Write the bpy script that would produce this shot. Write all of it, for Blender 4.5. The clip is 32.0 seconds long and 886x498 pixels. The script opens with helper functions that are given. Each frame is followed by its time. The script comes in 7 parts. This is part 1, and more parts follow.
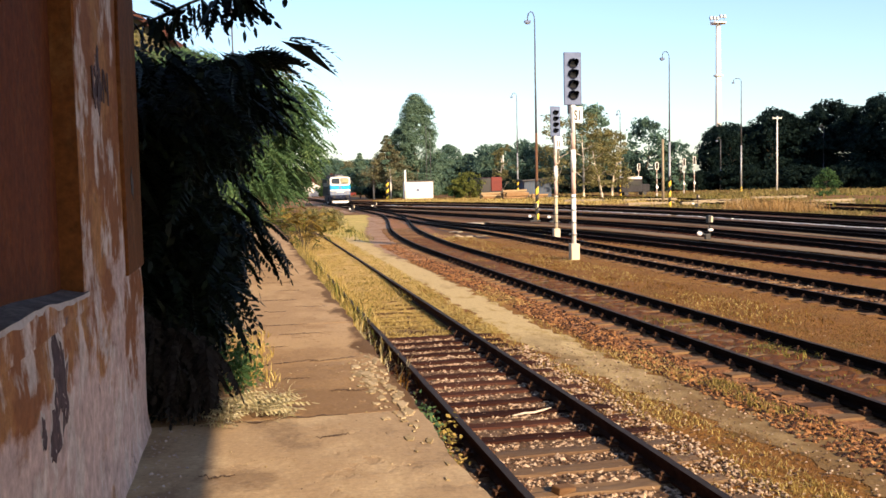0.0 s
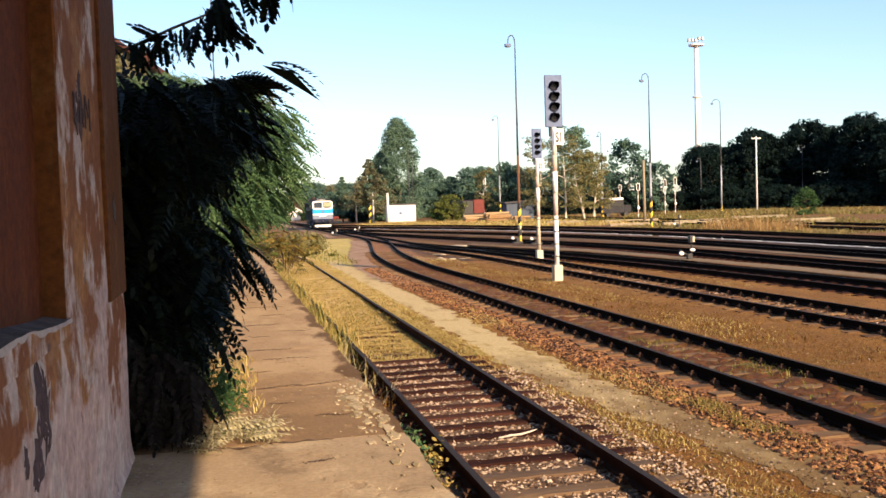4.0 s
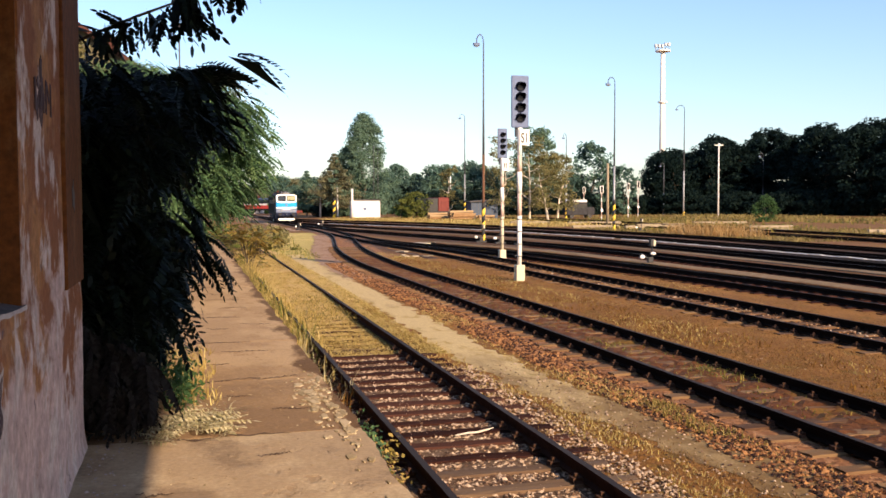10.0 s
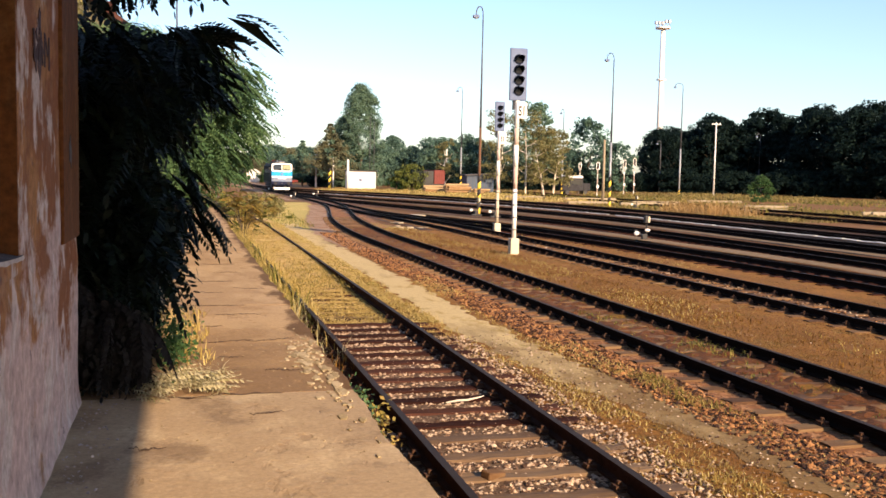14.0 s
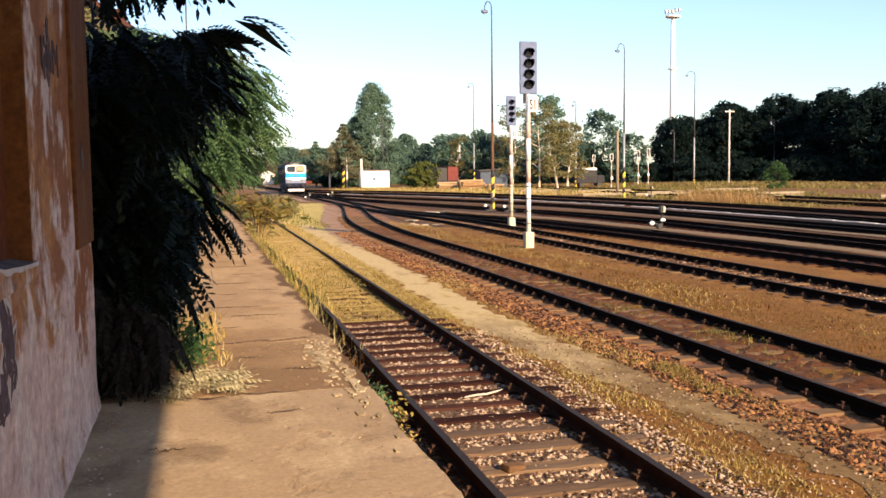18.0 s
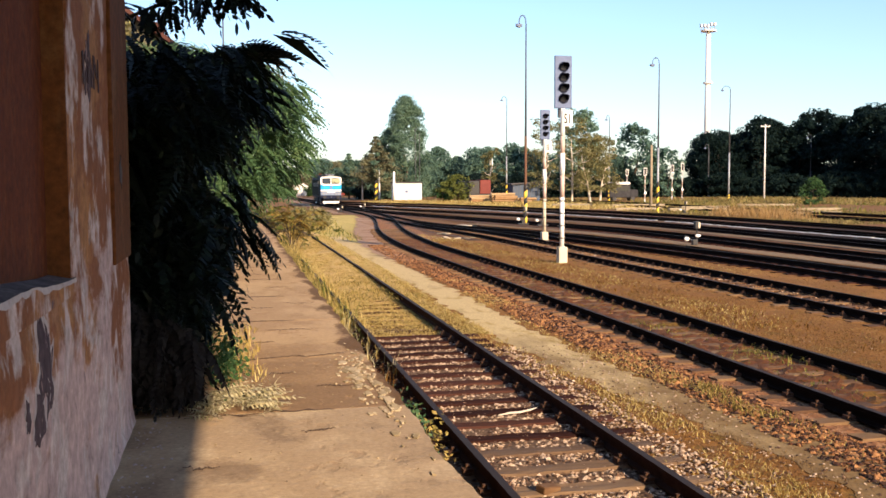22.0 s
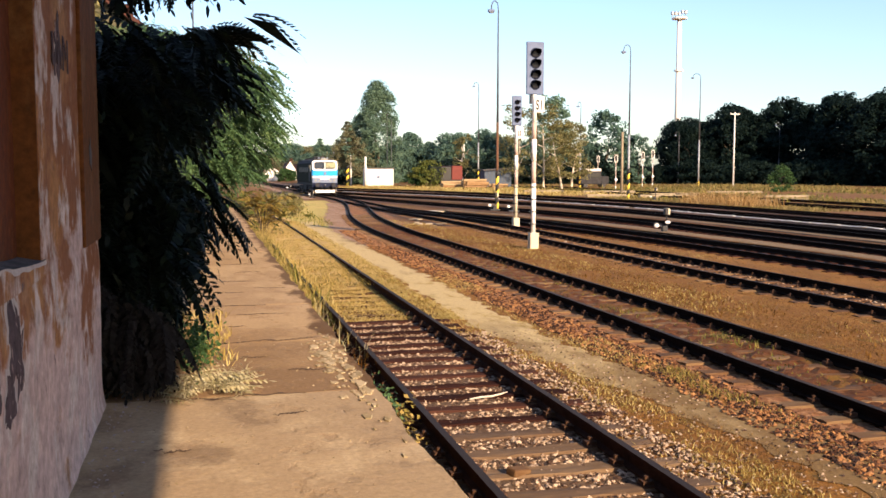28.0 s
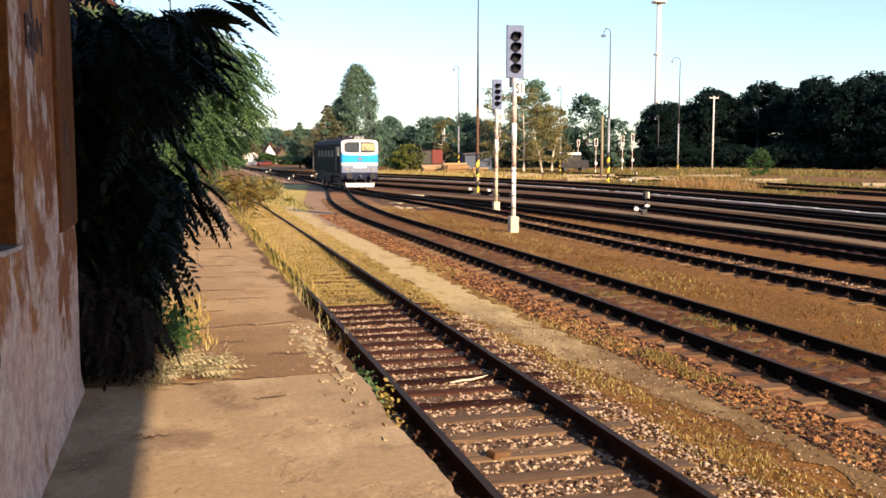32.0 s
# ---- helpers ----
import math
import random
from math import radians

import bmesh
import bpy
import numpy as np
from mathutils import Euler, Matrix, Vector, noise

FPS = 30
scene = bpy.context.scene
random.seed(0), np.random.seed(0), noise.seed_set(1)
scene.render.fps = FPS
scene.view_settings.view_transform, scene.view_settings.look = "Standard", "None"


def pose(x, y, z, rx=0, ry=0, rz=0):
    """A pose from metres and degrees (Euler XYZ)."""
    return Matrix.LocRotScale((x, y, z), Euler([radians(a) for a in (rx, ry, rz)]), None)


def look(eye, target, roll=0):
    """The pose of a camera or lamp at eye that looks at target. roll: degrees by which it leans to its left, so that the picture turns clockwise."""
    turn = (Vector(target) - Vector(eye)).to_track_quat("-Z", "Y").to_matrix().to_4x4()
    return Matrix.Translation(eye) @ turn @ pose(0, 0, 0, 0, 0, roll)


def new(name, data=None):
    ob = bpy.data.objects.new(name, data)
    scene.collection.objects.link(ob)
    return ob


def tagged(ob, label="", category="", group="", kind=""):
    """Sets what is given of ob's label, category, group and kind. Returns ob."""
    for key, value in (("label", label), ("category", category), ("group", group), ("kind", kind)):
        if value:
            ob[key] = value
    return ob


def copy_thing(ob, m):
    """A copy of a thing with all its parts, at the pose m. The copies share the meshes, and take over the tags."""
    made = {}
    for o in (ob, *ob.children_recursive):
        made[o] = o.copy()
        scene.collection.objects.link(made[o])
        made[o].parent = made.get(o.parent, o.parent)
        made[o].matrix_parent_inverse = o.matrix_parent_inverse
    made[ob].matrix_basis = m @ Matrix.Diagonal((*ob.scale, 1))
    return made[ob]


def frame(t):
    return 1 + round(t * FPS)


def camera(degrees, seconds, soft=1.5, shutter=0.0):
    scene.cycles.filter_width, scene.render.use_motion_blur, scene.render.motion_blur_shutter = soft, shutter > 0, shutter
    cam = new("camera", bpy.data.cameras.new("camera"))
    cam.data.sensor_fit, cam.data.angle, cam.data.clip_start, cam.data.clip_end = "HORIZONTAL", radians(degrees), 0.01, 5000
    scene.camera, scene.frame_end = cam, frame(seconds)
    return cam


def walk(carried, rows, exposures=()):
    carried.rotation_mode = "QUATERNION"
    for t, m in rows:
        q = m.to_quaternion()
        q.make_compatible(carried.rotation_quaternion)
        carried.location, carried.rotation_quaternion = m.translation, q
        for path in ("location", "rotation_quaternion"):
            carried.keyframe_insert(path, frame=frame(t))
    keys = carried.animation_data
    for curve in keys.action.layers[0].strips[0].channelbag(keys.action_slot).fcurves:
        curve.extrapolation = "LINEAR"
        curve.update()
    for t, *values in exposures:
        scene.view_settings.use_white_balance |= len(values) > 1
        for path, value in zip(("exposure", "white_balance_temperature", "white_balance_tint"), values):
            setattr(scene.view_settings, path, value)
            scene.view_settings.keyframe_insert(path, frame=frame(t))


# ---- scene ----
# Camera: held by hand on the loading platform. z = 0 is the platform, x across the tracks, y along them.
cam = camera(50.0, 32.0, soft=1.6)
ROWS = [
    (0.0, 0.015, 0.019, 1.598, -11.67, -4.02, 1.20),
    (0.5, 0.014, 0.021, 1.595, -11.74, -4.16, 1.68),
    (1.0, 0.013, 0.012, 1.597, -11.83, -4.00, 1.85),
    (1.5, 0.018, 0.015, 1.599, -11.64, -3.91, 1.82),
    (2.0, 0.011, 0.026, 1.588, -11.57, -4.15, 1.50),
    (2.5, 0.023, -0.000, 1.599, -11.30, -3.80, 2.03),
    (3.0, 0.021, -0.009, 1.596, -12.66, -3.71, 1.44),
    (3.5, 0.008, 0.020, 1.595, -12.68, -3.23, 1.74),
    (5.5, 0.013, 0.017, 1.604, -13.22, -1.96, 1.46),
    (6.0, 0.022, -0.010, 1.609, -13.67, -2.33, 1.47),
    (6.5, 0.014, 0.010, 1.593, -13.83, -2.68, 1.32),
    (7.0, 0.015, -0.000, 1.596, -13.79, -2.38, 1.15),
    (7.5, 0.013, 0.004, 1.601, -13.63, -2.08, 0.90),
    (8.0, 0.015, 0.005, 1.599, -14.00, -2.17, 1.26),
    (8.5, 0.010, 0.014, 1.591, -13.89, -1.89, 1.26),
    (9.0, 0.020, -0.004, 1.601, -13.62, -1.89, 0.93),
    (9.5, 0.015, -0.012, 1.603, -14.00, -2.10, 0.36),
    (10.0, 0.015, -0.013, 1.595, -14.85, -2.86, 0.11),
    (10.5, 0.005, -0.007, 1.592, -14.42, -3.34, -0.06),
    (11.0, 0.006, 0.014, 1.591, -14.03, -3.35, 0.48),
    (11.5, 0.004, -0.004, 1.583, -13.57, -3.18, -0.23),
    (12.0, -0.000, 0.007, 1.571, -14.71, -3.45, -0.70),
    (12.5, -0.003, 0.028, 1.574, -13.43, -4.75, -0.71),
    (13.0, -0.001, -0.001, 1.573, -13.12, -4.43, -0.60),
    (13.5, 0.001, -0.064, 1.563, -13.71, -4.38, -1.13),
    (14.0, 0.004, -0.049, 1.541, -15.10, -4.47, -1.22),
    (14.5, 0.008, -0.075, 1.517, -15.67, -3.86, -1.07),
    (16.5, 0.014, -0.076, 1.522, -15.52, -4.17, 0.23),
    (17.0, 0.027, -0.093, 1.519, -15.35, -4.17, 0.49),
    (17.5, 0.032, -0.086, 1.515, -14.75, -4.59, 0.58),
    (18.0, 0.026, -0.066, 1.525, -14.28, -4.67, 0.63),
    (18.5, 0.024, -0.068, 1.522, -13.53, -4.57, 0.69),
    (19.0, 0.018, -0.058, 1.522, -13.12, -4.96, 0.92),
    (19.5, 0.020, -0.045, 1.532, -12.69, -5.70, 0.70),
    (20.0, 0.015, -0.018, 1.546, -12.15, -5.40, 0.51),
    (20.5, 0.012, -0.020, 1.548, -12.58, -5.05, 0.37),
    (21.0, 0.001, -0.007, 1.546, -12.76, -4.05, 0.39),
    (21.5, 0.008, -0.013, 1.552, -12.64, -4.06, 0.31),
    (22.0, 0.005, 0.030, 1.553, -12.35, -3.89, 0.16),
    (22.5, 0.015, 0.032, 1.556, -12.20, -3.80, 0.25),
    (23.0, 0.009, 0.055, 1.544, -11.40, -3.55, 0.34),
    (23.5, 0.012, 0.040, 1.551, -11.13, -3.81, 0.18),
    (24.0, 0.004, 0.043, 1.541, -11.74, -4.08, 0.37),
    (24.5, 0.008, 0.019, 1.549, -11.83, -3.87, 0.34),
    (25.0, 0.008, 0.016, 1.553, -12.14, -3.81, 0.34),
    (25.5, 0.006, 0.015, 1.551, -12.57, -3.99, 0.40),
    (26.0, 0.010, -0.004, 1.555, -13.29, -4.68, -0.10),
    (26.5, 0.008, 0.004, 1.548, -13.39, -4.69, -0.12),
    (28.5, -0.005, 0.008, 1.543, -14.16, -4.79, -0.14),
    (29.0, -0.005, 0.017, 1.544, -14.00, -4.97, -0.08),
    (29.5, 0.000, -0.005, 1.547, -13.90, -5.17, -0.03),
    (30.0, -0.004, 0.013, 1.549, -14.01, -5.20, -0.03),
    (30.5, 0.001, 0.005, 1.553, -14.39, -4.84, 0.03),
    (31.0, 0.009, -0.014, 1.552, -14.80, -4.91, 0.14),
    (31.5, 0.008, -0.011, 1.541, -14.97, -5.34, 0.11),
    (32.0, 0.002, 0.001, 1.542, -15.23, -5.70, -0.09),
]
walk(cam, [(t, pose(x, y, z, 90 + pitch, roll, yaw)) for t, x, y, z, yaw, pitch, roll in ROWS],
     exposures=[(0.0, 1.10, 6330, 13), (3.5, 1.11, 6330, 13), (5.5, 1.03, 6350, 14), (6.5, 0.97, 6200, 16), (12.0, 0.97, 6200, 16), (13.6, 1.12, 6380, 15), (19.5, 1.18, 6380, 15), (20.5, 1.21, 6250, 14), (21.0, 1.20, 6150, 14), (21.6, 1.11, 6100, 14), (22.5, 1.11, 6180, 14), (24.0, 1.13, 6340, 15), (26.5, 1.13, 6340, 15), (32.0, 1.13, 6340, 15)])

# ---- light ----
SUN_EL, SUN_FROM = 22.5, (0.352, -0.936)
world = bpy.data.worlds.new("sky")
scene.world = world
world.use_nodes = True
sky = world.node_tree.nodes.new("ShaderNodeTexSky")
sky.sky_type, sky.sun_disc = "NISHITA", False
sky.sun_elevation, sky.sun_rotation = radians(SUN_EL), math.atan2(*SUN_FROM)
sky.air_density, sky.dust_density, sky.ozone_density = 1.0, 0.8, 2.4
back = world.node_tree.nodes["Background"]
back.inputs["Strength"].default_value = 0.105
world.node_tree.links.new(sky.outputs["Color"], back.inputs["Color"])
sun = new("sun", bpy.data.lights.new("sun", "SUN"))
sun.data.energy, sun.data.angle, sun.data.color = 5.0, radians(0.5), (1.0, 0.72, 0.43)
_ce = math.cos(radians(SUN_EL))
sun.matrix_world = look((0, 0, 30), (-SUN_FROM[0] * _ce * 50, -SUN_FROM[1] * _ce * 50, 30 - 50 * math.sin(radians(SUN_EL))))


# ---- materials ----
def material(name, colours, scale=8.0, rough=0.8, metal=0.0, bump=0.15, fine=60.0, spread=0.35, island=0.0, coords="Object", spec=0.4, thin=False, stretch=(1, 1, 1)):
    """A worn surface: colours mixed by large and small noise, with fine relief; island: how far loose pieces differ."""
    m = bpy.data.materials.new(name)
    m.use_nodes = True
    nt = m.node_tree
    n, ln = nt.nodes, nt.links
    bsdf = n["Principled BSDF"]
    tc = n.new("ShaderNodeTexCoord")
    mp = n.new("ShaderNodeMapping")
    mp.inputs["Scale"].default_value = stretch
    ln.new(tc.outputs[coords], mp.inputs["Vector"])
    big = n.new("ShaderNodeTexNoise")
    big.inputs["Scale"].default_value, big.inputs["Detail"].default_value, big.inputs["Roughness"].default_value = scale, 5, 0.65
    ln.new(mp.outputs[0], big.inputs["Vector"])
    small = n.new("ShaderNodeTexNoise")
    small.inputs["Scale"].default_value, small.inputs["Detail"].default_value = fine, 3
    ln.new(mp.outputs[0], small.inputs["Vector"])
    ramp = n.new("ShaderNodeValToRGB")
    k = len(colours)
    while len(ramp.color_ramp.elements) < k:
        ramp.color_ramp.elements.new(0.5)
    for i, c in enumerate(colours):
        ramp.color_ramp.elements[i].position = 0.5 + spread * ((i / max(1, k - 1)) - 0.5) * 1.2
        ramp.color_ramp.elements[i].color = (*c, 1)
    mixv = n.new("ShaderNodeMath")
    mixv.operation = "MULTIPLY_ADD"
    mixv.inputs[1].default_value = 0.35
    ln.new(small.outputs["Fac"], mixv.inputs[0])
    sc = n.new("ShaderNodeMath")
    sc.operation = "MULTIPLY"
    sc.inputs[1].default_value = 0.65
    ln.new(big.outputs["Fac"], sc.inputs[0])
    ln.new(sc.outputs[0], mixv.inputs[2])
    fac = mixv.outputs[0]
    if island:
        geo = n.new("ShaderNodeNewGeometry")
        info = n.new("ShaderNodeObjectInfo")
        add0 = n.new("ShaderNodeMath")
        add0.operation = "ADD"
        ln.new(geo.outputs["Random Per Island"], add0.inputs[0])
        ln.new(info.outputs["Random"], add0.inputs[1])
        fr = n.new("ShaderNodeMath")
        fr.operation = "FRACT"
        ln.new(add0.outputs[0], fr.inputs[0])
        sub = n.new("ShaderNodeMath")
        sub.operation = "SUBTRACT"
        sub.inputs[1].default_value = 0.5
        ln.new(fr.outputs[0], sub.inputs[0])
        add = n.new("ShaderNodeMath")
        add.operation = "MULTIPLY_ADD"
        add.inputs[1].default_value = island
        ln.new(sub.outputs[0], add.inputs[0])
        ln.new(fac, add.inputs[2])
        fac = add.outputs[0]
    ln.new(fac, ramp.inputs["Fac"])
    ln.new(ramp.outputs["Color"], bsdf.inputs["Base Color"])
    bsdf.inputs["Roughness"].default_value, bsdf.inputs["Metallic"].default_value = rough, metal
    bsdf.inputs["Specular IOR Level"].default_value = spec
    if bump:
        b = n.new("ShaderNodeBump")
        b.inputs["Strength"].default_value, b.inputs["Distance"].default_value = bump, 0.02
        ln.new(fac, b.inputs["Height"])
        ln.new(b.outputs["Normal"], bsdf.inputs["Normal"])
    if thin:
        tr = n.new("ShaderNodeBsdfTranslucent")
        ln.new(ramp.outputs["Color"], tr.inputs["Color"])
        mx = n.new("ShaderNodeMixShader")
        mx.inputs[0].default_value = 0.3
        ln.new(bsdf.outputs[0], mx.inputs[1])
        ln.new(tr.outputs[0], mx.inputs[2])
        ln.new(mx.outputs[0], n["Material Output"].inputs["Surface"])
    return m


def patched(name, layers, rough=0.9, bump=0.4, speckle=18.0, amount=(0.5, 1.45)):
    """Peeling plaster: base colour, then layers (colour pair, noise scale, threshold, softness, stretch) over one another."""
    m = bpy.data.materials.new(name)
    m.use_nodes = True
    nt = m.node_tree
    n, ln = nt.nodes, nt.links
    bsdf = n["Principled BSDF"]
    tc = n.new("ShaderNodeTexCoord")
    colour, height = None, None
    for i, (pair, scale, level, soft, stretch, top) in enumerate(layers):
        mp = n.new("ShaderNodeMapping")
        mp.inputs["Scale"].default_value = stretch
        mp.inputs["Location"].default_value = (3.1 * i, 1.7 * i, 0.9 * i)
        ln.new(tc.outputs["Object"], mp.inputs["Vector"])
        grain = n.new("ShaderNodeTexNoise")
        grain.inputs["Scale"].default_value, grain.inputs["Detail"].default_value = 14.0, 6
        ln.new(mp.outputs[0], grain.inputs["Vector"])
        col = n.new("ShaderNodeMix")
        col.data_type = "RGBA"
        ln.new(grain.outputs["Fac"], col.inputs["Factor"])
        col.inputs["A"].default_value, col.inputs["B"].default_value = (*pair[0], 1), (*pair[1], 1)
        if colour is None:
            colour, height = col.outputs["Result"], grain.outputs["Fac"]
            continue
        mask = n.new("ShaderNodeTexNoise")
        mask.inputs["Scale"].default_value, mask.inputs["Detail"].default_value, mask.inputs["Roughness"].default_value = scale, 6, 0.6
        ln.new(mp.outputs[0], mask.inputs["Vector"])
        src = mask.outputs["Fac"]
        if top:
            sep = n.new("ShaderNodeSeparateXYZ")
            axis, top = top if isinstance(top, tuple) else ("Z", top)
            ln.new(tc.outputs["Object"], sep.inputs[0])
            grad = n.new("ShaderNodeMath")
            grad.operation = "MULTIPLY_ADD"
            grad.inputs[1].default_value = top
            ln.new(sep.outputs[axis], grad.inputs[0])
            ln.new(src, grad.inputs[2])
            src = grad.outputs[0]
        step = n.new("ShaderNodeMapRange")
        step.inputs["From Min"].default_value, step.inputs["From Max"].default_value = level, level + soft
        ln.new(src, step.inputs["Value"])
        mx = n.new("ShaderNodeMix")
        mx.data_type = "RGBA"
        ln.new(step.outputs["Result"], mx.inputs["Factor"])
        ln.new(colour, mx.inputs["A"])
        ln.new(col.outputs["Result"], mx.inputs["B"])
        colour = mx.outputs["Result"]
        hh = n.new("ShaderNodeMath")
        hh.operation = "MULTIPLY_ADD"
        hh.inputs[1].default_value = -0.9
        ln.new(step.outputs["Result"], hh.inputs[0])
        ln.new(height, hh.inputs[2])
        height = hh.outputs[0]
    speck = n.new("ShaderNodeTexNoise")
    speck.inputs["Scale"].default_value, speck.inputs["Detail"].default_value, speck.inputs["Roughness"].default_value = speckle, 8, 0.75
    ln.new(tc.outputs["Object"], speck.inputs["Vector"])
    span = n.new("ShaderNodeMapRange")
    span.inputs["From Min"].default_value, span.inputs["From Max"].default_value = 0.3, 0.7
    span.inputs["To Min"].default_value, span.inputs["To Max"].default_value = amount
    ln.new(speck.outputs["Fac"], span.inputs["Value"])
    grainy = n.new("ShaderNodeVectorMath")
    grainy.operation = "MULTIPLY"
    ln.new(colour, grainy.inputs[0])
    ln.new(span.outputs["Result"], grainy.inputs[1])
    ln.new(grainy.outputs["Vector"], bsdf.inputs["Base Color"])
    bsdf.inputs["Roughness"].default_value = rough
    bsdf.inputs["Specular IOR Level"].default_value = 0.2
    b = n.new("ShaderNodeBump")
    b.inputs["Strength"].default_value, b.inputs["Distance"].default_value = bump, 0.012
    ln.new(height, b.inputs["Height"])
    ln.new(b.outputs["Normal"], bsdf.inputs["Normal"])
    return m


def glass(name, tint=(0.02, 0.03, 0.04)):
    m = bpy.data.materials.new(name)
    m.use_nodes = True
    b = m.node_tree.nodes["Principled BSDF"]
    b.inputs["Base Color"].default_value, b.inputs["Roughness"].default_value = (*tint, 1), 0.06
    b.inputs["Specular IOR Level"].default_value = 0.4
    return m


PLASTER = patched("old_plaster", [
    (((0.2565, 0.09697, 0.03819), (0.1524, 0.05865, 0.02647)), 1, 0, 0, (1, 1, 1), 0),
    (((0.3556, 0.1637, 0.06161), (0.2426, 0.1101, 0.04416)), 3.0, 0.50, 0.10, (1, 0.6, 0.7), 0),
    (((0.5578, 0.3964, 0.3512), (0.2944, 0.2057, 0.1935)), 3.0, 0.22, 0.07, (1, 0.5, 0.8), -0.27),
    (((0.5461, 0.4464, 0.4087), (0.381, 0.2976, 0.2757)), 5.5, 0.53, 0.08, (1, 0.8, 0.55), 0),
    (((0.3111, 0.155, 0.0732), (0.2286, 0.1116, 0.05856)), 3.4, 0.60, 0.08, (1, 0.5, 0.8), 0),
    (((0.09373, 0.06163, 0.06576), (0.1588, 0.1055, 0.1015)), 10.0, 0.67, 0.05, (1, 0.6, 0.5), 0)], speckle=14.0, amount=(0.55, 1.4))
PANEL = patched("red_plaster", [
    (((0.1219, 0.0285, 0.00799), (0.07439, 0.01832, 0.005809)), 1, 0, 0, (1, 1, 1), 0),
    (((0.1602, 0.0436, 0.01085), (0.1062, 0.02914, 0.00799)), 4.2, 0.52, 0.15, (1, 1, 0.5), 0),
    (((0.2337, 0.1114, 0.03995), (0.1602, 0.07157, 0.0272)), 12.0, 0.68, 0.06, (1, 1, 0.5), 0)], bump=0.25)
ORANGE = patched("ochre_plaster", [
    (((0.1221, 0.04272, 0.01162), (0.08756, 0.03156, 0.01032)), 1, 0, 0, (1, 1, 1), 0),
    (((0.1474, 0.07225, 0.02904), (0.1221, 0.05583, 0.0226)), 4.0, 0.55, 0.12, (1, 1, 0.35), 0),
    (((0.04707, 0.02094, 0.01162), (0.06732, 0.02952, 0.01415)), 7.0, 0.62, 0.08, (1, 1, 0.3), 0)], bump=0.25)
STAIN = patched("sooty_stain", [
    (((0.0448, 0.02995, 0.03808), (0.0896, 0.0576, 0.0616)), 1, 0, 0, (1, 1, 1), 0),
    (((0.3328, 0.2304, 0.2016), (0.2048, 0.1382, 0.1232)), 22.0, 0.60, 0.04, (1, 1, 0.5), 0)], bump=0.3)
RIM = material("broken_plaster_rim", [(0.25, 0.20, 0.19), (0.40, 0.34, 0.32), (0.46, 0.40, 0.38)], 14, 0.9, bump=0.5, stretch=(1, 1, 0.5))
# Worn sill; shade of the niche is put into its dark colours.
SILL = material("worn_sill", [(0.028, 0.024, 0.032), (0.07, 0.058, 0.066), (0.20, 0.165, 0.165)], 6, 0.8, bump=0.3)
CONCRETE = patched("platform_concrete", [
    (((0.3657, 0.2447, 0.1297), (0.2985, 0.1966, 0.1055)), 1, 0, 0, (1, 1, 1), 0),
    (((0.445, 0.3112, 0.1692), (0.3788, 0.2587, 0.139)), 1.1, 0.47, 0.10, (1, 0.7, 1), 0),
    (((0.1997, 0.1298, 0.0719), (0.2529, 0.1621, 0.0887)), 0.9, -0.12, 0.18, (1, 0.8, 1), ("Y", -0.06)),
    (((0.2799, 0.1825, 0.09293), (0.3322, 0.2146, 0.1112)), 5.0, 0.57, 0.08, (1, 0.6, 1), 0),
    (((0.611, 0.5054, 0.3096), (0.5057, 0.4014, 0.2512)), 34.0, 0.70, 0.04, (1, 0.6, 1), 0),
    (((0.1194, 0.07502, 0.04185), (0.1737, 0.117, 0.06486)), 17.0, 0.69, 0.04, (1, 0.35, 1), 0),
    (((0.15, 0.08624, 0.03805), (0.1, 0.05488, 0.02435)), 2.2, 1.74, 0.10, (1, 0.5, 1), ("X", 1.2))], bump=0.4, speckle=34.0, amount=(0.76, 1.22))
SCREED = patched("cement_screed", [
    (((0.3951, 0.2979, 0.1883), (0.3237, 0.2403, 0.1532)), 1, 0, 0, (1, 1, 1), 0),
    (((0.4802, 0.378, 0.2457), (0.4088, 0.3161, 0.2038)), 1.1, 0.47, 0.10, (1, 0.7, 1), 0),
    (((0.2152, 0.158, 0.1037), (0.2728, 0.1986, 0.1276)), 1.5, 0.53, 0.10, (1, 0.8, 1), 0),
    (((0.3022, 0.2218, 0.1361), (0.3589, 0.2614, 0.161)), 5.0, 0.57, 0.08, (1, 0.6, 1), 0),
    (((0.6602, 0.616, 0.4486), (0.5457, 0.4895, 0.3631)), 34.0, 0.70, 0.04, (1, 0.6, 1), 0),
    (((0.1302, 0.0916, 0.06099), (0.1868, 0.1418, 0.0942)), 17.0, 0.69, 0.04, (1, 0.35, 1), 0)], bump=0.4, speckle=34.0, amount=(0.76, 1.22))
CRACK = material("dirt_crack", [(0.05, 0.03, 0.02), (0.1, 0.06, 0.04)], 20, 0.95, bump=0.2)
LICHEN = material("lichen_flakes", [(0.252, 0.1948, 0.105), (0.383, 0.3041, 0.1794), (0.4738, 0.3802, 0.245)], 9, 0.95, bump=0.4, island=0.5)
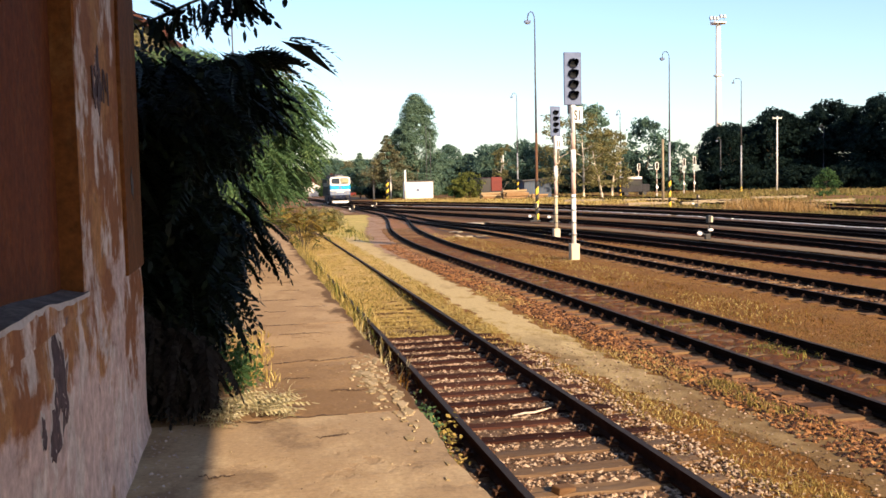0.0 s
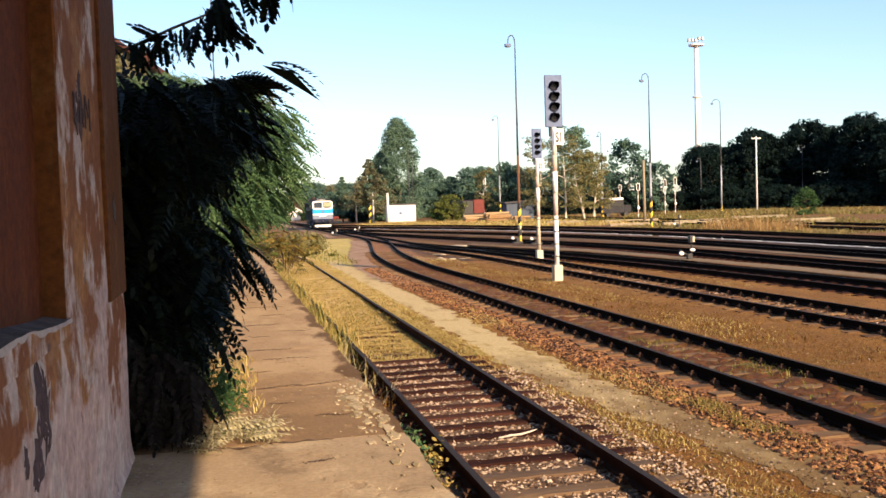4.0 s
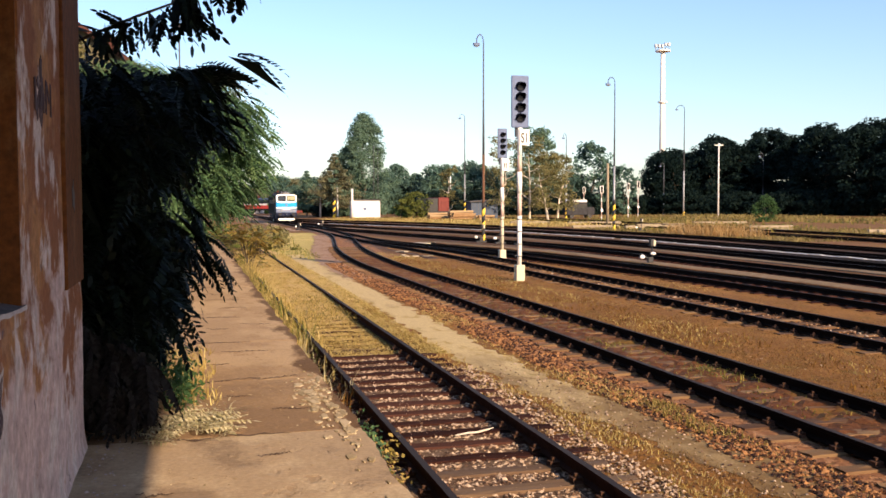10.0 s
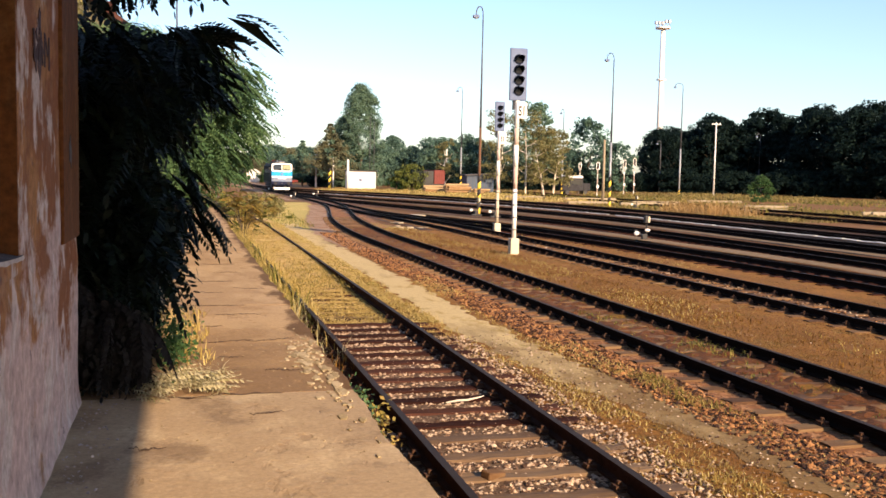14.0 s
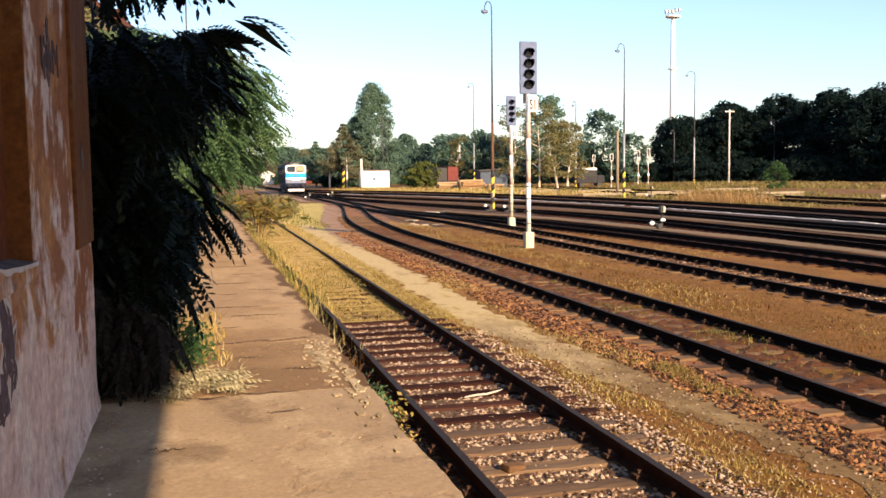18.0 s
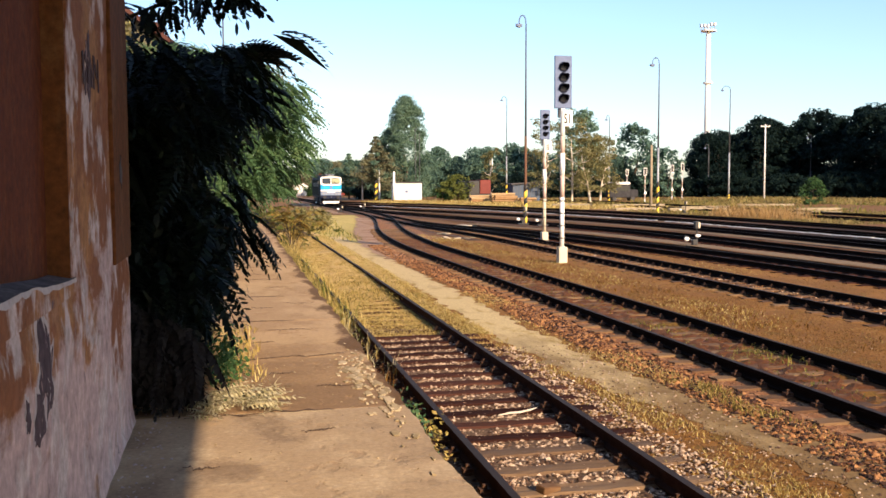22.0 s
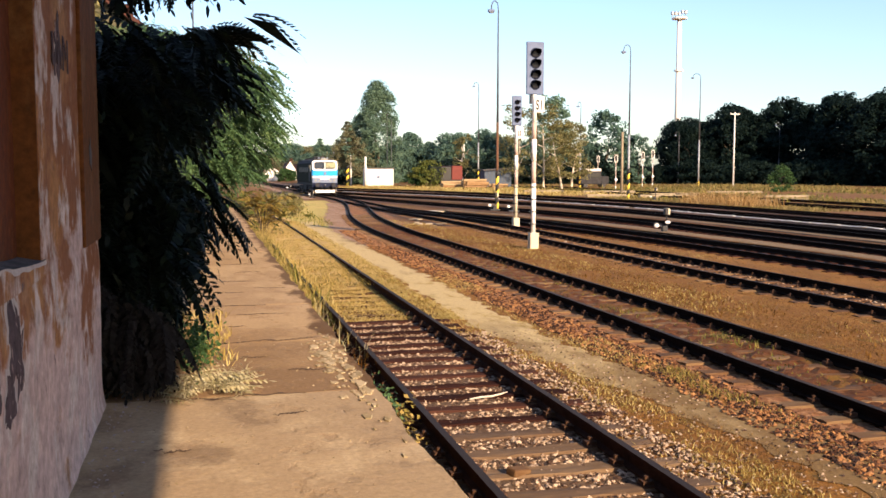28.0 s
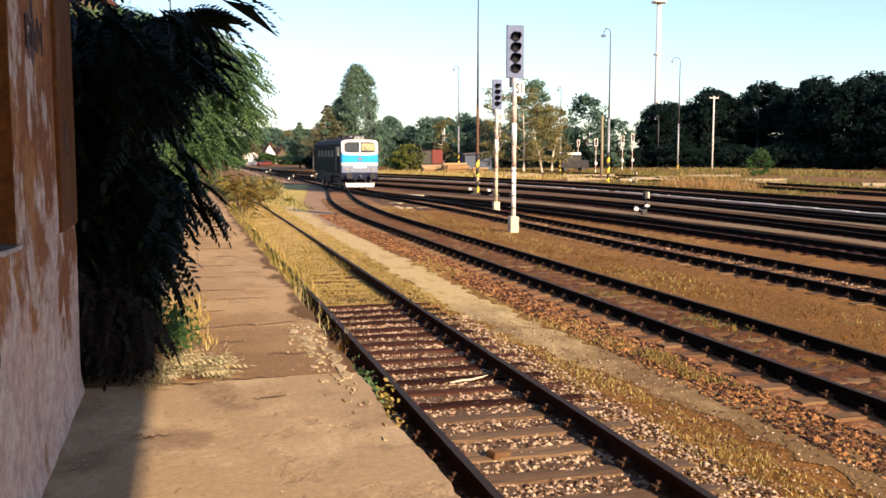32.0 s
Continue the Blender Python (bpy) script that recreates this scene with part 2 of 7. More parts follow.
SOIL = patched("yard_soil", [
    (((0.1989, 0.09516, 0.0336), (0.1391, 0.06516, 0.02436)), 1, 0, 0, (1, 1, 1), 0),
    (((0.2369, 0.1308, 0.03738), (0.1725, 0.1003, 0.02786)), 0.30, 0.50, 0.12, (1, 0.5, 1), 0),
    (((0.1127, 0.08028, 0.0224), (0.1587, 0.1003, 0.02786)), 0.9, 0.58, 0.10, (1, 0.5, 1), 0),
    (((0.2369, 0.1344, 0.07434), (0.1311, 0.06516, 0.0336)), 6.0, 0.62, 0.06, (1, 1, 1), 0)], bump=0.6)
SAND = patched("trodden_path", [
    (((0.5348, 0.4093, 0.2028), (0.4476, 0.344, 0.1652)), 1, 0, 0, (1, 1, 1), 0),
    (((0.3662, 0.2599, 0.08358), (0.2999, 0.2195, 0.06444)), 2.2, 0.58, 0.1, (1, 0.4, 1), 0),
    (((0.5324, 0.4367, 0.2179), (0.3208, 0.2515, 0.1142)), 14.0, 0.66, 0.05, (1, 1, 1), 0),
    (((0.2697, 0.1957, 0.09248), (0.2022, 0.1447, 0.06764)), 0.45, 0.55, 0.14, (1, 0.35, 1), 0),
    (((0.3232, 0.2492, 0.08682), (0.2418, 0.1898, 0.0616)), 3.0, 0.62, 0.1, (1, 0.5, 1), 0),
    (((0.2209, 0.1401, 0.05472), (0.1453, 0.09017, 0.0349)), 1.6, -0.36, 0.34, (1, 0.6, 1), ("Y", -0.055))], bump=0.4, speckle=32.0, amount=(0.6, 1.35))
BALLAST = patched("rusty_ballast", [
    (((0.2879, 0.1268, 0.05209), (0.1683, 0.07756, 0.03503)), 1, 0, 0, (1, 1, 1), 0),
    (((0.4074, 0.2213, 0.1047), (0.2648, 0.1318, 0.06133)), 9.0, 0.50, 0.05, (1, 1, 1), 0),
    (((0.1079, 0.05544, 0.03041), (0.1569, 0.07756, 0.03939)), 12.0, 0.58, 0.05, (1, 1, 1), 0)], bump=1.0)
# Ballast near black at low y, browner further along the tracks.
DARKBED = patched("dark_ballast", [
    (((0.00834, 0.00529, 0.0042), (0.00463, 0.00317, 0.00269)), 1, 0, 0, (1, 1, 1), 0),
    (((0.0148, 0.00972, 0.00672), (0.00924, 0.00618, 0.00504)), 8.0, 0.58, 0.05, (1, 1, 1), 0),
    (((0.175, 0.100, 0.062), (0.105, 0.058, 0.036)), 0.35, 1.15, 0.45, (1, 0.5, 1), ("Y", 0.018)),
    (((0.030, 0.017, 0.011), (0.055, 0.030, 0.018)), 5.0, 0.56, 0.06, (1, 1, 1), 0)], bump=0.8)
STRIP = patched("pale_gravel_strip", [
    (((0.2093, 0.1421, 0.07755), (0.1586, 0.1076, 0.05824)), 1, 0, 0, (1, 1, 1), 0),
    (((0.1508, 0.09108, 0.03547), (0.1182, 0.07369, 0.02607)), 0.8, 0.60, 0.1, (1, 0.4, 1), 0)], bump=0.5)
STONE = material("ballast_stone", [(0.050, 0.026, 0.016), (0.150, 0.087, 0.052), (0.310, 0.215, 0.140), (0.44, 0.34, 0.25)], 30, 0.9, bump=0.3, island=0.85, coords="Object")
RUSTSTONE = material("rusty_stone", [(0.02123, 0.007267, 0.003054), (0.06771, 0.02247, 0.006691), (0.165, 0.0686, 0.02196), (0.2897, 0.1441, 0.05487)], 30, 0.9, bump=0.3, island=0.75)
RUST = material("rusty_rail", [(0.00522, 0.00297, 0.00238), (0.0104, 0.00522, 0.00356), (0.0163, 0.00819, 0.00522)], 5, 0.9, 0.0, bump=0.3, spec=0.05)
BROWNRAIL = material("brown_rusted_rail", [(0.028, 0.013, 0.009), (0.05, 0.023, 0.015), (0.08, 0.038, 0.024)], 5, 0.9, 0.0, bump=0.3, spec=0.05)
RAILTOP = material("rail_head", [(0.0182, 0.0119, 0.00908), (0.028, 0.0196, 0.0154)], 4, 0.7, 0.0, bump=0.1, spec=0.2)
SLEEPER = material("tarred_sleeper", [(0.02039, 0.008073, 0.006023), (0.04279, 0.01736, 0.01226), (0.06521, 0.02898, 0.02042)], 4, 0.9, bump=0.6, fine=40, island=0.35, stretch=(0.25, 2, 2), spec=0.04)
GREYSLEEPER = material("weathered_sleeper", [(0.08298, 0.0472, 0.02489), (0.1362, 0.08446, 0.04479), (0.1849, 0.1214, 0.06723)], 4, 0.9, bump=0.6, fine=40, island=0.3, stretch=(0.25, 2, 2))
RUSTSLEEPER = material("rusty_sleeper", [(0.05463, 0.02344, 0.008824), (0.1121, 0.05674, 0.02193), (0.175, 0.1063, 0.04704)], 4, 0.9, bump=0.5, fine=40, island=0.35, stretch=(0.3, 2, 2))
BARK = material("bark", [(0.05, 0.04, 0.03), (0.11, 0.085, 0.06)], 9, 0.95, bump=0.8, stretch=(2, 2, 0.4))
PINEBARK = material("pine_bark", [(0.07, 0.04, 0.025), (0.15, 0.085, 0.05)], 7, 0.95, bump=0.7, stretch=(2, 2, 0.4))
BIRCHBARK = material("birch_bark", [(0.1, 0.08, 0.06), (0.62, 0.55, 0.45), (0.7, 0.64, 0.55)], 6, 0.9, bump=0.3, stretch=(1, 1, 2.5))
# Near-black leaves: the wood's shade is painted into them.
SHADELEAF = material("shade_dark_leaf", [(0.00432, 0.01008, 0.0111), (0.01008, 0.0216, 0.02072), (0.018, 0.0324, 0.02516)], 0.6, 0.55, bump=0, island=0.24, thin=True, spec=0.03)
LEAF = material("green_leaf", [(0.0232, 0.0526, 0.0235), (0.046, 0.0959, 0.0351), (0.0845, 0.14, 0.0525)], 0.6, 0.5, bump=0, island=0.24, thin=True, spec=0.03)
ROBINIA = material("feathery_leaflet", [(0.0275, 0.06344, 0.0324), (0.0725, 0.1403, 0.0624), (0.1625, 0.2379, 0.0984)], 0.9, 0.5, bump=0, island=0.22, thin=True, spec=0.08)
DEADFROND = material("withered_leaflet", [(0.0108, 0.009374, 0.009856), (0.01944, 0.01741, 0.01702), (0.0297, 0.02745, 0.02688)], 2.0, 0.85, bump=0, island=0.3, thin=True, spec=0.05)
# Darker than living leaves: the bush's shade is put into this colour.
SHADEFROND = material("shade_dark_leaflet", [(0.00248, 0.0048, 0.00341), (0.00465, 0.009, 0.00527), (0.01054, 0.0168, 0.00775)], 2.0, 0.5, bump=0, island=0.35, thin=True, spec=0.12)
GOLDLEAF = material("turning_leaf", [(0.101, 0.109, 0.044), (0.179, 0.167, 0.0715), (0.235, 0.207, 0.0935)], 0.8, 0.6, bump=0, island=0.24, thin=True, spec=0.12)
AUTUMN = material("yellow_brown_leaf", [(0.13, 0.085, 0.02), (0.22, 0.15, 0.035), (0.22, 0.19, 0.05)], 0.9, 0.6, bump=0, island=0.5, thin=True, spec=0.12)
OLIVELEAF = material("olive_leaf", [(0.07, 0.095, 0.022), (0.115, 0.135, 0.032), (0.15, 0.165, 0.045)], 0.8, 0.6, bump=0, island=0.24, thin=True, spec=0.12)
TURF = patched("verge_turf", [
    (((0.47, 0.3774, 0.1056), (0.344, 0.2798, 0.0845)), 1, 0, 0, (1, 1, 1), 0),
    (((0.596, 0.4484, 0.145), (0.47, 0.335, 0.1056)), 0.6, 0.5, 0.15, (1, 0.5, 1), 0),
    (((0.534, 0.3074, 0.1325), (0.376, 0.2237, 0.1056)), 3.0, 0.6, 0.1, (1, 0.5, 1), 0)], bump=0.5)
GOLDTURF = patched("dry_turf", [
    (((0.1976, 0.09089, 0.01805), (0.1479, 0.06516, 0.013)), 1, 0, 0, (1, 1, 1), 0),
    (((0.2418, 0.1139, 0.0231), (0.1918, 0.08637, 0.01747)), 1.2, 0.48, 0.12, (1, 0.6, 1), 0),
    (((0.1224, 0.07241, 0.013), (0.1527, 0.09089, 0.017)), 2.4, 0.58, 0.1, (1, 0.6, 1), 0),
    (((0.3073, 0.1544, 0.04507), (0.2418, 0.1167, 0.03017)), 22.0, 0.66, 0.05, (1, 0.6, 1), 0)], bump=0.9, speckle=26.0, amount=(0.3, 1.75))
TRACKFILL = patched("dirt_between_rails", [
    (((0.117, 0.04316, 0.01145), (0.07771, 0.02832, 0.007654)), 1, 0, 0, (1, 1, 1), 0),
    (((0.1333, 0.07063, 0.01276), (0.1002, 0.05814, 0.01023)), 1.6, 0.55, 0.1, (1, 0.6, 1), 0),
    (((0.2333, 0.1041, 0.03514), (0.1662, 0.07063, 0.02238)), 3.2, 0.60, 0.08, (1, 0.7, 1), 0),
    (((0.03882, 0.015, 0.005105), (0.05552, 0.02162, 0.007022)), 9.0, 0.58, 0.06, (1, 1, 1), 0)], bump=1.0, speckle=26.0, amount=(0.4, 1.6))
STRAWTURF = patched("straw_turf", [
    (((0.4635, 0.3156, 0.1169), (0.3434, 0.2428, 0.08996)), 1, 0, 0, (1, 1, 1), 0),
    (((0.5666, 0.4034, 0.1625), (0.4635, 0.3238, 0.1259)), 1.6, 0.5, 0.12, (1, 0.6, 1), 0),
    (((0.2919, 0.2428, 0.08092), (0.3607, 0.2908, 0.0989)), 2.6, 0.6, 0.1, (1, 0.6, 1), 0)], bump=0.9, speckle=30.0, amount=(0.45, 1.5))
# Far leaf colour made paler and bluer to carry the haze of distance.
HAZEBLUE = material("haze_blue_leaf", [(0.06685, 0.116, 0.08892), (0.1112, 0.185, 0.1342), (0.1717, 0.251, 0.1622)], 0.6, 0.6, bump=0, island=0.24, thin=True, spec=0.03)
YARDGRASS = material("yard_grass", [(0.138, 0.123, 0.042), (0.23, 0.185, 0.066), (0.322, 0.252, 0.1)], 0.6, 0.85, bump=0, island=0.6, thin=True, spec=0.12)
SHOULDER = patched("pinkish_gravel", [
    (((0.3658, 0.2378, 0.1546), (0.2596, 0.1647, 0.1053)), 1, 0, 0, (1, 1, 1), 0),
    (((0.2478, 0.1334, 0.0616), (0.177, 0.0928, 0.04032)), 0.8, 0.52, 0.14, (1, 0.4, 1), 0),
    (((0.4366, 0.3132, 0.2128), (0.3186, 0.2146, 0.14)), 9.0, 0.60, 0.06, (1, 1, 1), 0)], bump=0.8)
# Bed under loose stones, coloured darker to shade the gaps between them.
GRAVEL = patched("gap_dark_gravel", [
    (((0.1359, 0.08611, 0.0515), (0.09624, 0.05803, 0.03421)), 1, 0, 0, (1, 1, 1), 0),
    (((0.1925, 0.1367, 0.0854), (0.1468, 0.09594, 0.05966)), 16.0, 0.52, 0.05, (1, 1, 1), 0),
    (((0.04523, 0.02527, 0.01498), (0.06795, 0.03791, 0.02137)), 20.0, 0.6, 0.04, (1, 1, 1), 0)], bump=1.0)
RUSTLEAF = material("browning_needles", [(0.0799, 0.09186, 0.05652), (0.1414, 0.1446, 0.08479), (0.1878, 0.1742, 0.1009)], 0.8, 0.7, bump=0, island=0.24, thin=True, spec=0.12)
DRYGRASS = material("dry_grass", [(0.2744, 0.2009, 0.05812), (0.4188, 0.3203, 0.1061), (0.5284, 0.4279, 0.1754)], 1.5, 0.8, bump=0, island=0.7, thin=True, spec=0.12)
TURFGRASS = material("turf_grass", [(0.102, 0.05332, 0.0198), (0.2125, 0.1247, 0.044), (0.3145, 0.2064, 0.088)], 1.1, 0.85, bump=0, island=0.7, thin=True, spec=0.1)
BROWNGRASS = material("brown_grass", [(0.09936, 0.04515, 0.01051), (0.1659, 0.08256, 0.01994), (0.2106, 0.117, 0.02808)], 1.5, 0.85, bump=0, island=0.7, thin=True, spec=0.12)
WEEDGRASS = material("yellowing_weed", [(0.12, 0.105, 0.03), (0.24, 0.19, 0.05), (0.36, 0.27, 0.09)], 1.5, 0.75, bump=0, island=0.7, thin=True, spec=0.12)
GREENGRASS = material("green_grass", [(0.0715, 0.0875, 0.0215), (0.143, 0.154, 0.0358), (0.269, 0.219, 0.0572)], 1.5, 0.7, bump=0, island=0.7, thin=True, spec=0.12)
BLEACHED = material("bleached_wood", [(0.36, 0.31, 0.25), (0.52, 0.47, 0.40), (0.60, 0.55, 0.48)], 12, 0.85, bump=0.3, stretch=(0.4, 3, 3))
STRAWGOLD = material("golden_grass", [(0.24, 0.14, 0.05), (0.38, 0.24, 0.095), (0.46, 0.32, 0.15)], 1.2, 0.8, bump=0, island=0.5, thin=True, spec=0.12)
STRAW = material("straw", [(0.26, 0.24, 0.13), (0.42, 0.38, 0.23), (0.50, 0.46, 0.31)], 2, 0.8, bump=0, island=0.6, thin=True, spec=0.12)
WHITE = material("white_paint", [(0.70, 0.68, 0.64), (0.82, 0.81, 0.79)], 5, 0.5, bump=0.05)
GREYPAINT = material("grey_paint", [(0.09, 0.12, 0.215), (0.13, 0.17, 0.28)], 4, 0.6, bump=0.1, spec=0.2)
REDPAINT = material("faded_red_paint", [(0.4375, 0.2926, 0.2457), (0.5425, 0.4522, 0.3959)], 5, 0.6, bump=0.05)
CREAM = material("cream_paint", [(0.465, 0.398, 0.285), (0.555, 0.495, 0.375)], 4, 0.6, bump=0.1)
PALEBLOCK = material("dirty_concrete", [(0.22, 0.17, 0.11), (0.36, 0.30, 0.21), (0.44, 0.38, 0.29)], 9, 0.9, bump=0.5)
BLACK = material("black_paint", [(0.012, 0.012, 0.014), (0.03, 0.03, 0.032)], 5, 0.6, bump=0.1)
YELLOW = material("yellow_paint", [(0.6, 0.42, 0.03), (0.75, 0.56, 0.08)], 4, 0.6, bump=0.05)
STEEL = material("galvanised_steel", [(0.24, 0.26, 0.29), (0.38, 0.4, 0.43)], 4, 0.55, 0.4, bump=0.05)
DARKSTEEL = material("dark_steel", [(0.05, 0.055, 0.065), (0.11, 0.115, 0.13)], 4, 0.6, 0.3, bump=0.1)
RUSTPOST = material("rusty_post", [(0.076, 0.035, 0.0184), (0.133, 0.065, 0.0316)], 5, 0.8, bump=0.2)
HOOD = material("hood_enamel", [(0.004, 0.006, 0.014), (0.009, 0.012, 0.026)], 5, 0.8, bump=0.05, spec=0.05)
LENS = material("signal_lens", [(0.003, 0.003, 0.006), (0.007, 0.007, 0.013)], 5, 0.25, bump=0.0, spec=0.12)
WINDOW = glass("window_glass", (0.02, 0.025, 0.03))
BLUE = material("sky_blue_paint", [(0.01, 0.24, 0.56), (0.015, 0.33, 0.70)], 1.0, 0.6, bump=0.02, spec=0.2)
NAVY = material("navy_paint", [(0.006, 0.010, 0.030), (0.013, 0.020, 0.055)], 1.5, 0.55, bump=0.05, spec=0.1)
# Locomotive sides stand in shade; that darkness is put into this paint.
SIDEPAINT = material("shaded_side_paint", [(0.004, 0.007, 0.006), (0.010, 0.015, 0.013)], 1.5, 0.75, bump=0.05, spec=0.03)
SILVER = material("silver_grey_paint", [(0.10, 0.135, 0.22), (0.21, 0.255, 0.36)], 2, 0.6, bump=0.05, spec=0.2)
ROOFGREY = material("sooty_roof", [(0.02, 0.02, 0.024), (0.05, 0.05, 0.055)], 2, 0.85, bump=0.2, spec=0.1)
TRAINRED = material("red_paint", [(0.42, 0.03, 0.025), (0.55, 0.06, 0.045)], 2, 0.4, bump=0.05)
WAGONRED = material("oxide_red_paint", [(0.1, 0.015, 0.0125), (0.17, 0.03, 0.0225)], 1.5, 0.7, bump=0.2)
CUTWOOD = material("cut_timber", [(0.189, 0.102, 0.04), (0.27, 0.17, 0.08), (0.315, 0.221, 0.12)], 3, 0.85, bump=0.4, island=0.5)
BLUEHUT = material("blue_grey_sheet", [(0.027, 0.0465, 0.084), (0.054, 0.0806, 0.126)], 2, 0.6, bump=0.1, stretch=(6, 6, 0.3))
LIMEWASH = material("limewash", [(0.612, 0.595, 0.578), (0.714, 0.705, 0.689)], 2, 0.9, bump=0.2)
ROOFTILE = material("red_roof_tile", [(0.048, 0.0149, 0.0099), (0.066, 0.0252, 0.018)], 3, 0.9, bump=0.4)
TARPAPER = material("tar_paper", [(0.04, 0.04, 0.045), (0.09, 0.085, 0.085)], 2, 0.9, bump=0.3)
POLEWOOD = material("pole_wood", [(0.21, 0.168, 0.111), (0.308, 0.259, 0.182)], 5, 0.9, bump=0.3, stretch=(2, 2, 0.3))
# Leaves of distant trees; aerial haze is mixed into this colour.
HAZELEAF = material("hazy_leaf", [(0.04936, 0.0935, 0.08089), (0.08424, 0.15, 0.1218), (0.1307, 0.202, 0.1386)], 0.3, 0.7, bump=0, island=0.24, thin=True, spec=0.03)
OLDWALL = material("weathered_render", [(0.0578, 0.0543, 0.0322), (0.0924, 0.0876, 0.0536)], 1.5, 0.9, bump=0.2)
PLATEPAINT = material("plate_white", [(0.62, 0.62, 0.62), (0.7, 0.7, 0.7)], 5, 0.6, bump=0.0)
LAMPGLOW = glass("lamp_glass", (0.24, 0.25, 0.24))
BLIND = material("olive_blind", [(0.26, 0.27, 0.16), (0.34, 0.34, 0.22)], 3, 0.8, bump=0.05)
CLIP = material("rail_clip", [(0.03, 0.016, 0.011), (0.085, 0.045, 0.027), (0.15, 0.085, 0.05)], 9, 0.85, bump=0.3, spec=0.15)


# ---- mesh helpers ----
def box(bm, lo, hi, bevel=0.0):
    c, s = (Vector(lo) + Vector(hi)) / 2, Vector(hi) - Vector(lo)
    made = bmesh.ops.create_cube(bm, size=1.0, matrix=Matrix.Translation(c) @ Matrix.Diagonal((*s, 1)))["verts"]
    if bevel:
        edges = list({e for v in made for e in v.link_edges})
        bmesh.ops.bevel(bm, geom=edges, offset=bevel, segments=2, affect="EDGES", profile=0.5)
    return bm


def tube(bm, p, q, r0, r1=None, n=10, caps=True):
    p, q = Vector(p), Vector(q)
    r1 = r0 if r1 is None else r1
    m = Matrix.Translation((p + q) / 2) @ (q - p).to_track_quat("Z", "Y").to_matrix().to_4x4()
    bmesh.ops.create_cone(bm, cap_ends=caps, segments=n, radius1=r0, radius2=r1, depth=(q - p).length, matrix=m)
    return bm


def ball(bm, c, r, n=10, squash=(1, 1, 1)):
    bmesh.ops.create_uvsphere(bm, u_segments=n, v_segments=max(5, n * 2 // 3), radius=r, matrix=Matrix.Translation(c) @ Matrix.Diagonal((*squash, 1)))
    return bm


def poly(bm, pts, depth):
    """A flat outline pushed along depth."""
    a = [bm.verts.new(p) for p in pts]
    b = [bm.verts.new(Vector(p) + Vector(depth)) for p in pts]
    bm.faces.new(a)
    bm.faces.new(b[::-1])
    for i in range(len(a)):
        j = (i + 1) % len(a)
        bm.faces.new((a[i], b[i], b[j], a[j]))
    bmesh.ops.recalc_face_normals(bm, faces=bm.faces[:])
    return bm


def part(name, bm, mat, parent=None, label="", smooth=False):
    me = bpy.data.meshes.new(name)
    bm.to_mesh(me)
    bm.free()
    me.materials.append(mat)
    if smooth:
        me.shade_smooth()
    ob = new(name, me)
    ob.parent = parent
    return tagged(ob, label)


def raw(name, verts, faces, mat, parent=None, label="", smooth=False):
    me = bpy.data.meshes.new(name)
    me.from_pydata(np.asarray(verts).tolist(), [], np.asarray(faces).tolist() if not isinstance(faces, list) else faces)
    me.materials.append(mat)
    if smooth:
        me.shade_smooth()
    ob = new(name, me)
    ob.parent = parent
    return tagged(ob, label)


def thing(name, label, category, at=(0, 0, 0), turn=0.0, group="", kind=""):
    ob = new(name)
    ob.matrix_basis = pose(*at, 0, 0, turn)
    ob.empty_display_size = 0.2
    return tagged(ob, label, category, group, kind)


def structure(ob, label):
    return tagged(ob, label, kind="structure")


rng = np.random.default_rng(7)
RAIL_Z, BED_Z, SOIL_Z = -0.95, -1.138, -1.158


def smooth(u):
    u = min(1.0, max(0.0, u))
    return u * u * (3 - 2 * u)


def level(x, y):
    """The yard falls slightly towards the running line beyond the signals."""
    return -0.24 * smooth((y - 42) / 28) * (1 - smooth((x - 15) / 12))


# ---- plan of the tracks: centre line x at each y ----
def main_x(y):
    near, bend, far_ = max(0.0, min(y, 115) - 92), min(max(0.0, y - 115), 35), max(0.0, y - 150)
    return 12.85 - 0.00037 * near ** 2 - 0.017 * bend + 0.00067 * bend ** 2 - 0.01 * far_


def joined(x0, a, b):
    return lambda y: x0 + (main_x(y) - x0) * smooth((y - a) / (b - a))


SIDING = lambda y: 2.92
TRACKS = [
    ("second", joined(7.6, 36, 92), 1, 92), ("third", joined(12.80, 42, 95), 4, 260),
    ("fourth", joined(17.15, 22, 76), 6, 76), ("fifth", joined(21.65, 40, 125), 9, 125),
    ("sixth", joined(26.35, 48, 145), 12, 145), ("seventh", joined(31.0, 55, 170), 16, 170), ("eighth", joined(35.6, 58, 190), 20, 190)]


def ribbon(xf, lo, hi, y0, y1, z, step=2.0, across=1, wobble=0.0, seed=0, rough=0.006):
    """A strip along a centre line from offset lo to hi; returns verts and faces."""
    ys = np.arange(y0, y1 + step / 2, step)
    r = np.random.default_rng(seed)
    vs, fs = [], []
    for y in ys:
        for k in range(across + 1):
            u = k / across
            edge = wobble * r.uniform(-1, 1) if k in (0, across) else 0.0
            vs.append((xf(y) + lo + (hi - lo) * u + edge, y, z + level(xf(y), y) + (r.uniform(-rough, rough) if wobble and 0 < k < across else 0.0)))
    w = across + 1
    for i in range(len(ys) - 1):
        for k in range(across):
            a = i * w + k
            fs.append((a, a + 1, a + w + 1, a + w))
    return vs, fs


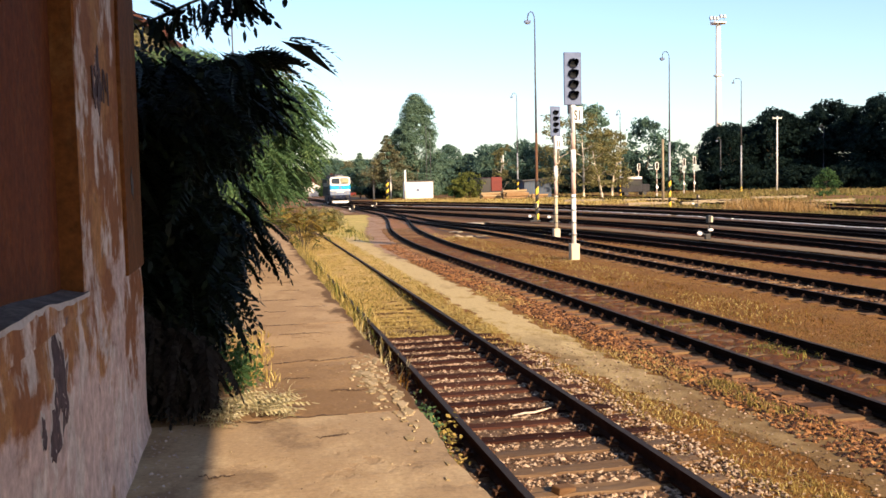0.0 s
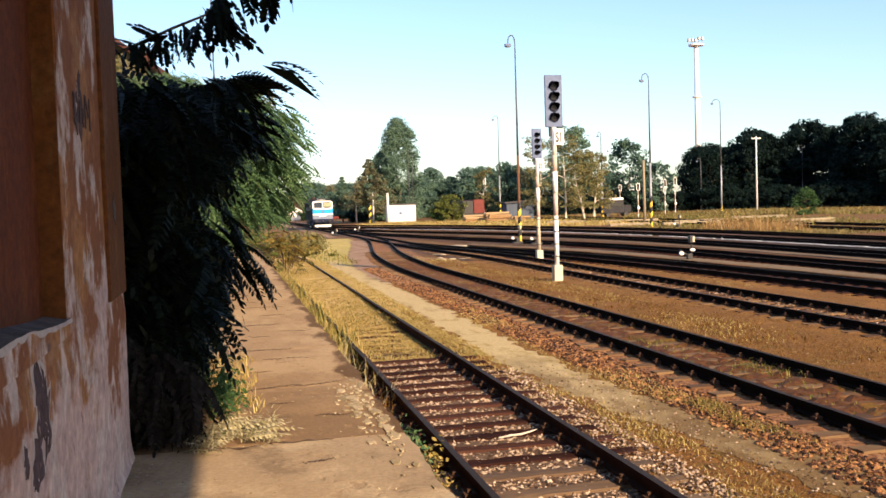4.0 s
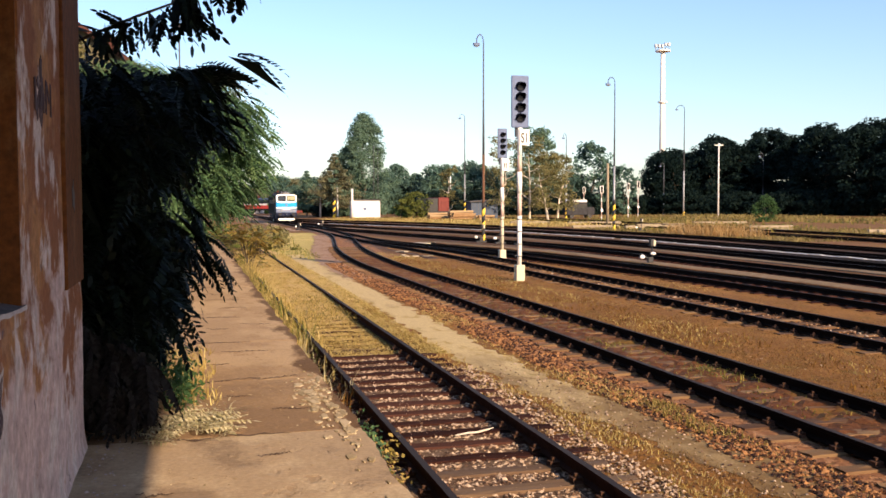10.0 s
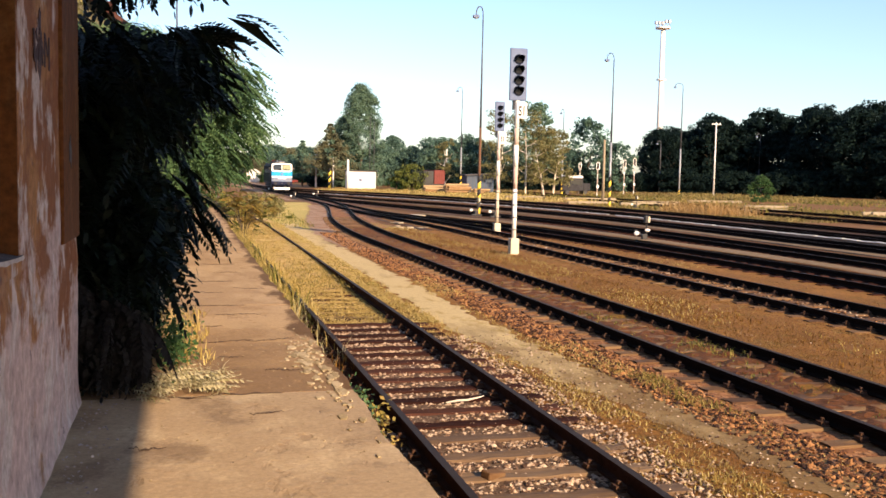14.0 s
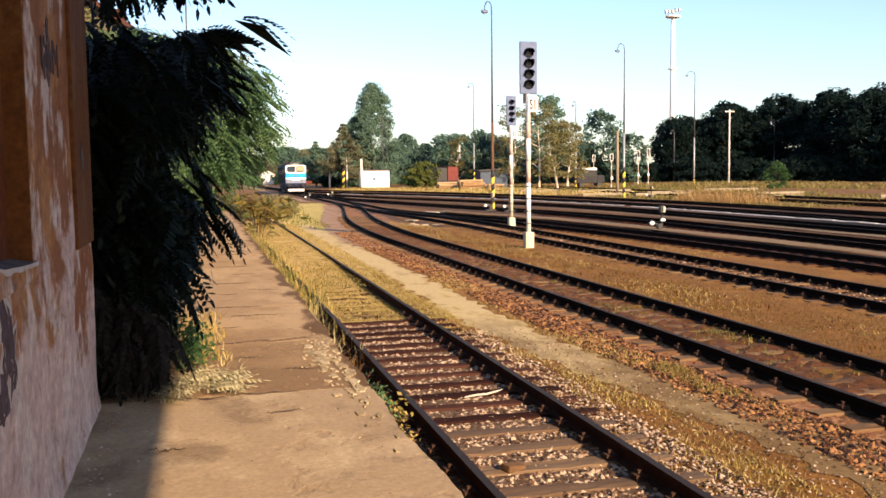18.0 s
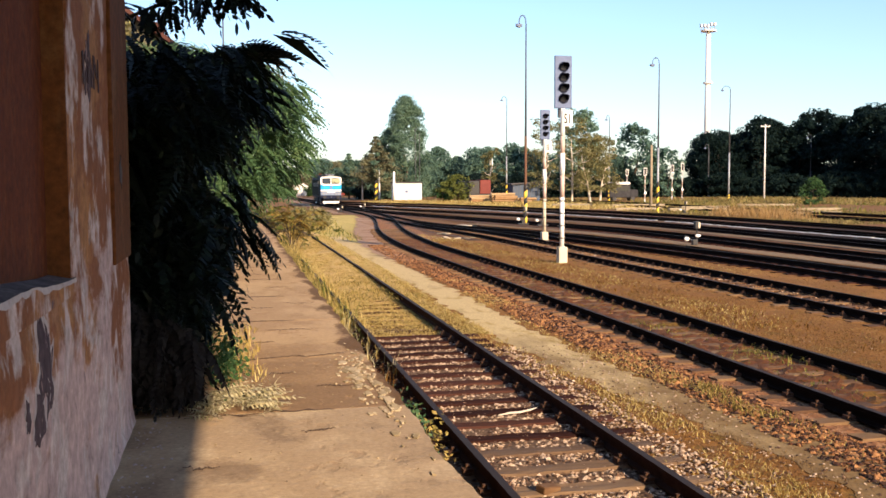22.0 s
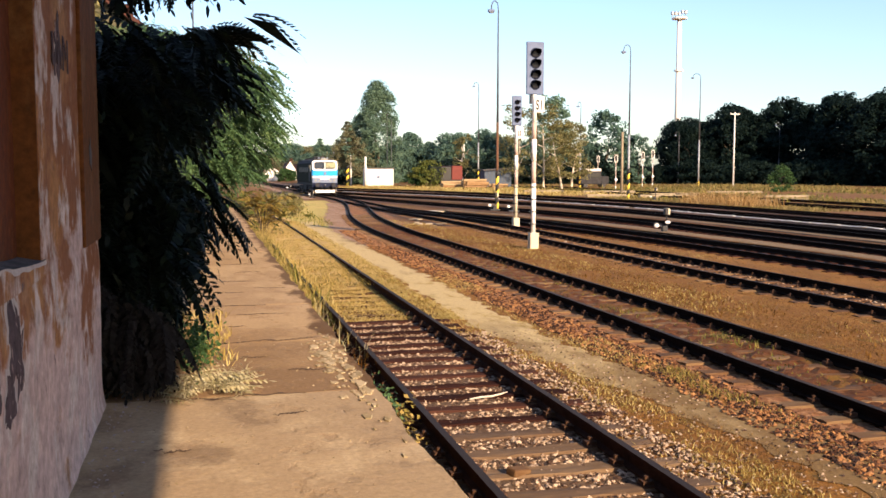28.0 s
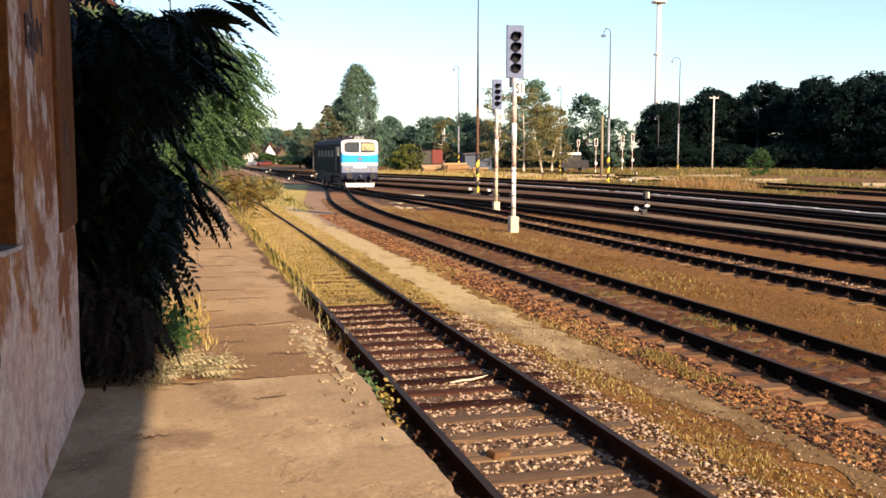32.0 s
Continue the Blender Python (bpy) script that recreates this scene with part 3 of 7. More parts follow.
RAIL_PROFILE = [(-0.036, 0.0), (-0.036, -0.038), (-0.011, -0.050), (-0.011, -0.122), (-0.065, -0.140), (-0.065, -0.158),
                (0.065, -0.158), (0.065, -0.140), (0.011, -0.122), (0.011, -0.050), (0.036, -0.038), (0.036, 0.0)]


def rail_mesh(xf, off, y0, y1, step):
    ys = list(np.arange(y0, y1 + step / 2, step))
    vs, fs, n = [], [], len(RAIL_PROFILE)
    for y in ys:
        slope = (xf(y + 0.5) - xf(y - 0.5))
        c = 1 / math.hypot(1, slope)
        cx = xf(y)
        for px, pz in RAIL_PROFILE:
            vs.append((cx + (off + px) * c, y - (off + px) * c * slope, RAIL_Z + pz + level(cx, y)))
    for i in range(len(ys) - 1):
        for k in range(n - 1):
            a = i * n + k
            fs.append((a, a + n, a + n + 1, a + 1))
    fs.append(tuple(range(n)))
    top = [(i * n + n - 1, i * n + 2 * n - 1, i * n + n, i * n) for i in range(len(ys) - 1)]
    return vs, fs, top


def track(label, xf, y0, y1, bed, step, rust=None):
    t = thing("railway_track", label, "track", group="station tracks", kind="structure")
    for off in (-0.753, 0.753):
        vs, fs, top = rail_mesh(xf, off, y0, y1, step)
        rail = raw("rail", vs, fs + top, rust or RUST, t)
        rail.data.materials.append(RAILTOP)
        for p in rail.data.polygons[len(fs):]:
            p.material_index = 1
    if bed:
        vs, fs = ribbon(xf, -1.75, 1.75, y0, y1, BED_Z, 0.75, 6, 0.05, 3)
        raw("ballast_bed", vs, fs, bed, t)
    return t


def stones(name, label, centres, r, mat, seed):
    """Broken stones, one mesh: each a squashed, uneven octahedron-like lump half sunk in the bed."""
    g = np.random.default_rng(seed)
    n = len(centres)
    base = np.array([(1, 0, 0), (0.3, 0.95, 0), (-0.8, 0.6, 0), (-0.8, -0.6, 0), (0.3, -0.95, 0), (0.15, 0.1, 0.9), (0, 0, -0.7)])
    faces = np.array([(0, 1, 5), (1, 2, 5), (2, 3, 5), (3, 4, 5), (4, 0, 5), (1, 0, 6), (2, 1, 6), (3, 2, 6), (4, 3, 6), (0, 4, 6)])
    v = base[None] * g.uniform(0.6, 1.25, (n, 7, 1)) * r[:, None, None] * np.stack([g.uniform(0.8, 1.3, n), g.uniform(0.7, 1.1, n), g.uniform(0.5, 0.9, n)], 1)[:, None]
    a = g.uniform(0, 6.283, n)
    c, s = np.cos(a)[:, None], np.sin(a)[:, None]
    tilt = g.uniform(-0.5, 0.5, n)[:, None]
    x, y, z = v[..., 0], v[..., 1], v[..., 2]
    x, z = x * np.cos(tilt) - z * np.sin(tilt), x * np.sin(tilt) + z * np.cos(tilt)
    v = np.stack([x * c - y * s, x * s + y * c, z], 2) + centres[:, None]
    f = (faces[None] + 7 * np.arange(n)[:, None, None]).reshape(-1, 3)
    ob = raw(name, v.reshape(-1, 3), f, mat)
    return tagged(ob, label, "stones", kind="stuff")


def blades(name, label, base, h, mat, seed, lean=0.5, width=0.006, category="grass"):
    """Grass: bent blades of two pieces, one mesh."""
    g = np.random.default_rng(seed)
    n = len(base)
    a = g.uniform(0, 6.283, n)
    d = np.stack([np.cos(a), np.sin(a), np.zeros(n)], 1)
    side = np.stack([-np.sin(a), np.cos(a), np.zeros(n)], 1) * (width * g.uniform(0.7, 1.5, n))[:, None]
    k = (lean * g.uniform(0.1, 1.0, n) * h)[:, None]
    up = np.stack([np.zeros(n), np.zeros(n), h], 1)
    p0, p1 = base - side, base + side
    m0, m1 = base + up * 0.55 + d * k * 0.3 - side * 0.7, base + up * 0.55 + d * k * 0.3 + side * 0.7
    tip = base + up * g.uniform(0.8, 1.0, n)[:, None] + d * k
    v = np.stack([p0, p1, m1, m0, tip], 1).reshape(-1, 3)
    i = 5 * np.arange(n)[:, None]
    f = [tuple(q) for q in (i + np.array([[0, 1, 2, 3]])).tolist()] + [tuple(q) for q in (i + np.array([[3, 2, 4]])).tolist()]
    return tagged(raw(name, v, f, mat), label, category, kind="stuff")


def leaf_cloud(centres, outward, size, g, long=1.5):
    """Leaf quads at centres, facing roughly outward; returns verts and faces."""
    n = len(centres)
    nrm = outward + g.normal(0, 0.7, (n, 3))
    nrm /= np.linalg.norm(nrm, axis=1)[:, None] + 1e-9
    ref = g.normal(0, 1, (n, 3))
    u = np.cross(nrm, ref)
    u /= np.linalg.norm(u, axis=1)[:, None] + 1e-9
    w = np.cross(nrm, u)
    s = (size * g.uniform(0.6, 1.3, n))[:, None]
    a, b = u * s * long * 0.5, w * s * 0.5
    v = np.stack([centres - a, centres - b * 0.9 + a * 0.1, centres + a, centres + b * 0.9 + a * 0.1], 1).reshape(-1, 3)
    f = (4 * np.arange(n)[:, None] + np.arange(4)[None])
    return v, f


def pipe(pts, radii, n=7):
    """A connected tapering tube along points."""
    bm = bmesh.new()
    rings = []
    for i, p in enumerate(pts):
        d = (pts[min(i + 1, len(pts) - 1)] - pts[max(i - 1, 0)]).to_track_quat("Z", "Y")
        rings.append([bm.verts.new(p + d @ Vector((math.cos(6.2832 * k / n) * radii[i], math.sin(6.2832 * k / n) * radii[i], 0))) for k in range(n)])
    for a, b in zip(rings, rings[1:]):
        for k in range(n):
            bm.faces.new((a[k], a[(k + 1) % n], b[(k + 1) % n], b[k]))
    bm.faces.new(rings[-1])
    return bm


def limbs(h, r, crown_r, g, n=7, first=0.35):
    """A tapered, slightly bent trunk with limbs, each a mesh of its own."""
    pts, p = [Vector((0, 0, 0))], Vector((0, 0, 0))
    for i in range(5):
        p = p + Vector((g.normal(0, 0.025) * h, g.normal(0, 0.025) * h, h * 0.17))
        pts.append(p.copy())
    out = [pipe(pts, [r * (1 - 0.17 * i) for i in range(6)])]
    for k in range(n):
        u = first + (0.95 - first) * k / n
        j = min(4, int(u * 5))
        s = pts[j].lerp(pts[j + 1], u * 5 - j)
        a = k * 2.4 + g.uniform(-0.4, 0.4)
        e = s + Vector((math.cos(a) * crown_r * g.uniform(0.45, 0.8), math.sin(a) * crown_r * g.uniform(0.45, 0.8), h * g.uniform(0.06, 0.2)))
        out.append(pipe([s, s.lerp(e, 0.5) + Vector((0, 0, -0.02 * h)), e], [r * 0.38, r * 0.22, r * 0.07], 5))
    return out


def tree(name, label, at, h, crown_r, z0, leafmat, seed, leaf=0.4, clumps=60, per=42, shape="round", bark=None, group="", trunk_r=None, category="tree"):
    """A tree of trunk and crown; the crown is many small leaves in uneven clumps with gaps."""
    g = np.random.default_rng(seed)
    t = thing(name, label, category, at, group=group)
    for k, bm in enumerate(limbs(h * 0.92, trunk_r or h * 0.018, crown_r, g, first=max(0.2, z0 / h))):
        part("limb" if k else "trunk", bm, bark or BARK, t, smooth=True)
    cs, outs = [], []
    bulge = g.uniform(0.72, 1.12, 14)
    for k in range(clumps):
        u = g.uniform(0, 1) ** 0.85
        z = z0 + (h - z0) * u
        if shape == "round":
            rr = crown_r * math.sin(math.pi * min(1, max(0.02, 0.10 + 0.84 * u))) ** 0.7
        elif shape == "cone":
            rr = crown_r * (1.02 - u) ** 0.8
        elif shape == "tall":
            rr = crown_r * (1.0 - 0.5 * u) * min(1.0, 0.6 + 3 * u) * (1.0 if u < 0.85 else (1.02 - u) / 0.17)
        elif shape == "column":
            rr = crown_r * math.sin(math.pi * (0.18 + 0.72 * u)) ** 0.5
        else:
            rr = crown_r * (1.0 if u < 0.6 else (1 - u) / 0.4) ** 0.6
        a = g.uniform(0, 6.283)
        rr *= bulge[int(a / 6.284 * 7) + (7 if u > 0.5 else 0)]
        q = math.sqrt(g.uniform(0.25, 1.0))
        c = np.array((rr * q * math.cos(a), rr * q * math.sin(a), z))
        cr = crown_r * g.uniform(0.16, 0.32)
        d = g.normal(0, 1, (per, 3))
        d /= np.linalg.norm(d, axis=1)[:, None]
        cs.append(c + d * cr * (g.uniform(0.3, 1, (per, 1)) ** 0.6) * np.array((1, 1, 0.7)))
        outs.append(d * 0.6 + np.array((0, 0, 0.5)) + c / max(1, np.linalg.norm(c)) * 0.4)
    v, f = leaf_cloud(np.concatenate(cs), np.concatenate(outs), leaf, g)
    raw("crown", v, f, leafmat, t)
    return t


def frond_points(g, n_leaf=18, length=0.5, leaflet=0.105, broad=0.34, sags=(0.15, 0.5), hang=0.25):
    """One pinnate leaf along +x, arching down: blunt oblong leaflets in even pairs along a stalk, and one at its tip."""
    vs, fs = [], []
    sag, side, droop = g.uniform(*sags), g.uniform(-0.08, 0.08), hang * g.uniform(0.6, 1.5)
    pairs = n_leaf // 2

    def spot(u):
        return np.array((u * length * (1 - 0.25 * sag * u), side * length * u * u, -sag * length * u * u))

    for i in range(pairs):
        u = 0.16 + 0.84 * (i + g.uniform(-0.12, 0.12)) / pairs
        p = spot(u)
        for sgn in (-1, 1):
            d = np.array((0.32 + 0.25 * u + g.uniform(-0.08, 0.08), sgn * 0.95, -droop + g.uniform(-0.15, 0.1)))
            d /= np.linalg.norm(d)
            s = leaflet * (0.62 + 0.45 * math.sin(math.pi * min(1, 0.15 + u * 0.8))) * g.uniform(0.88, 1.1)
            w = np.array((0.95, -sgn * 0.3, g.uniform(-0.25, 0.25))) * s * broad * 0.5
            k = len(vs)
            vs += [p, p + d * s * 0.3 + w, p + d * s * 0.72 + w * 0.85, p + d * s, p + d * s * 0.72 - w * 0.85, p + d * s * 0.3 - w]
            fs.append((k, k + 1, k + 2, k + 3, k + 4, k + 5))
    k = len(vs)
    tip, on = spot(1.0), spot(1.0) - spot(0.85)
    on /= np.linalg.norm(on)
    w = np.array((0, 1, 0)) * leaflet * broad * 0.45
    vs += [tip, tip + on * leaflet * 0.3 + w, tip + on * leaflet * 0.7 + w * 0.8, tip + on * leaflet, tip + on * leaflet * 0.7 - w * 0.8, tip + on * leaflet * 0.3 - w]
    fs.append((k, k + 1, k + 2, k + 3, k + 4, k + 5))
    k = len(vs)
    a, b, c = spot(0.0), spot(0.5), spot(1.0)
    t_ = np.array((0, 0.004, 0))
    vs += [a - t_, b - t_ * 0.8, c - t_ * 0.4, c + t_ * 0.4, b + t_ * 0.8, a + t_]
    fs.append((k, k + 1, k + 2, k + 3, k + 4, k + 5))
    return np.array(vs), np.array(fs)


def sprays(rows, seed, **shape):
    """Pinnate leaves from a start to an end point each."""
    b, d, dr, sz = [], [], [], []
    for x0, y0, z0, x1, y1, z1 in rows:
        hor = math.hypot(x1 - x0, y1 - y0)
        b.append((x0, y0, z0))
        d.append((x1 - x0, y1 - y0))
        dr.append(math.atan2(z0 - z1, hor) - 0.2)
        sz.append(max(0.35, math.hypot(hor, z1 - z0) / 0.53))
    return fronds(b, d, dr, sz, seed, **shape)


def fronds(bases, dirs, drop, sizes, seed, **shape):
    """Many pinnate leaves: each at a base, pointing along its direction, tilted down by drop; one mesh's verts and faces."""
    g = np.random.default_rng(seed)
    kinds = [frond_points(g, **shape) for _ in range(9)]
    f0, n0 = kinds[0][1], len(kinds[0][0])
    V = []
    for i, (b, d, dr, s) in enumerate(zip(bases, dirs, drop, sizes)):
        m = np.array((Matrix.Rotation(math.atan2(d[1], d[0]), 3, "Z") @ Matrix.Rotation(dr, 3, "Y") @ Matrix.Rotation(g.uniform(-0.6, 0.6), 3, "X")))
        V.append(kinds[i % 9][0] @ m.T * s + b)
    V = np.concatenate(V)
    F_ = (f0[None] + n0 * np.arange(len(bases))[:, None, None]).reshape(-1, 6)
    return V, F_

# ---- ground, platform, shed ----
vs, fs = [], []
gx = [-900, -300, -120, -60, -30, -15] + list(np.arange(-10, 62, 2.0)) + [70, 90, 120, 160, 250, 400, 900]
gy = [-300, -80, -30, -10] + list(np.arange(-4, 120, 2.5)) + [130, 145, 165, 190, 230, 300, 450, 800, 1500]
for y in gy:
    for x in gx:
        vs.append((x, y, SOIL_Z + level(x, y) + (noise.noise((x * 0.35, y * 0.35, 0)) * 0.02 if -12 < x < 62 and -6 < y < 125 else 0)))
for j in range(len(gy) - 1):
    for i in range(len(gx) - 1):
        a = j * len(gx) + i
        fs.append((a, a + 1, a + len(gx) + 1, a + len(gx)))
structure(raw("ground", vs, fs, SOIL), "dry brown yard soil with thin grass and gravel")

bm = bmesh.new()
box(bm, (-14, 6.45, -1.4), (-0.72, 62, -0.03))
structure(part("bank", bm, SOIL), "grown-over earth bank behind the loading platform")

platform = structure(thing("platform", "", "", kind="structure"), "worn concrete loading platform with weedy joints and broken edge")
bm = bmesh.new()
box(bm, (-0.72, -45, -1.4), (1.14, 40, -0.05))
part("platform_core", bm, CRACK, platform)
JOINTS = [-45, -20, -9, -6.8, -4.6, -2.4, -0.2, 2.0, 6.57, 8.62, 11.0, 13.4, 15.85, 18.3, 20.7, 23.2, 25.6, 28.0, 30.4, 32.8, 35.2, 37.6, 40]
for a, b in zip(JOINTS, JOINTS[1:]):
    dz = random.uniform(-0.006, 0.0)
    ys = np.linspace(a + 0.003, b - 0.003, max(6, int((b - a) / 0.07)) if a > -1 else 4)
    edge = [(1.165 + 0.05 * noise.noise((0.5, q * 1.6, 2.0)) + 0.025 * noise.noise((0.5, q * 7, 6.0)), q, dz - 0.075) for q in ys]
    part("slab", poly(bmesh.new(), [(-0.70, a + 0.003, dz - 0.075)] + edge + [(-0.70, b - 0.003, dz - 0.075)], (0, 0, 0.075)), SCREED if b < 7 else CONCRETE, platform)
y = -9.0
while y < 40:
    ln_ = random.uniform(0.85, 1.15)
    bm = bmesh.new()
    box(bm, (1.0, y + 0.01, -0.34), (1.215 + random.uniform(-0.03, 0.015), y + ln_ - 0.01, random.uniform(-0.105, -0.08)), 0.02)
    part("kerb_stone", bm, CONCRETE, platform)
    y += ln_

# short uneven cracks filled with dirt
g = np.random.default_rng(31)
cracks = [(6.57, 0.15, 1.0), (8.62, 0.3, 0.6), (8.66, 0.75, 0.45), (9.5, 0.2, 0.35), (10.3, 0.55, 0.5), (11.0, 0.25, 0.8), (12.2, 0.3, 0.3), (12.6, 0.8, 0.4), (13.4, 0.3, 0.7), (14.6, 0.6, 0.4),
          (15.85, 0.5, 0.7), (16.8, 0.3, 0.3), (18.3, 0.3, 0.8), (20.7, 0.3, 0.8), (22.0, 0.5, 0.4), (23.2, 0.2, 0.9), (25.6, 0.2, 0.9), (7.3, 0.75, 0.3), (6.0, 0.5, 0.22), (5.3, -0.2, 0.2), (7.9, 0.35, 0.25)]
for y, x, w in cracks:
    n = 30
    up, lo = [], []
    for i in range(n + 1):
        u = i / n
        yy = y + 0.10 * noise.noise((u * 3, y, 0)) + 0.045 * noise.noise((u * 11, y, 5)) + 0.02 * noise.noise((u * 29, y, 9))
        t_ = (0.003 + 0.015 * g.uniform() ** 2) * math.sin(math.pi * min(0.97, max(0.03, u))) ** 0.5 * (1 + y * 0.06)
        up.append((x - w / 2 + w * u, yy + t_, 0.0015))
        lo.append((x - w / 2 + w * u, yy - t_, 0.0015))
    part("crack", poly(bmesh.new(), up + lo[::-1], (0, 0, 0.0015)), CRACK, platform, "dark dirt-filled crack")

# lichen-covered flakes broken off the platform surface along its edge
g = np.random.default_rng(21)
vs, fs = [], []
for k in range(360):
    core = g.uniform() < 0.7
    fy = (7.75 if g.uniform() < 0.6 else 6.75) + g.normal(0, 0.42) if core else 7.6 + g.normal(0, 1.1)
    fx = (0.98 if fy > 7.2 else 1.08) + g.normal(0, 0.09) if core else 1.19 - abs(g.normal(0, 0.09))
    if fx > 1.11 + 0.02 * math.sin(9 * fy):
        continue
    s = g.uniform(0.006, 0.020) * (1.9 if g.uniform() < 0.2 else 1.0)
    n = int(g.integers(5, 8))
    a0, hh = g.uniform(0, 6.28), g.uniform(0.002, 0.005)
    k0 = len(vs)
    vs += [(fx + math.cos(a0 + i * 6.283 / n) * s * g.uniform(0.5, 1.4), fy + math.sin(a0 + i * 6.283 / n) * s * g.uniform(0.6, 1.5) * 2.2, hh) for i in range(n)]
    vs += [(v[0] * 1.0 + (v[0] - fx) * 0.15, v[1] + (v[1] - fy) * 0.15, -0.002) for v in vs[k0:k0 + n]]
    fs.append(tuple(range(k0, k0 + n)))
    fs += [(k0 + i, k0 + n + i, k0 + n + (i + 1) % n, k0 + (i + 1) % n) for i in range(n)]
tagged(raw("lichen_flakes", vs, fs, LICHEN), "pale lichen-covered concrete flakes along the platform edge", "rubble", kind="stuff")

WALL_X = -0.68
shed = structure(thing("goods_shed", "", "", kind="structure"), "old goods shed with peeling ochre plaster and blind window niche")
bm = bmesh.new()
box(bm, (WALL_X - 0.45, -45, 0.0), (WALL_X, 2.3, 4.2))
part("wall_south", bm, PLASTER, shed)
N0, N1, SZ, NICHE = 2.3, 4.30, 1.165, 0.095
bm = bmesh.new()
box(bm, (WALL_X - 0.45, N0, 0.0), (WALL_X - NICHE, 6.42, 4.2))
part("wall_core", bm, PANEL, shed, "dark red plaster at the back of the niche")


def wall_face(y, z):
    """The plaster's uneven surface, swelling a little at its foot."""
    foot = 0.018 * max(0.0, 1 - z / 0.16) ** 2
    return WALL_X + foot + 0.012 * noise.noise((7.3, y * 2.0, z * 2.0)) + 0.005 * noise.noise((1.3, y * 9, z * 9)) + 0.010 * (1 - smooth((z - 0.95) / 0.15))


def facing(name, y0, y1, z0, z1, ny, nz, mat, label):
    bm = bmesh.new()
    grid = []
    for i in range(nz + 1):
        z = z0 + (z1 - z0) * i / nz
        yend = y1 + (0.015 * noise.noise((0.3, 0.1, z * 3)) + 0.008 * noise.noise((2, 1, z * 11)) + 0.03 * (1 - smooth((z - 1.0) / 0.2)) if y1 > 6 else 0)
        line = [bm.verts.new((wall_face(y0 + (y1 - y0) * k / ny, z), yend if k == ny else y0 + (y1 - y0) * k / ny, z)) for k in range(ny + 1)]
        line.append(bm.verts.new((WALL_X - 0.3, line[-1].co.y, z)))
        line.insert(0, bm.verts.new((WALL_X - NICHE - 0.01, y0, z)))
        grid.append(line)
    for i in range(nz):
        for k in range(len(grid[0]) - 1):
            bm.faces.new((grid[i][k], grid[i][k + 1], grid[i + 1][k + 1], grid[i + 1][k]))
    part(name, bm, mat, shed, label)


facing("facing", N0, 6.45, 0.0, SZ - 0.03, 60, 26, PLASTER, "peeling ochre and grey plaster")
facing("facing", N1 + 0.012, 6.45, SZ - 0.03, 4.2, 34, 50, PLASTER, "peeling ochre and grey plaster")
bm = bmesh.new()
box(bm, (WALL_X - NICHE - 0.01, N1, SZ - 0.02), (WALL_X - 0.003, N1 + 0.014, 4.2))
part("jamb", bm, ORANGE, shed, "orange-washed side of the niche")
bm = bmesh.new()
nl = 40
front, rear = [], []
for i in range(nl + 1):
    y = N0 + (N1 + 0.06 - N0) * i / nl
    j = 0.009 * noise.noise((y * 5, 2, 2)) + 0.006 * noise.noise((y * 19, 4, 2))
    up_ = 0.052 * smooth((N1 - y) / 1.1)
    rear.append([bm.verts.new((WALL_X - NICHE - 0.005, y, SZ + 0.012 + up_)), bm.verts.new((WALL_X - 0.02 + j, y, SZ - 0.004 + j * 0.4 + up_))])
    front.append([bm.verts.new((WALL_X + 0.010 + j, y, SZ - 0.008 + j + up_)), bm.verts.new((WALL_X + 0.013 + j * 0.3, y, SZ - 0.026 + j * 3 + up_)), bm.verts.new((WALL_X + 0.012, y, SZ - 0.075))])
for i in range(nl):
    a_, b_ = rear[i] + front[i], rear[i + 1] + front[i + 1]
    for k in range(4):
        bm.faces.new((a_[k], a_[k + 1], b_[k + 1], b_[k]))
bm.faces.new((rear[nl][0], rear[nl][1], *front[nl]))
sill = part("sill", bm, SILL, shed, "worn crumbling plaster sill, top coloured dark for its shaded recess")
for mt in (RIM, PLASTER):
    sill.data.materials.append(mt)
for k, p_ in enumerate(sill.data.polygons):
    p_.material_index = (0, 0, 1, 2)[k % 4]
bm = bmesh.new()
box(bm, (WALL_X - 0.02, 5.68, 1.10), (WALL_X + 0.022, 6.47, 4.2), 0.008)
part("corner_strip", bm, ORANGE, shed, "ochre corner strip")
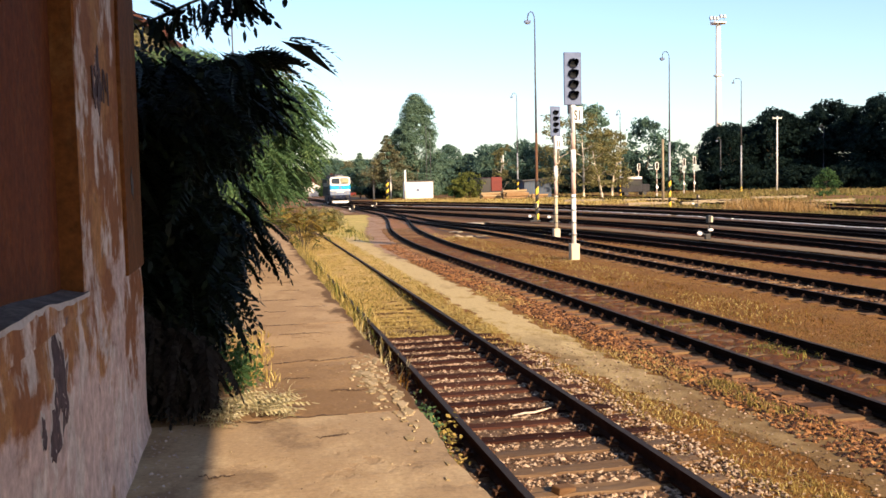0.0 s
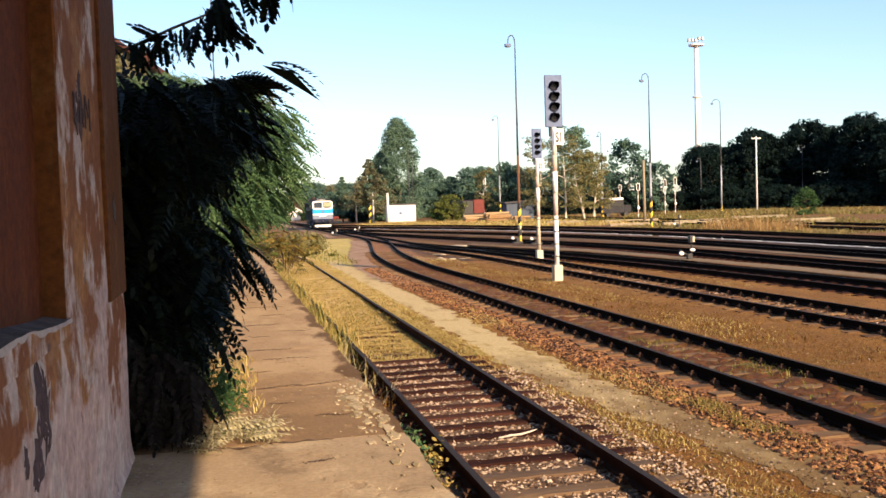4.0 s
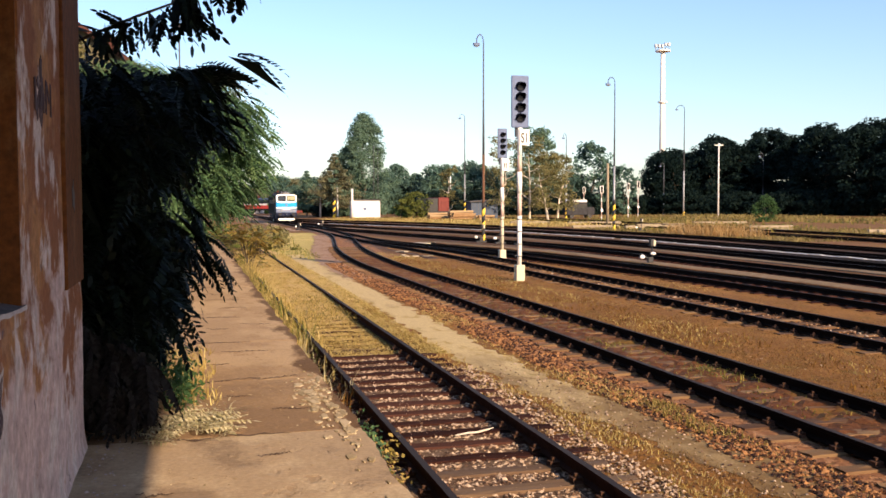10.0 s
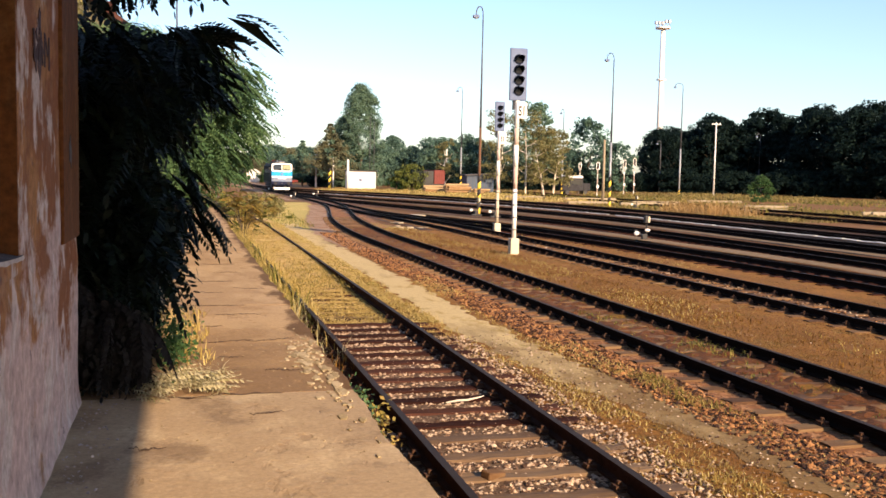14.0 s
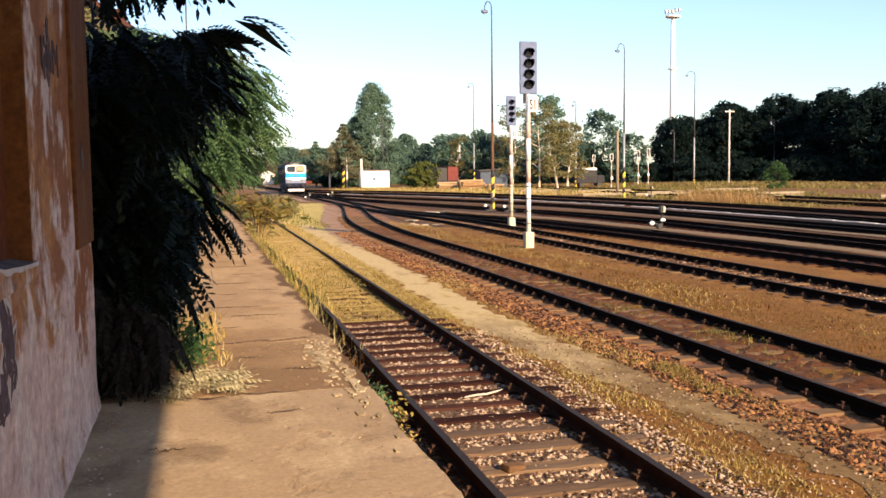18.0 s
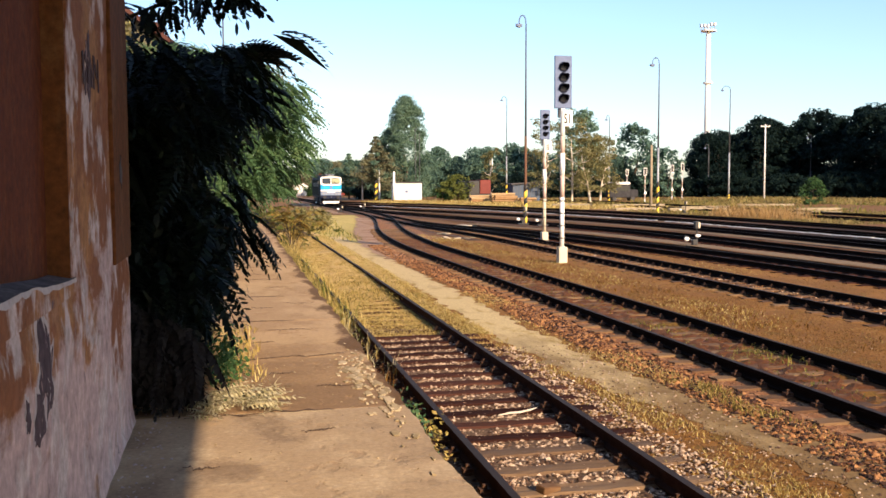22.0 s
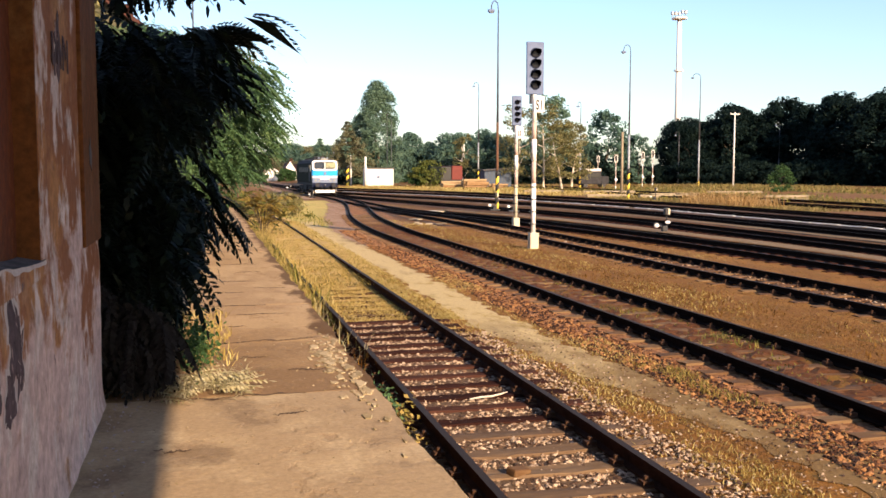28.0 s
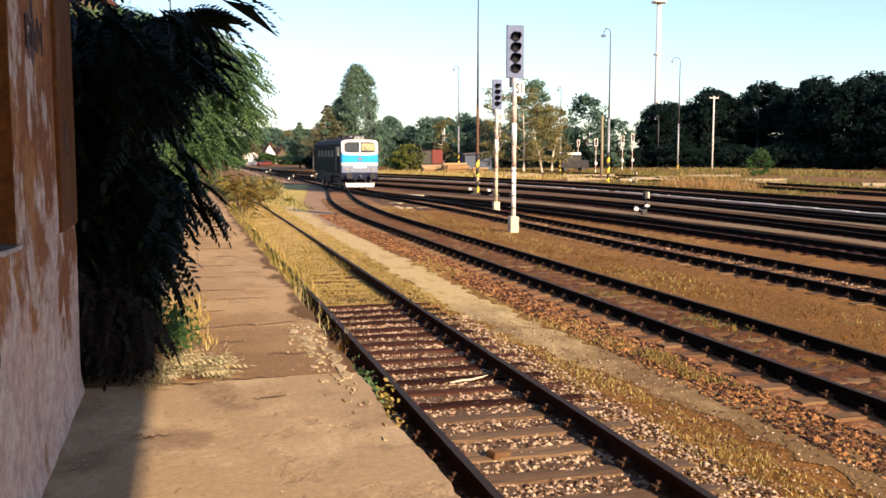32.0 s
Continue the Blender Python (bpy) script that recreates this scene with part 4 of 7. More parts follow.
for k, (yy, zz, w, h, mt) in enumerate([(5.98, 1.64, 0.05, 0.17, BLACK), (4.92, 2.14, 0.10, 0.26, STAIN),
                                        (3.62, 1.01, 0.065, 0.22, STAIN), (3.68, 0.86, 0.06, 0.24, STAIN), (3.57, 0.88, 0.045, 0.16, STAIN), (3.50, 0.76, 0.06, 0.16, STAIN), (3.44, 0.72, 0.03, 0.1, STAIN), (3.30, 0.80, 0.03, 0.09, STAIN), (3.72, 0.78, 0.02, 0.08, STAIN)]):
    bm = bmesh.new()
    face = (WALL_X + 0.0225) if yy > 5.68 and zz > 1.1 else wall_face(yy, zz) + 0.002
    s_ = []
    for a in np.linspace(0, 6.283, 29)[:-1]:
        r_ = 1 + 0.75 * noise.noise((math.cos(a) * 1.8 + 5 * k, math.sin(a) * 1.8, 4)) + 0.7 * noise.noise((math.cos(a) * 5 + 5 * k, math.sin(a) * 5, 9))
        y_, z_ = yy + w * math.cos(a) * r_ * (1.15 - 0.3 * math.sin(a)), zz + h * 0.5 * math.sin(a) * r_
        s_.append((face if face > WALL_X + 0.022 else wall_face(y_, z_) + 0.001, y_, z_))
    poly(bm, s_, (0.003, 0, 0))
    part("dark_patch", bm, mt, shed, "dark stain where plaster has fallen")
    if mt is STAIN and zz < 1.1:
        cy_, cz_ = sum(q[1] for q in s_) / len(s_), sum(q[2] for q in s_) / len(s_)
        rim = []
        for _, y_, z_ in s_:
            y_, z_ = cy_ + (y_ - cy_) * 1.35, cz_ + (z_ - cz_) * 1.16 + 0.012
            rim.append((wall_face(y_, z_) + 0.0004, y_, z_))
        part("plaster_rim", poly(bmesh.new(), rim, (0.0018, 0, 0)), RIM, shed, "pale broken plaster rim round a dark stain")
for k, (yy, zz, w, h, tilt) in enumerate(((4.74, 2.10, 0.05, 0.15, 14), (4.90, 2.12, 0.03, 0.16, -12), (4.99, 2.10, 0.03, 0.14, 18), (5.12, 2.12, 0.03, 0.17, 0), (5.20, 2.15, 0.03, 0.12, 40), (5.30, 2.12, 0.03, 0.17, 0))):
    c_, s_ = math.cos(radians(tilt)), math.sin(radians(tilt))
    pts_ = [(wall_face(yy, zz) + 0.004, yy + a * w * c_ - b * h * s_, zz + a * w * s_ + b * h * c_) for a, b in ((-0.5, -0.5), (0.5, -0.5), (0.4, 0.5), (-0.4, 0.5))]
    part("paint_bar", poly(bmesh.new(), pts_, (0.004, 0, 0)), STAIN, shed, "dark scrawled paint stroke")
bm = bmesh.new()
box(bm, (-10, -45, -1.4), (WALL_X - 0.45, 6.42, 4.15))
part("shed_body", bm, PLASTER, shed)
# Unseen roof, sized by its shadow; shed and roof reach -45 to block skylight.
bm = bmesh.new()
box(bm, (-10.4, -45.6, 4.20), (3.35, 6.55, 4.30), 0.01)
part("canopy_roof", bm, TARPAPER, shed, "wide overhanging roof above the platform, out of view")

# ---- tracks ----
siding = track("rusty unused siding with tarred wooden sleepers, grassed over further on", SIDING, -45.0, 54, None, 4.0, BROWNRAIL)
vs, fs = ribbon(SIDING, -1.66, 1.0, -45, 17.5, BED_Z + 0.004, 0.4, 6, 0.06, 5)
raw("ballast_bed", vs, fs, GRAVEL, siding, "brown broken stone, darkened for shade in the gaps")


def path_x(y):
    """Centre line of the footpath: it swings towards the running track as it nears the shed."""
    return 4.95 + 0.05 * math.sin(y * 0.3) + 0.60 * smooth((15.0 - y) / 8.0)


vs, fs = ribbon(path_x, -0.44, 0.46, -2.0, 50, BED_Z + 0.004, 0.22, 4, 0.15, 9, 0.002)
vs = [(path_x(y) + (x - path_x(y)) * (0.84 + 0.16 * smooth((y - 9.0) / 9.0)), y, z) for x, y, z in vs]
structure(raw("path", vs, fs, SAND), "trodden pale sandy footpath beside the siding")
vs, fs = ribbon(lambda y: 4.2, -0.45, 1.75, -45, 34, BED_Z - 0.002, 1.2, 4, 0.06, 19, 0.002)
structure(raw("verge", vs, fs, GOLDTURF), "dry grassy verge between the siding and the running track")
vs, fs = ribbon(SIDING, -1.05, 1.3, 16.9, 54, BED_Z + 0.022, 0.3, 8, 0.18, 51, 0.022)
vs = [(x, y, z - 0.034 * max(0.0, min(1.0, (24.0 - y) / 5.0)) + 0.11 * smooth((y - 20.0) / 9.0)) for x, y, z in vs]
structure(raw("grass_mat", vs, fs, STRAWTURF), "dry straw-yellow grass grown over the siding's sleepers")
vs, fs = [], []
for i, y in enumerate(np.arange(33, 92, 0.5)):
    w = 0.5 * (TRACKS[0][1](y) - 1.6 - 3.0) * min(1, 0.45 + (y - 33) * 0.06)
    for k in range(5):
        vs.append((3.0 + w * 2 * k / 4 + (0.35 * noise.noise((y * 0.45, 3.0, 1.0)) + 0.2 * noise.noise((y * 1.3, 8.0, 1.0)) if k == 4 else 0.0), y, level(5, y) + BED_Z - 0.006))
    if i:
        fs += [(5 * i - 5 + k, 5 * i - 4 + k, 5 * i + 1 + k, 5 * i + k) for k in range(4)]
structure(raw("turf", vs, fs, TURF), "yellow-green turf beyond the footpath")
made_tracks = []
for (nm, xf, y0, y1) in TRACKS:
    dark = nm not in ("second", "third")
    t = track(("rusty running track on dark ballast" if dark else "rusty running track on brown ballast with worn sleepers"), xf, -45, y1, BALLAST if nm == "second" else DARKBED, 2.5)
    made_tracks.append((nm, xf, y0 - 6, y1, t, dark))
vs, fs = ribbon(TRACKS[0][1], -0.69, 0.69, -8, 46, RAIL_Z - 0.160, 0.16, 10, 0.03, 61, 0.024)
raw("infill", vs, fs, TRACKFILL, made_tracks[0][4], "brown dirt and moss half burying the sleepers")
for k, lo_, hi_, mt, lab in ((0, -1.42, 1.62, GOLDTURF, "short gold-brown turf between two tracks"), (1, -1.35, 1.15, GOLDTURF, "gold-brown turf strip between two tracks"), (2, -0.5, 0.5, STRIP, "pale gravel walkway between two tracks"), (3, -0.36, 0.36, STRIP, "narrow gravel walkway between two tracks")):
    f1, f2 = TRACKS[k][1], TRACKS[k + 1][1]
    lim = (44, 40, 66, 106)[k]
    vs, fs = ribbon(lambda y, f1=f1, f2=f2: (f1(y) + f2(y)) / 2, lo_, hi_, 0, lim, (BED_Z + 0.008, BED_Z + 0.008, RAIL_Z - 0.07, RAIL_Z - 0.05)[k], 0.5 if k < 2 else 2.0, 5, 0.12, 30 + k, 0.004)
    structure(raw(("turf_strip", "turf_strip", "gravel_strip", "gravel_strip")[k], vs, fs, mt), lab)
# Pale line between two tracks, drawn as a row of slabs.
pale_row = structure(thing("cable_trough", "", "", kind="structure"), "row of separate pale slabs between two tracks")
slab_mesh = bpy.data.meshes.new("pale_slab")
bm = box(bmesh.new(), (-0.10, -0.475, -0.03), (0.10, 0.475, 0.0), 0.008)
bm.to_mesh(slab_mesh)
bm.free()
slab_mesh.materials.append(LIMEWASH)
g = np.random.default_rng(37)
mid5 = lambda y: (TRACKS[4][1](y) + TRACKS[5][1](y)) / 2
for y in np.arange(8.0, 122.0, 1.0):
    if g.uniform() < 0.04:
        continue
    ob = new("pale_slab", slab_mesh)
    ob.parent = pale_row
    ob.matrix_basis = pose(mid5(y) + g.uniform(-0.03, 0.03), y, RAIL_Z + 0.0 + g.uniform(-0.012, 0.012) + level(mid5(y), y), g.uniform(-1.5, 1.5), 0, -math.degrees(math.atan(mid5(y + 0.5) - mid5(y - 0.5))) + g.uniform(-2.5, 2.5))
vs, fs = ribbon(mid5, -0.24, 0.24, 6, 122, RAIL_Z - 0.03, 2.0, 1)
raw("slab_row_bed", vs, fs, STRIP, pale_row)
vs, fs = ribbon(TRACKS[0][1], -2.3, -0.85, 33, 84, BED_Z + 0.004, 0.4, 5, 0.16, 39)
structure(raw("gravel_shoulder", vs, fs, SHOULDER), "pinkish-grey gravel shoulder of the curving track")
for lo_, hi_, a_, b_ in ((-3.2, -2.1, 96, 250), (2.2, 3.4, 128, 250)):
    vs, fs = ribbon(main_x, lo_, hi_, a_, b_, BED_Z + 0.02, 3.0, 3, 0.25, 38)
    structure(raw("gravel_strip", vs, fs, SHOULDER), "pale gravel shoulder beside the running line")
# two disused tracks in the tall grass
for xf in (lambda y: 44 + (y - 60) * 0.05, lambda y: 49.5 + (y - 60) * 0.05):
    track("overgrown disused track in tall dry grass", xf, 40, 150, None, 10.0)

# ---- signals, lamps and yard fittings ----
def signal(label, at, h, w, hh, plate_text, scale_hood=1.0, base_h=0.55, yellow=False):
    """A four-lamp colour-light signal on a banded mast; local z = 0 at its foot."""
    s = thing("light_signal", label, "railway signal", at, group="colour-light signals")
    bm = bmesh.new()
    box(bm, (-0.15, -0.15, 0), (0.15, 0.15, base_h), 0.02)
    part("base", bm, CREAM, s, "whitewashed concrete foot")
    r, z0, z1 = 0.075, base_h, h - hh
    bands = [(0.0, 0.36, "w"), (0.36, 0.52, "r"), (0.52, 0.68, "w"), (0.68, 0.80, "r"), (0.80, 1.0, "w")]
    for a, b, c in bands:
        bm = bmesh.new()
        tube(bm, (0, 0, z0 + (z1 - z0) * a), (0, 0, z0 + (z1 - z0) * b), r * (1.12 if 0.52 <= a < 0.6 else 1.0), n=14)
        part("mast_band", bm, REDPAINT if c == "r" else (CREAM if yellow and a == 0 else WHITE), s, smooth=True)
    for k in range(4):
        zz = z0 + (z1 - z0) * (0.06 + 0.09 * k)
        part("ring", tube(bmesh.new(), (0, 0, zz), (0, 0, zz + 0.035), r * 1.15, n=14), DARKSTEEL, s)
    part("head_post", tube(bmesh.new(), (0.0, 0.1, z1 - 0.2), (0.0, 0.1, h - 0.1), 0.06, n=10), DARKSTEEL, s)
    part("bracket", box(bmesh.new(), (-0.12, 0.03, z1 - 0.30), (0.02, 0.2, z1 + 0.1), 0.01), DARKSTEEL, s)
    for k in range(int((z1 - z0) / 0.4)):
        part("rung", box(bmesh.new(), (-0.14, 0.06, z0 + 0.3 + k * 0.4), (0.14, 0.10, z0 + 0.325 + k * 0.4)), DARKSTEEL, s)
    bm = bmesh.new()
    box(bm, (-w / 2, -0.06, h - hh), (w / 2, 0.03, h), 0.03)
    part("board", bm, GREYPAINT, s, "grey lamp board")
    for k in range(4):
        cz = h - hh * (0.215 + 0.2 * k)
        unit = part("lens", tube(bmesh.new(), (0, -0.058, cz), (0, -0.075, cz), 0.105 * scale_hood, n=16), LENS, s, "dark unlit lens")
        bm = bmesh.new()
        n, R0 = 14, 0.135 * scale_hood
        ring = []
        for i in range(n + 1):
            a = math.pi * (-0.12 + 1.24 * i / n)
            reach = 0.10 + 0.26 * max(0.0, math.sin(a)) ** 0.8
            ring.append((bm.verts.new((R0 * math.cos(a), -0.06, cz + R0 * math.sin(a))), bm.verts.new((R0 * 0.95 * math.cos(a), -0.06 - reach, cz + R0 * 0.92 * math.sin(a) - 0.03))))
        for a, b in zip(ring, ring[1:]):
            bm.faces.new((a[0], b[0], b[1], a[1]))
        bmesh.ops.solidify(bm, geom=bm.faces[:], thickness=0.012)
        part("hood", bm, HOOD, s, "black hood")
        bm = bmesh.new()
        tube(bm, (0, -0.056, cz), (0, -0.066, cz), R0 * 1.12, n=18)
        part("backing_ring", bm, HOOD, s)
    bm = bmesh.new()
    box(bm, (-0.04, -0.10, z1 - 0.60), (0.32, -0.08, z1 - 0.06), 0.01)
    plate = part("name_plate", bm, PLATEPAINT, s, "white plate with black characters")
    if not plate_text:
        for k in range(2):
            part("bar", box(bmesh.new(), (0.05 + 0.09 * k, -0.104, z1 - 0.50), (0.10 + 0.09 * k, -0.1, z1 - 0.22)), BLACK, plate)
        return s
    cu = bpy.data.curves.new("characters", "FONT")
    cu.body, cu.size, cu.align_x, cu.extrude = plate_text, 0.46, "CENTER", 0.003
    cu.offset = 0.012
    tmp = bpy.data.objects.new("characters", cu)
    scene.collection.objects.link(tmp)
    me = bpy.data.meshes.new_from_object(tmp.evaluated_get(bpy.context.evaluated_depsgraph_get()))
    bpy.data.objects.remove(tmp)
    me.materials.clear()
    me.materials.append(BLACK)
    me.transform(pose(0.14, -0.104, z1 - 0.50, 90, 0, 0) @ Matrix.Diagonal((0.6, 1, 1, 1)))
    new("characters", me).parent = plate
    return s


signal("tall colour-light signal with four unlit lamps on red-white mast", (10.88, 30.75, -1.13), 6.99, 0.62, 1.76, "S1", 1.15)
signal("slimmer colour-light signal with four unlit lamps and cream foot", (14.2, 42.6, -1.13), 6.14, 0.47, 1.38, "", 0.8, 0.45, True)


def striped_base(parent, h, r):
    n = 6
    for k in range(n):
        bm = bmesh.new()
        z0, z1 = h * k / n, h * (k + 1) / n
        tube(bm, (0, 0, z0), (0, 0, z1), r, r * 0.97, 12)
        for v in bm.verts:
            v.co.z += v.co.x * 0.9 * (0 if (k == 0 and v.co.z < 0.01) else 1)
        part("warning_band", bm, YELLOW if k % 2 == 0 else BLACK, parent, smooth=True)


def lamp_post(label, at, h, hook, striped=2.6, r=0.10, mat=None, group="yard lamps", rusty=False):
    """A tall steel lamp post with a curled arm and lantern head."""
    p = thing("yard_lamp", label, "lamp post", at, group=group)
    mat = mat or STEEL
    if striped:
        striped_base(p, striped, r * 1.25)
    bm = bmesh.new()
    tube(bm, (0, 0, 0), (0, 0, h * 0.42), r, r * 0.85, 10)
    part("lower_post", bm, RUSTPOST if rusty else mat, p, smooth=True)
    bm = bmesh.new()
    tube(bm, (0, 0, h * 0.42), (0, 0, h - 0.7), r * 0.8, r * 0.4, 10)
    part("upper_post", bm, DARKSTEEL, p, smooth=True)
    bm = bmesh.new()
    pts = [Vector((0, 0, h - 0.7))]
    for i in range(1, 8):
        a = math.pi * i / 7
        pts.append(Vector((hook * 0.5 * (1 - math.cos(a)), 0, h - 0.7 + 0.62 * math.sin(a) ** 0.8)))
    for a, b in zip(pts, pts[1:]):
        tube(bm, a, b, r * 0.36, n=6)
    part("arm", bm, DARKSTEEL, p, smooth=True)
    bm = bmesh.new()
    e = pts[-1]
    box(bm, (e.x - 0.22, e.y - 0.13, e.z - 0.16), (e.x + 0.22, e.y + 0.13, e.z + 0.04), 0.05)
    part("lantern", bm, GREYPAINT, p)
    bm = bmesh.new()
    ball(bm, (e.x, e.y, e.z - 0.16), 0.12, 8, (1.4, 0.9, 0.6))
    part("lamp_glass", bm, LAMPGLOW, p, smooth=True)
    return p


lamp_post("very tall thin yard lamp with a yellow and black striped foot", (19.5, 62.6, -1.15), 14.2, -0.5, 2.7, rusty=True)
lamp_post("tall yard lamp with a yellow and black striped foot", (38.9, 83.2, -1.15), 14.5, -0.7, 2.9, 0.11)
lamp_post("tall slim yard lamp in dry grass before the wood", (77.1, 138.8, -1.15), 18.2, -1.4, 1.2, 0.14)
lamp_post("distant slim yard lamp with striped foot", (46.5, 160.4, -1.15), 18.0, -0.9, 3.0, 0.13)
lamp_post("distant slim yard lamp beside birches", (58.2, 142.4, -1.15), 13.6, -0.5, 2.2, 0.13)
lamp_post("distant dark yard lamp before dark trees", (113.5, 171.9, -1.15), 12.6, -0.9, 0, 0.12, DARKSTEEL)
lamp_post("distant pale yard lamp before dark trees", (93.2, 175.9, -1.15), 10.6, -0.8, 0, 0.16)

# timber and concrete line poles
def line_pole(label, at, h, r, mat, arm=True):
    p = thing("line_pole", label, "pole", at, group="line poles")
    part("post", tube(bmesh.new(), (0, 0, 0), (0, 0, h), r, r * 0.7, 10), mat, p, smooth=True)
    if arm:
        bm = bmesh.new()
        box(bm, (-0.9, -0.06, h - 0.45), (0.9, 0.06, h - 0.3), 0.01)
        part("crossarm", bm, mat, p)
        for k in (-0.8, -0.3, 0.3, 0.8):
            bm = bmesh.new()
            tube(bm, (k, 0, h - 0.3), (k, 0, h - 0.1), 0.05, 0.03, 8)
            part("insulator", bm, WHITE, p)
    return p


line_pole("pale concrete line pole in dry grass", (90.7, 151.0, -1.15), 13.0, 0.16, LIMEWASH)
line_pole("short wooden pole beside a yard lamp", (45.3, 98.6, -1.15), 7.0, 0.17, POLEWOOD, False)
line_pole("white-painted post beside the white hut", (26.0, 157.0, -1.15), 4.9, 0.24, LIMEWASH, False)
line_pole("thin pole rising behind the foliage", (-0.4, 46.8, -0.05), 12.5, 0.05, DARKSTEEL, False)
for k, (x, y, h) in enumerate(((22.4, 170, 6.0), (24.6, 164, 5.2), (52.0, 190, 8.0))):
    line_pole("pale distant post before dark trees", (x, y, -1.15), h, 0.16, LIMEWASH, False)

marker = thing("striped_post", "short yellow and black striped marker post by the pine", "post", (24.0, 164.0, -1.15))
striped_base(marker, 3.4, 0.26)
for x, y, h in ((31.8, 168.3, 12.8), (32.5, 168.0, 12.0)):
    line_pole("tall thin grey pole before the tall tree", (x, y, -1.15), h, 0.06, DARKSTEEL, False)

# high floodlight mast beyond the wood
mast = thing("floodlight_mast", "tall white tubular floodlight mast far behind the wood", "light mast", (128.0, 242.9, -1.15))
part("column", tube(bmesh.new(), (0, 0, 0), (0, 0, 44.5), 0.9, 0.6, 16), WHITE, mast, smooth=True)
bm = bmesh.new()
tube(bm, (0, 0, 44.4), (0, 0, 44.8), 2.1, 2.1, 20)
part("platform_ring", bm, WHITE, mast)
bm = bmesh.new()
tube(bm, (0, 0, 30.2), (0, 0, 30.6), 1.3, 1.3, 16)
part("lower_ring", bm, WHITE, mast)
for k in range(5):
    bm = bmesh.new()
    box(bm, (-2.5 + 1.0 * k, -0.4, 45.5 + (0.5 if k > 2 else 0)), (-1.8 + 1.0 * k, 0.3, 46.4 + (0.5 if k > 2 else 0)), 0.1)
    part("floodlight", bm, STEEL, mast)
    part("stem", tube(bmesh.new(), (-2.15 + 1.0 * k, 0, 44.7), (-2.15 + 1.0 * k, 0, 45.8), 0.12, n=8), STEEL, mast)


def small_signal(label, at, h, disc):
    s = thing("shunting_signal", label, "railway signal", at, group="far small signals")
    for k in range(6):
        a, b = h * 0.78 * k / 6, h * 0.78 * (k + 1) / 6
        part("mast_band", tube(bmesh.new(), (0, 0, a), (0, 0, b), 0.06, n=10), (WHITE, REDPAINT)[k % 2], s, smooth=True)
    bm = bmesh.new()
    box(bm, (-0.26, -0.05, h * 0.78), (0.26, 0.05, h), 0.05)
    part("board", bm, BLACK, s)
    for dx, dz, sx, sz in ((-0.22, 0.5, 0.03, 0.42), (0.22, 0.5, 0.03, 0.42), (0, 0.95, 0.22, 0.03), (0, 0.05, 0.22, 0.03)):
        bm = bmesh.new()
        zc = h * (0.78 + 0.22 * dz)
        box(bm, (dx - sx, -0.07, zc - sz * h * 0.22), (dx + sx, -0.05, zc + sz * h * 0.22))
        part("white_edge", bm, WHITE, s)
    if disc:
        part("disc", tube(bmesh.new(), (0, -0.12, h * 0.30), (0, -0.16, h * 0.30), 0.2, n=16), PLATEPAINT, s, "round white disc")
    return s


small_signal("small far signal with white-edged head", (55.1, 121.9, -1.15), 4.9, True)
small_signal("small far signal with white disc on its mast", (67.8, 139.8, -1.15), 5.7, True)
small_signal("taller small far signal with white disc", (69.4, 139.5, -1.15), 6.0, True)
small_signal("dim far signal before dark trees", (64.8, 150.6, -1.15), 5.2, False)


def switch_stand(label, at, post_h=0.5, turn=0.0):
    """A hand-thrown points lever: frame, lever with round white weight, lantern box."""
    s = thing("switch_stand", label, "switch lever", at, turn, group="hand-thrown points levers")
    bm = bmesh.new()
    box(bm, (-0.35, -0.12, 0), (0.35, 0.12, 0.10), 0.02)
    box(bm, (-0.12, -0.09, 0.10), (0.12, 0.09, 0.34), 0.03)
    part("frame", bm, BLACK, s)
    part("lever", tube(bmesh.new(), (0.05, 0, 0.2), (-0.42, 0, 0.50), 0.028, n=8), DARKSTEEL, s)
    part("weight", ball(bmesh.new(), (-0.36, 0, 0.36), 0.10, 12, (1.2, 0.7, 0.9)), WHITE, s, "round white-painted weight", smooth=True)
    part("post", tube(bmesh.new(), (0.10, 0, 0.3), (0.10, 0, 0.3 + post_h), 0.035, n=8), BLACK, s)
    bm = bmesh.new()
    box(bm, (-0.02, -0.10, 0.34 + post_h), (0.22, 0.10, 0.66 + post_h), 0.04)
    part("lantern", bm, BLACK, s, "black points lantern")
    bm = bmesh.new()
    box(bm, (0.12, -0.112, 0.38 + post_h), (0.20, -0.10, 0.62 + post_h))
    part("lantern_pane", bm, CREAM, s, "cream lantern pane")
    return s


switch_stand("points lever with round white weight and lantern on a post", (18.9, 36.8, -1.13), 0.45)
part("second_weight", ball(bmesh.new(), (0.10, -0.1, 0.50), 0.11, 12, (1.2, 0.6, 0.6)), WHITE, bpy.data.objects["switch_stand"], "white-painted weight", smooth=True)
switch_stand("points lever with white weight beside a lamp post", (18.7, 60.5, -1.13), 0.55)
switch_stand("points lever with white weight at a lamp foot", (19.3, 58.3, -1.13), 0.2)
switch_stand("distant points lever with white weight", (11.0, 101.0, -1.38), 0.1, 30)
switch_stand("distant points lever with white weight by the running line", (14.9, 112.0, -1.38), 0.1)
switch_stand("far points lever beside the running line", (12.0, 140.0, -1.38), 0.1)
switch_stand("points lever at the yard's edge with white weight", (39.3, 78.5, -1.13), 0.5)


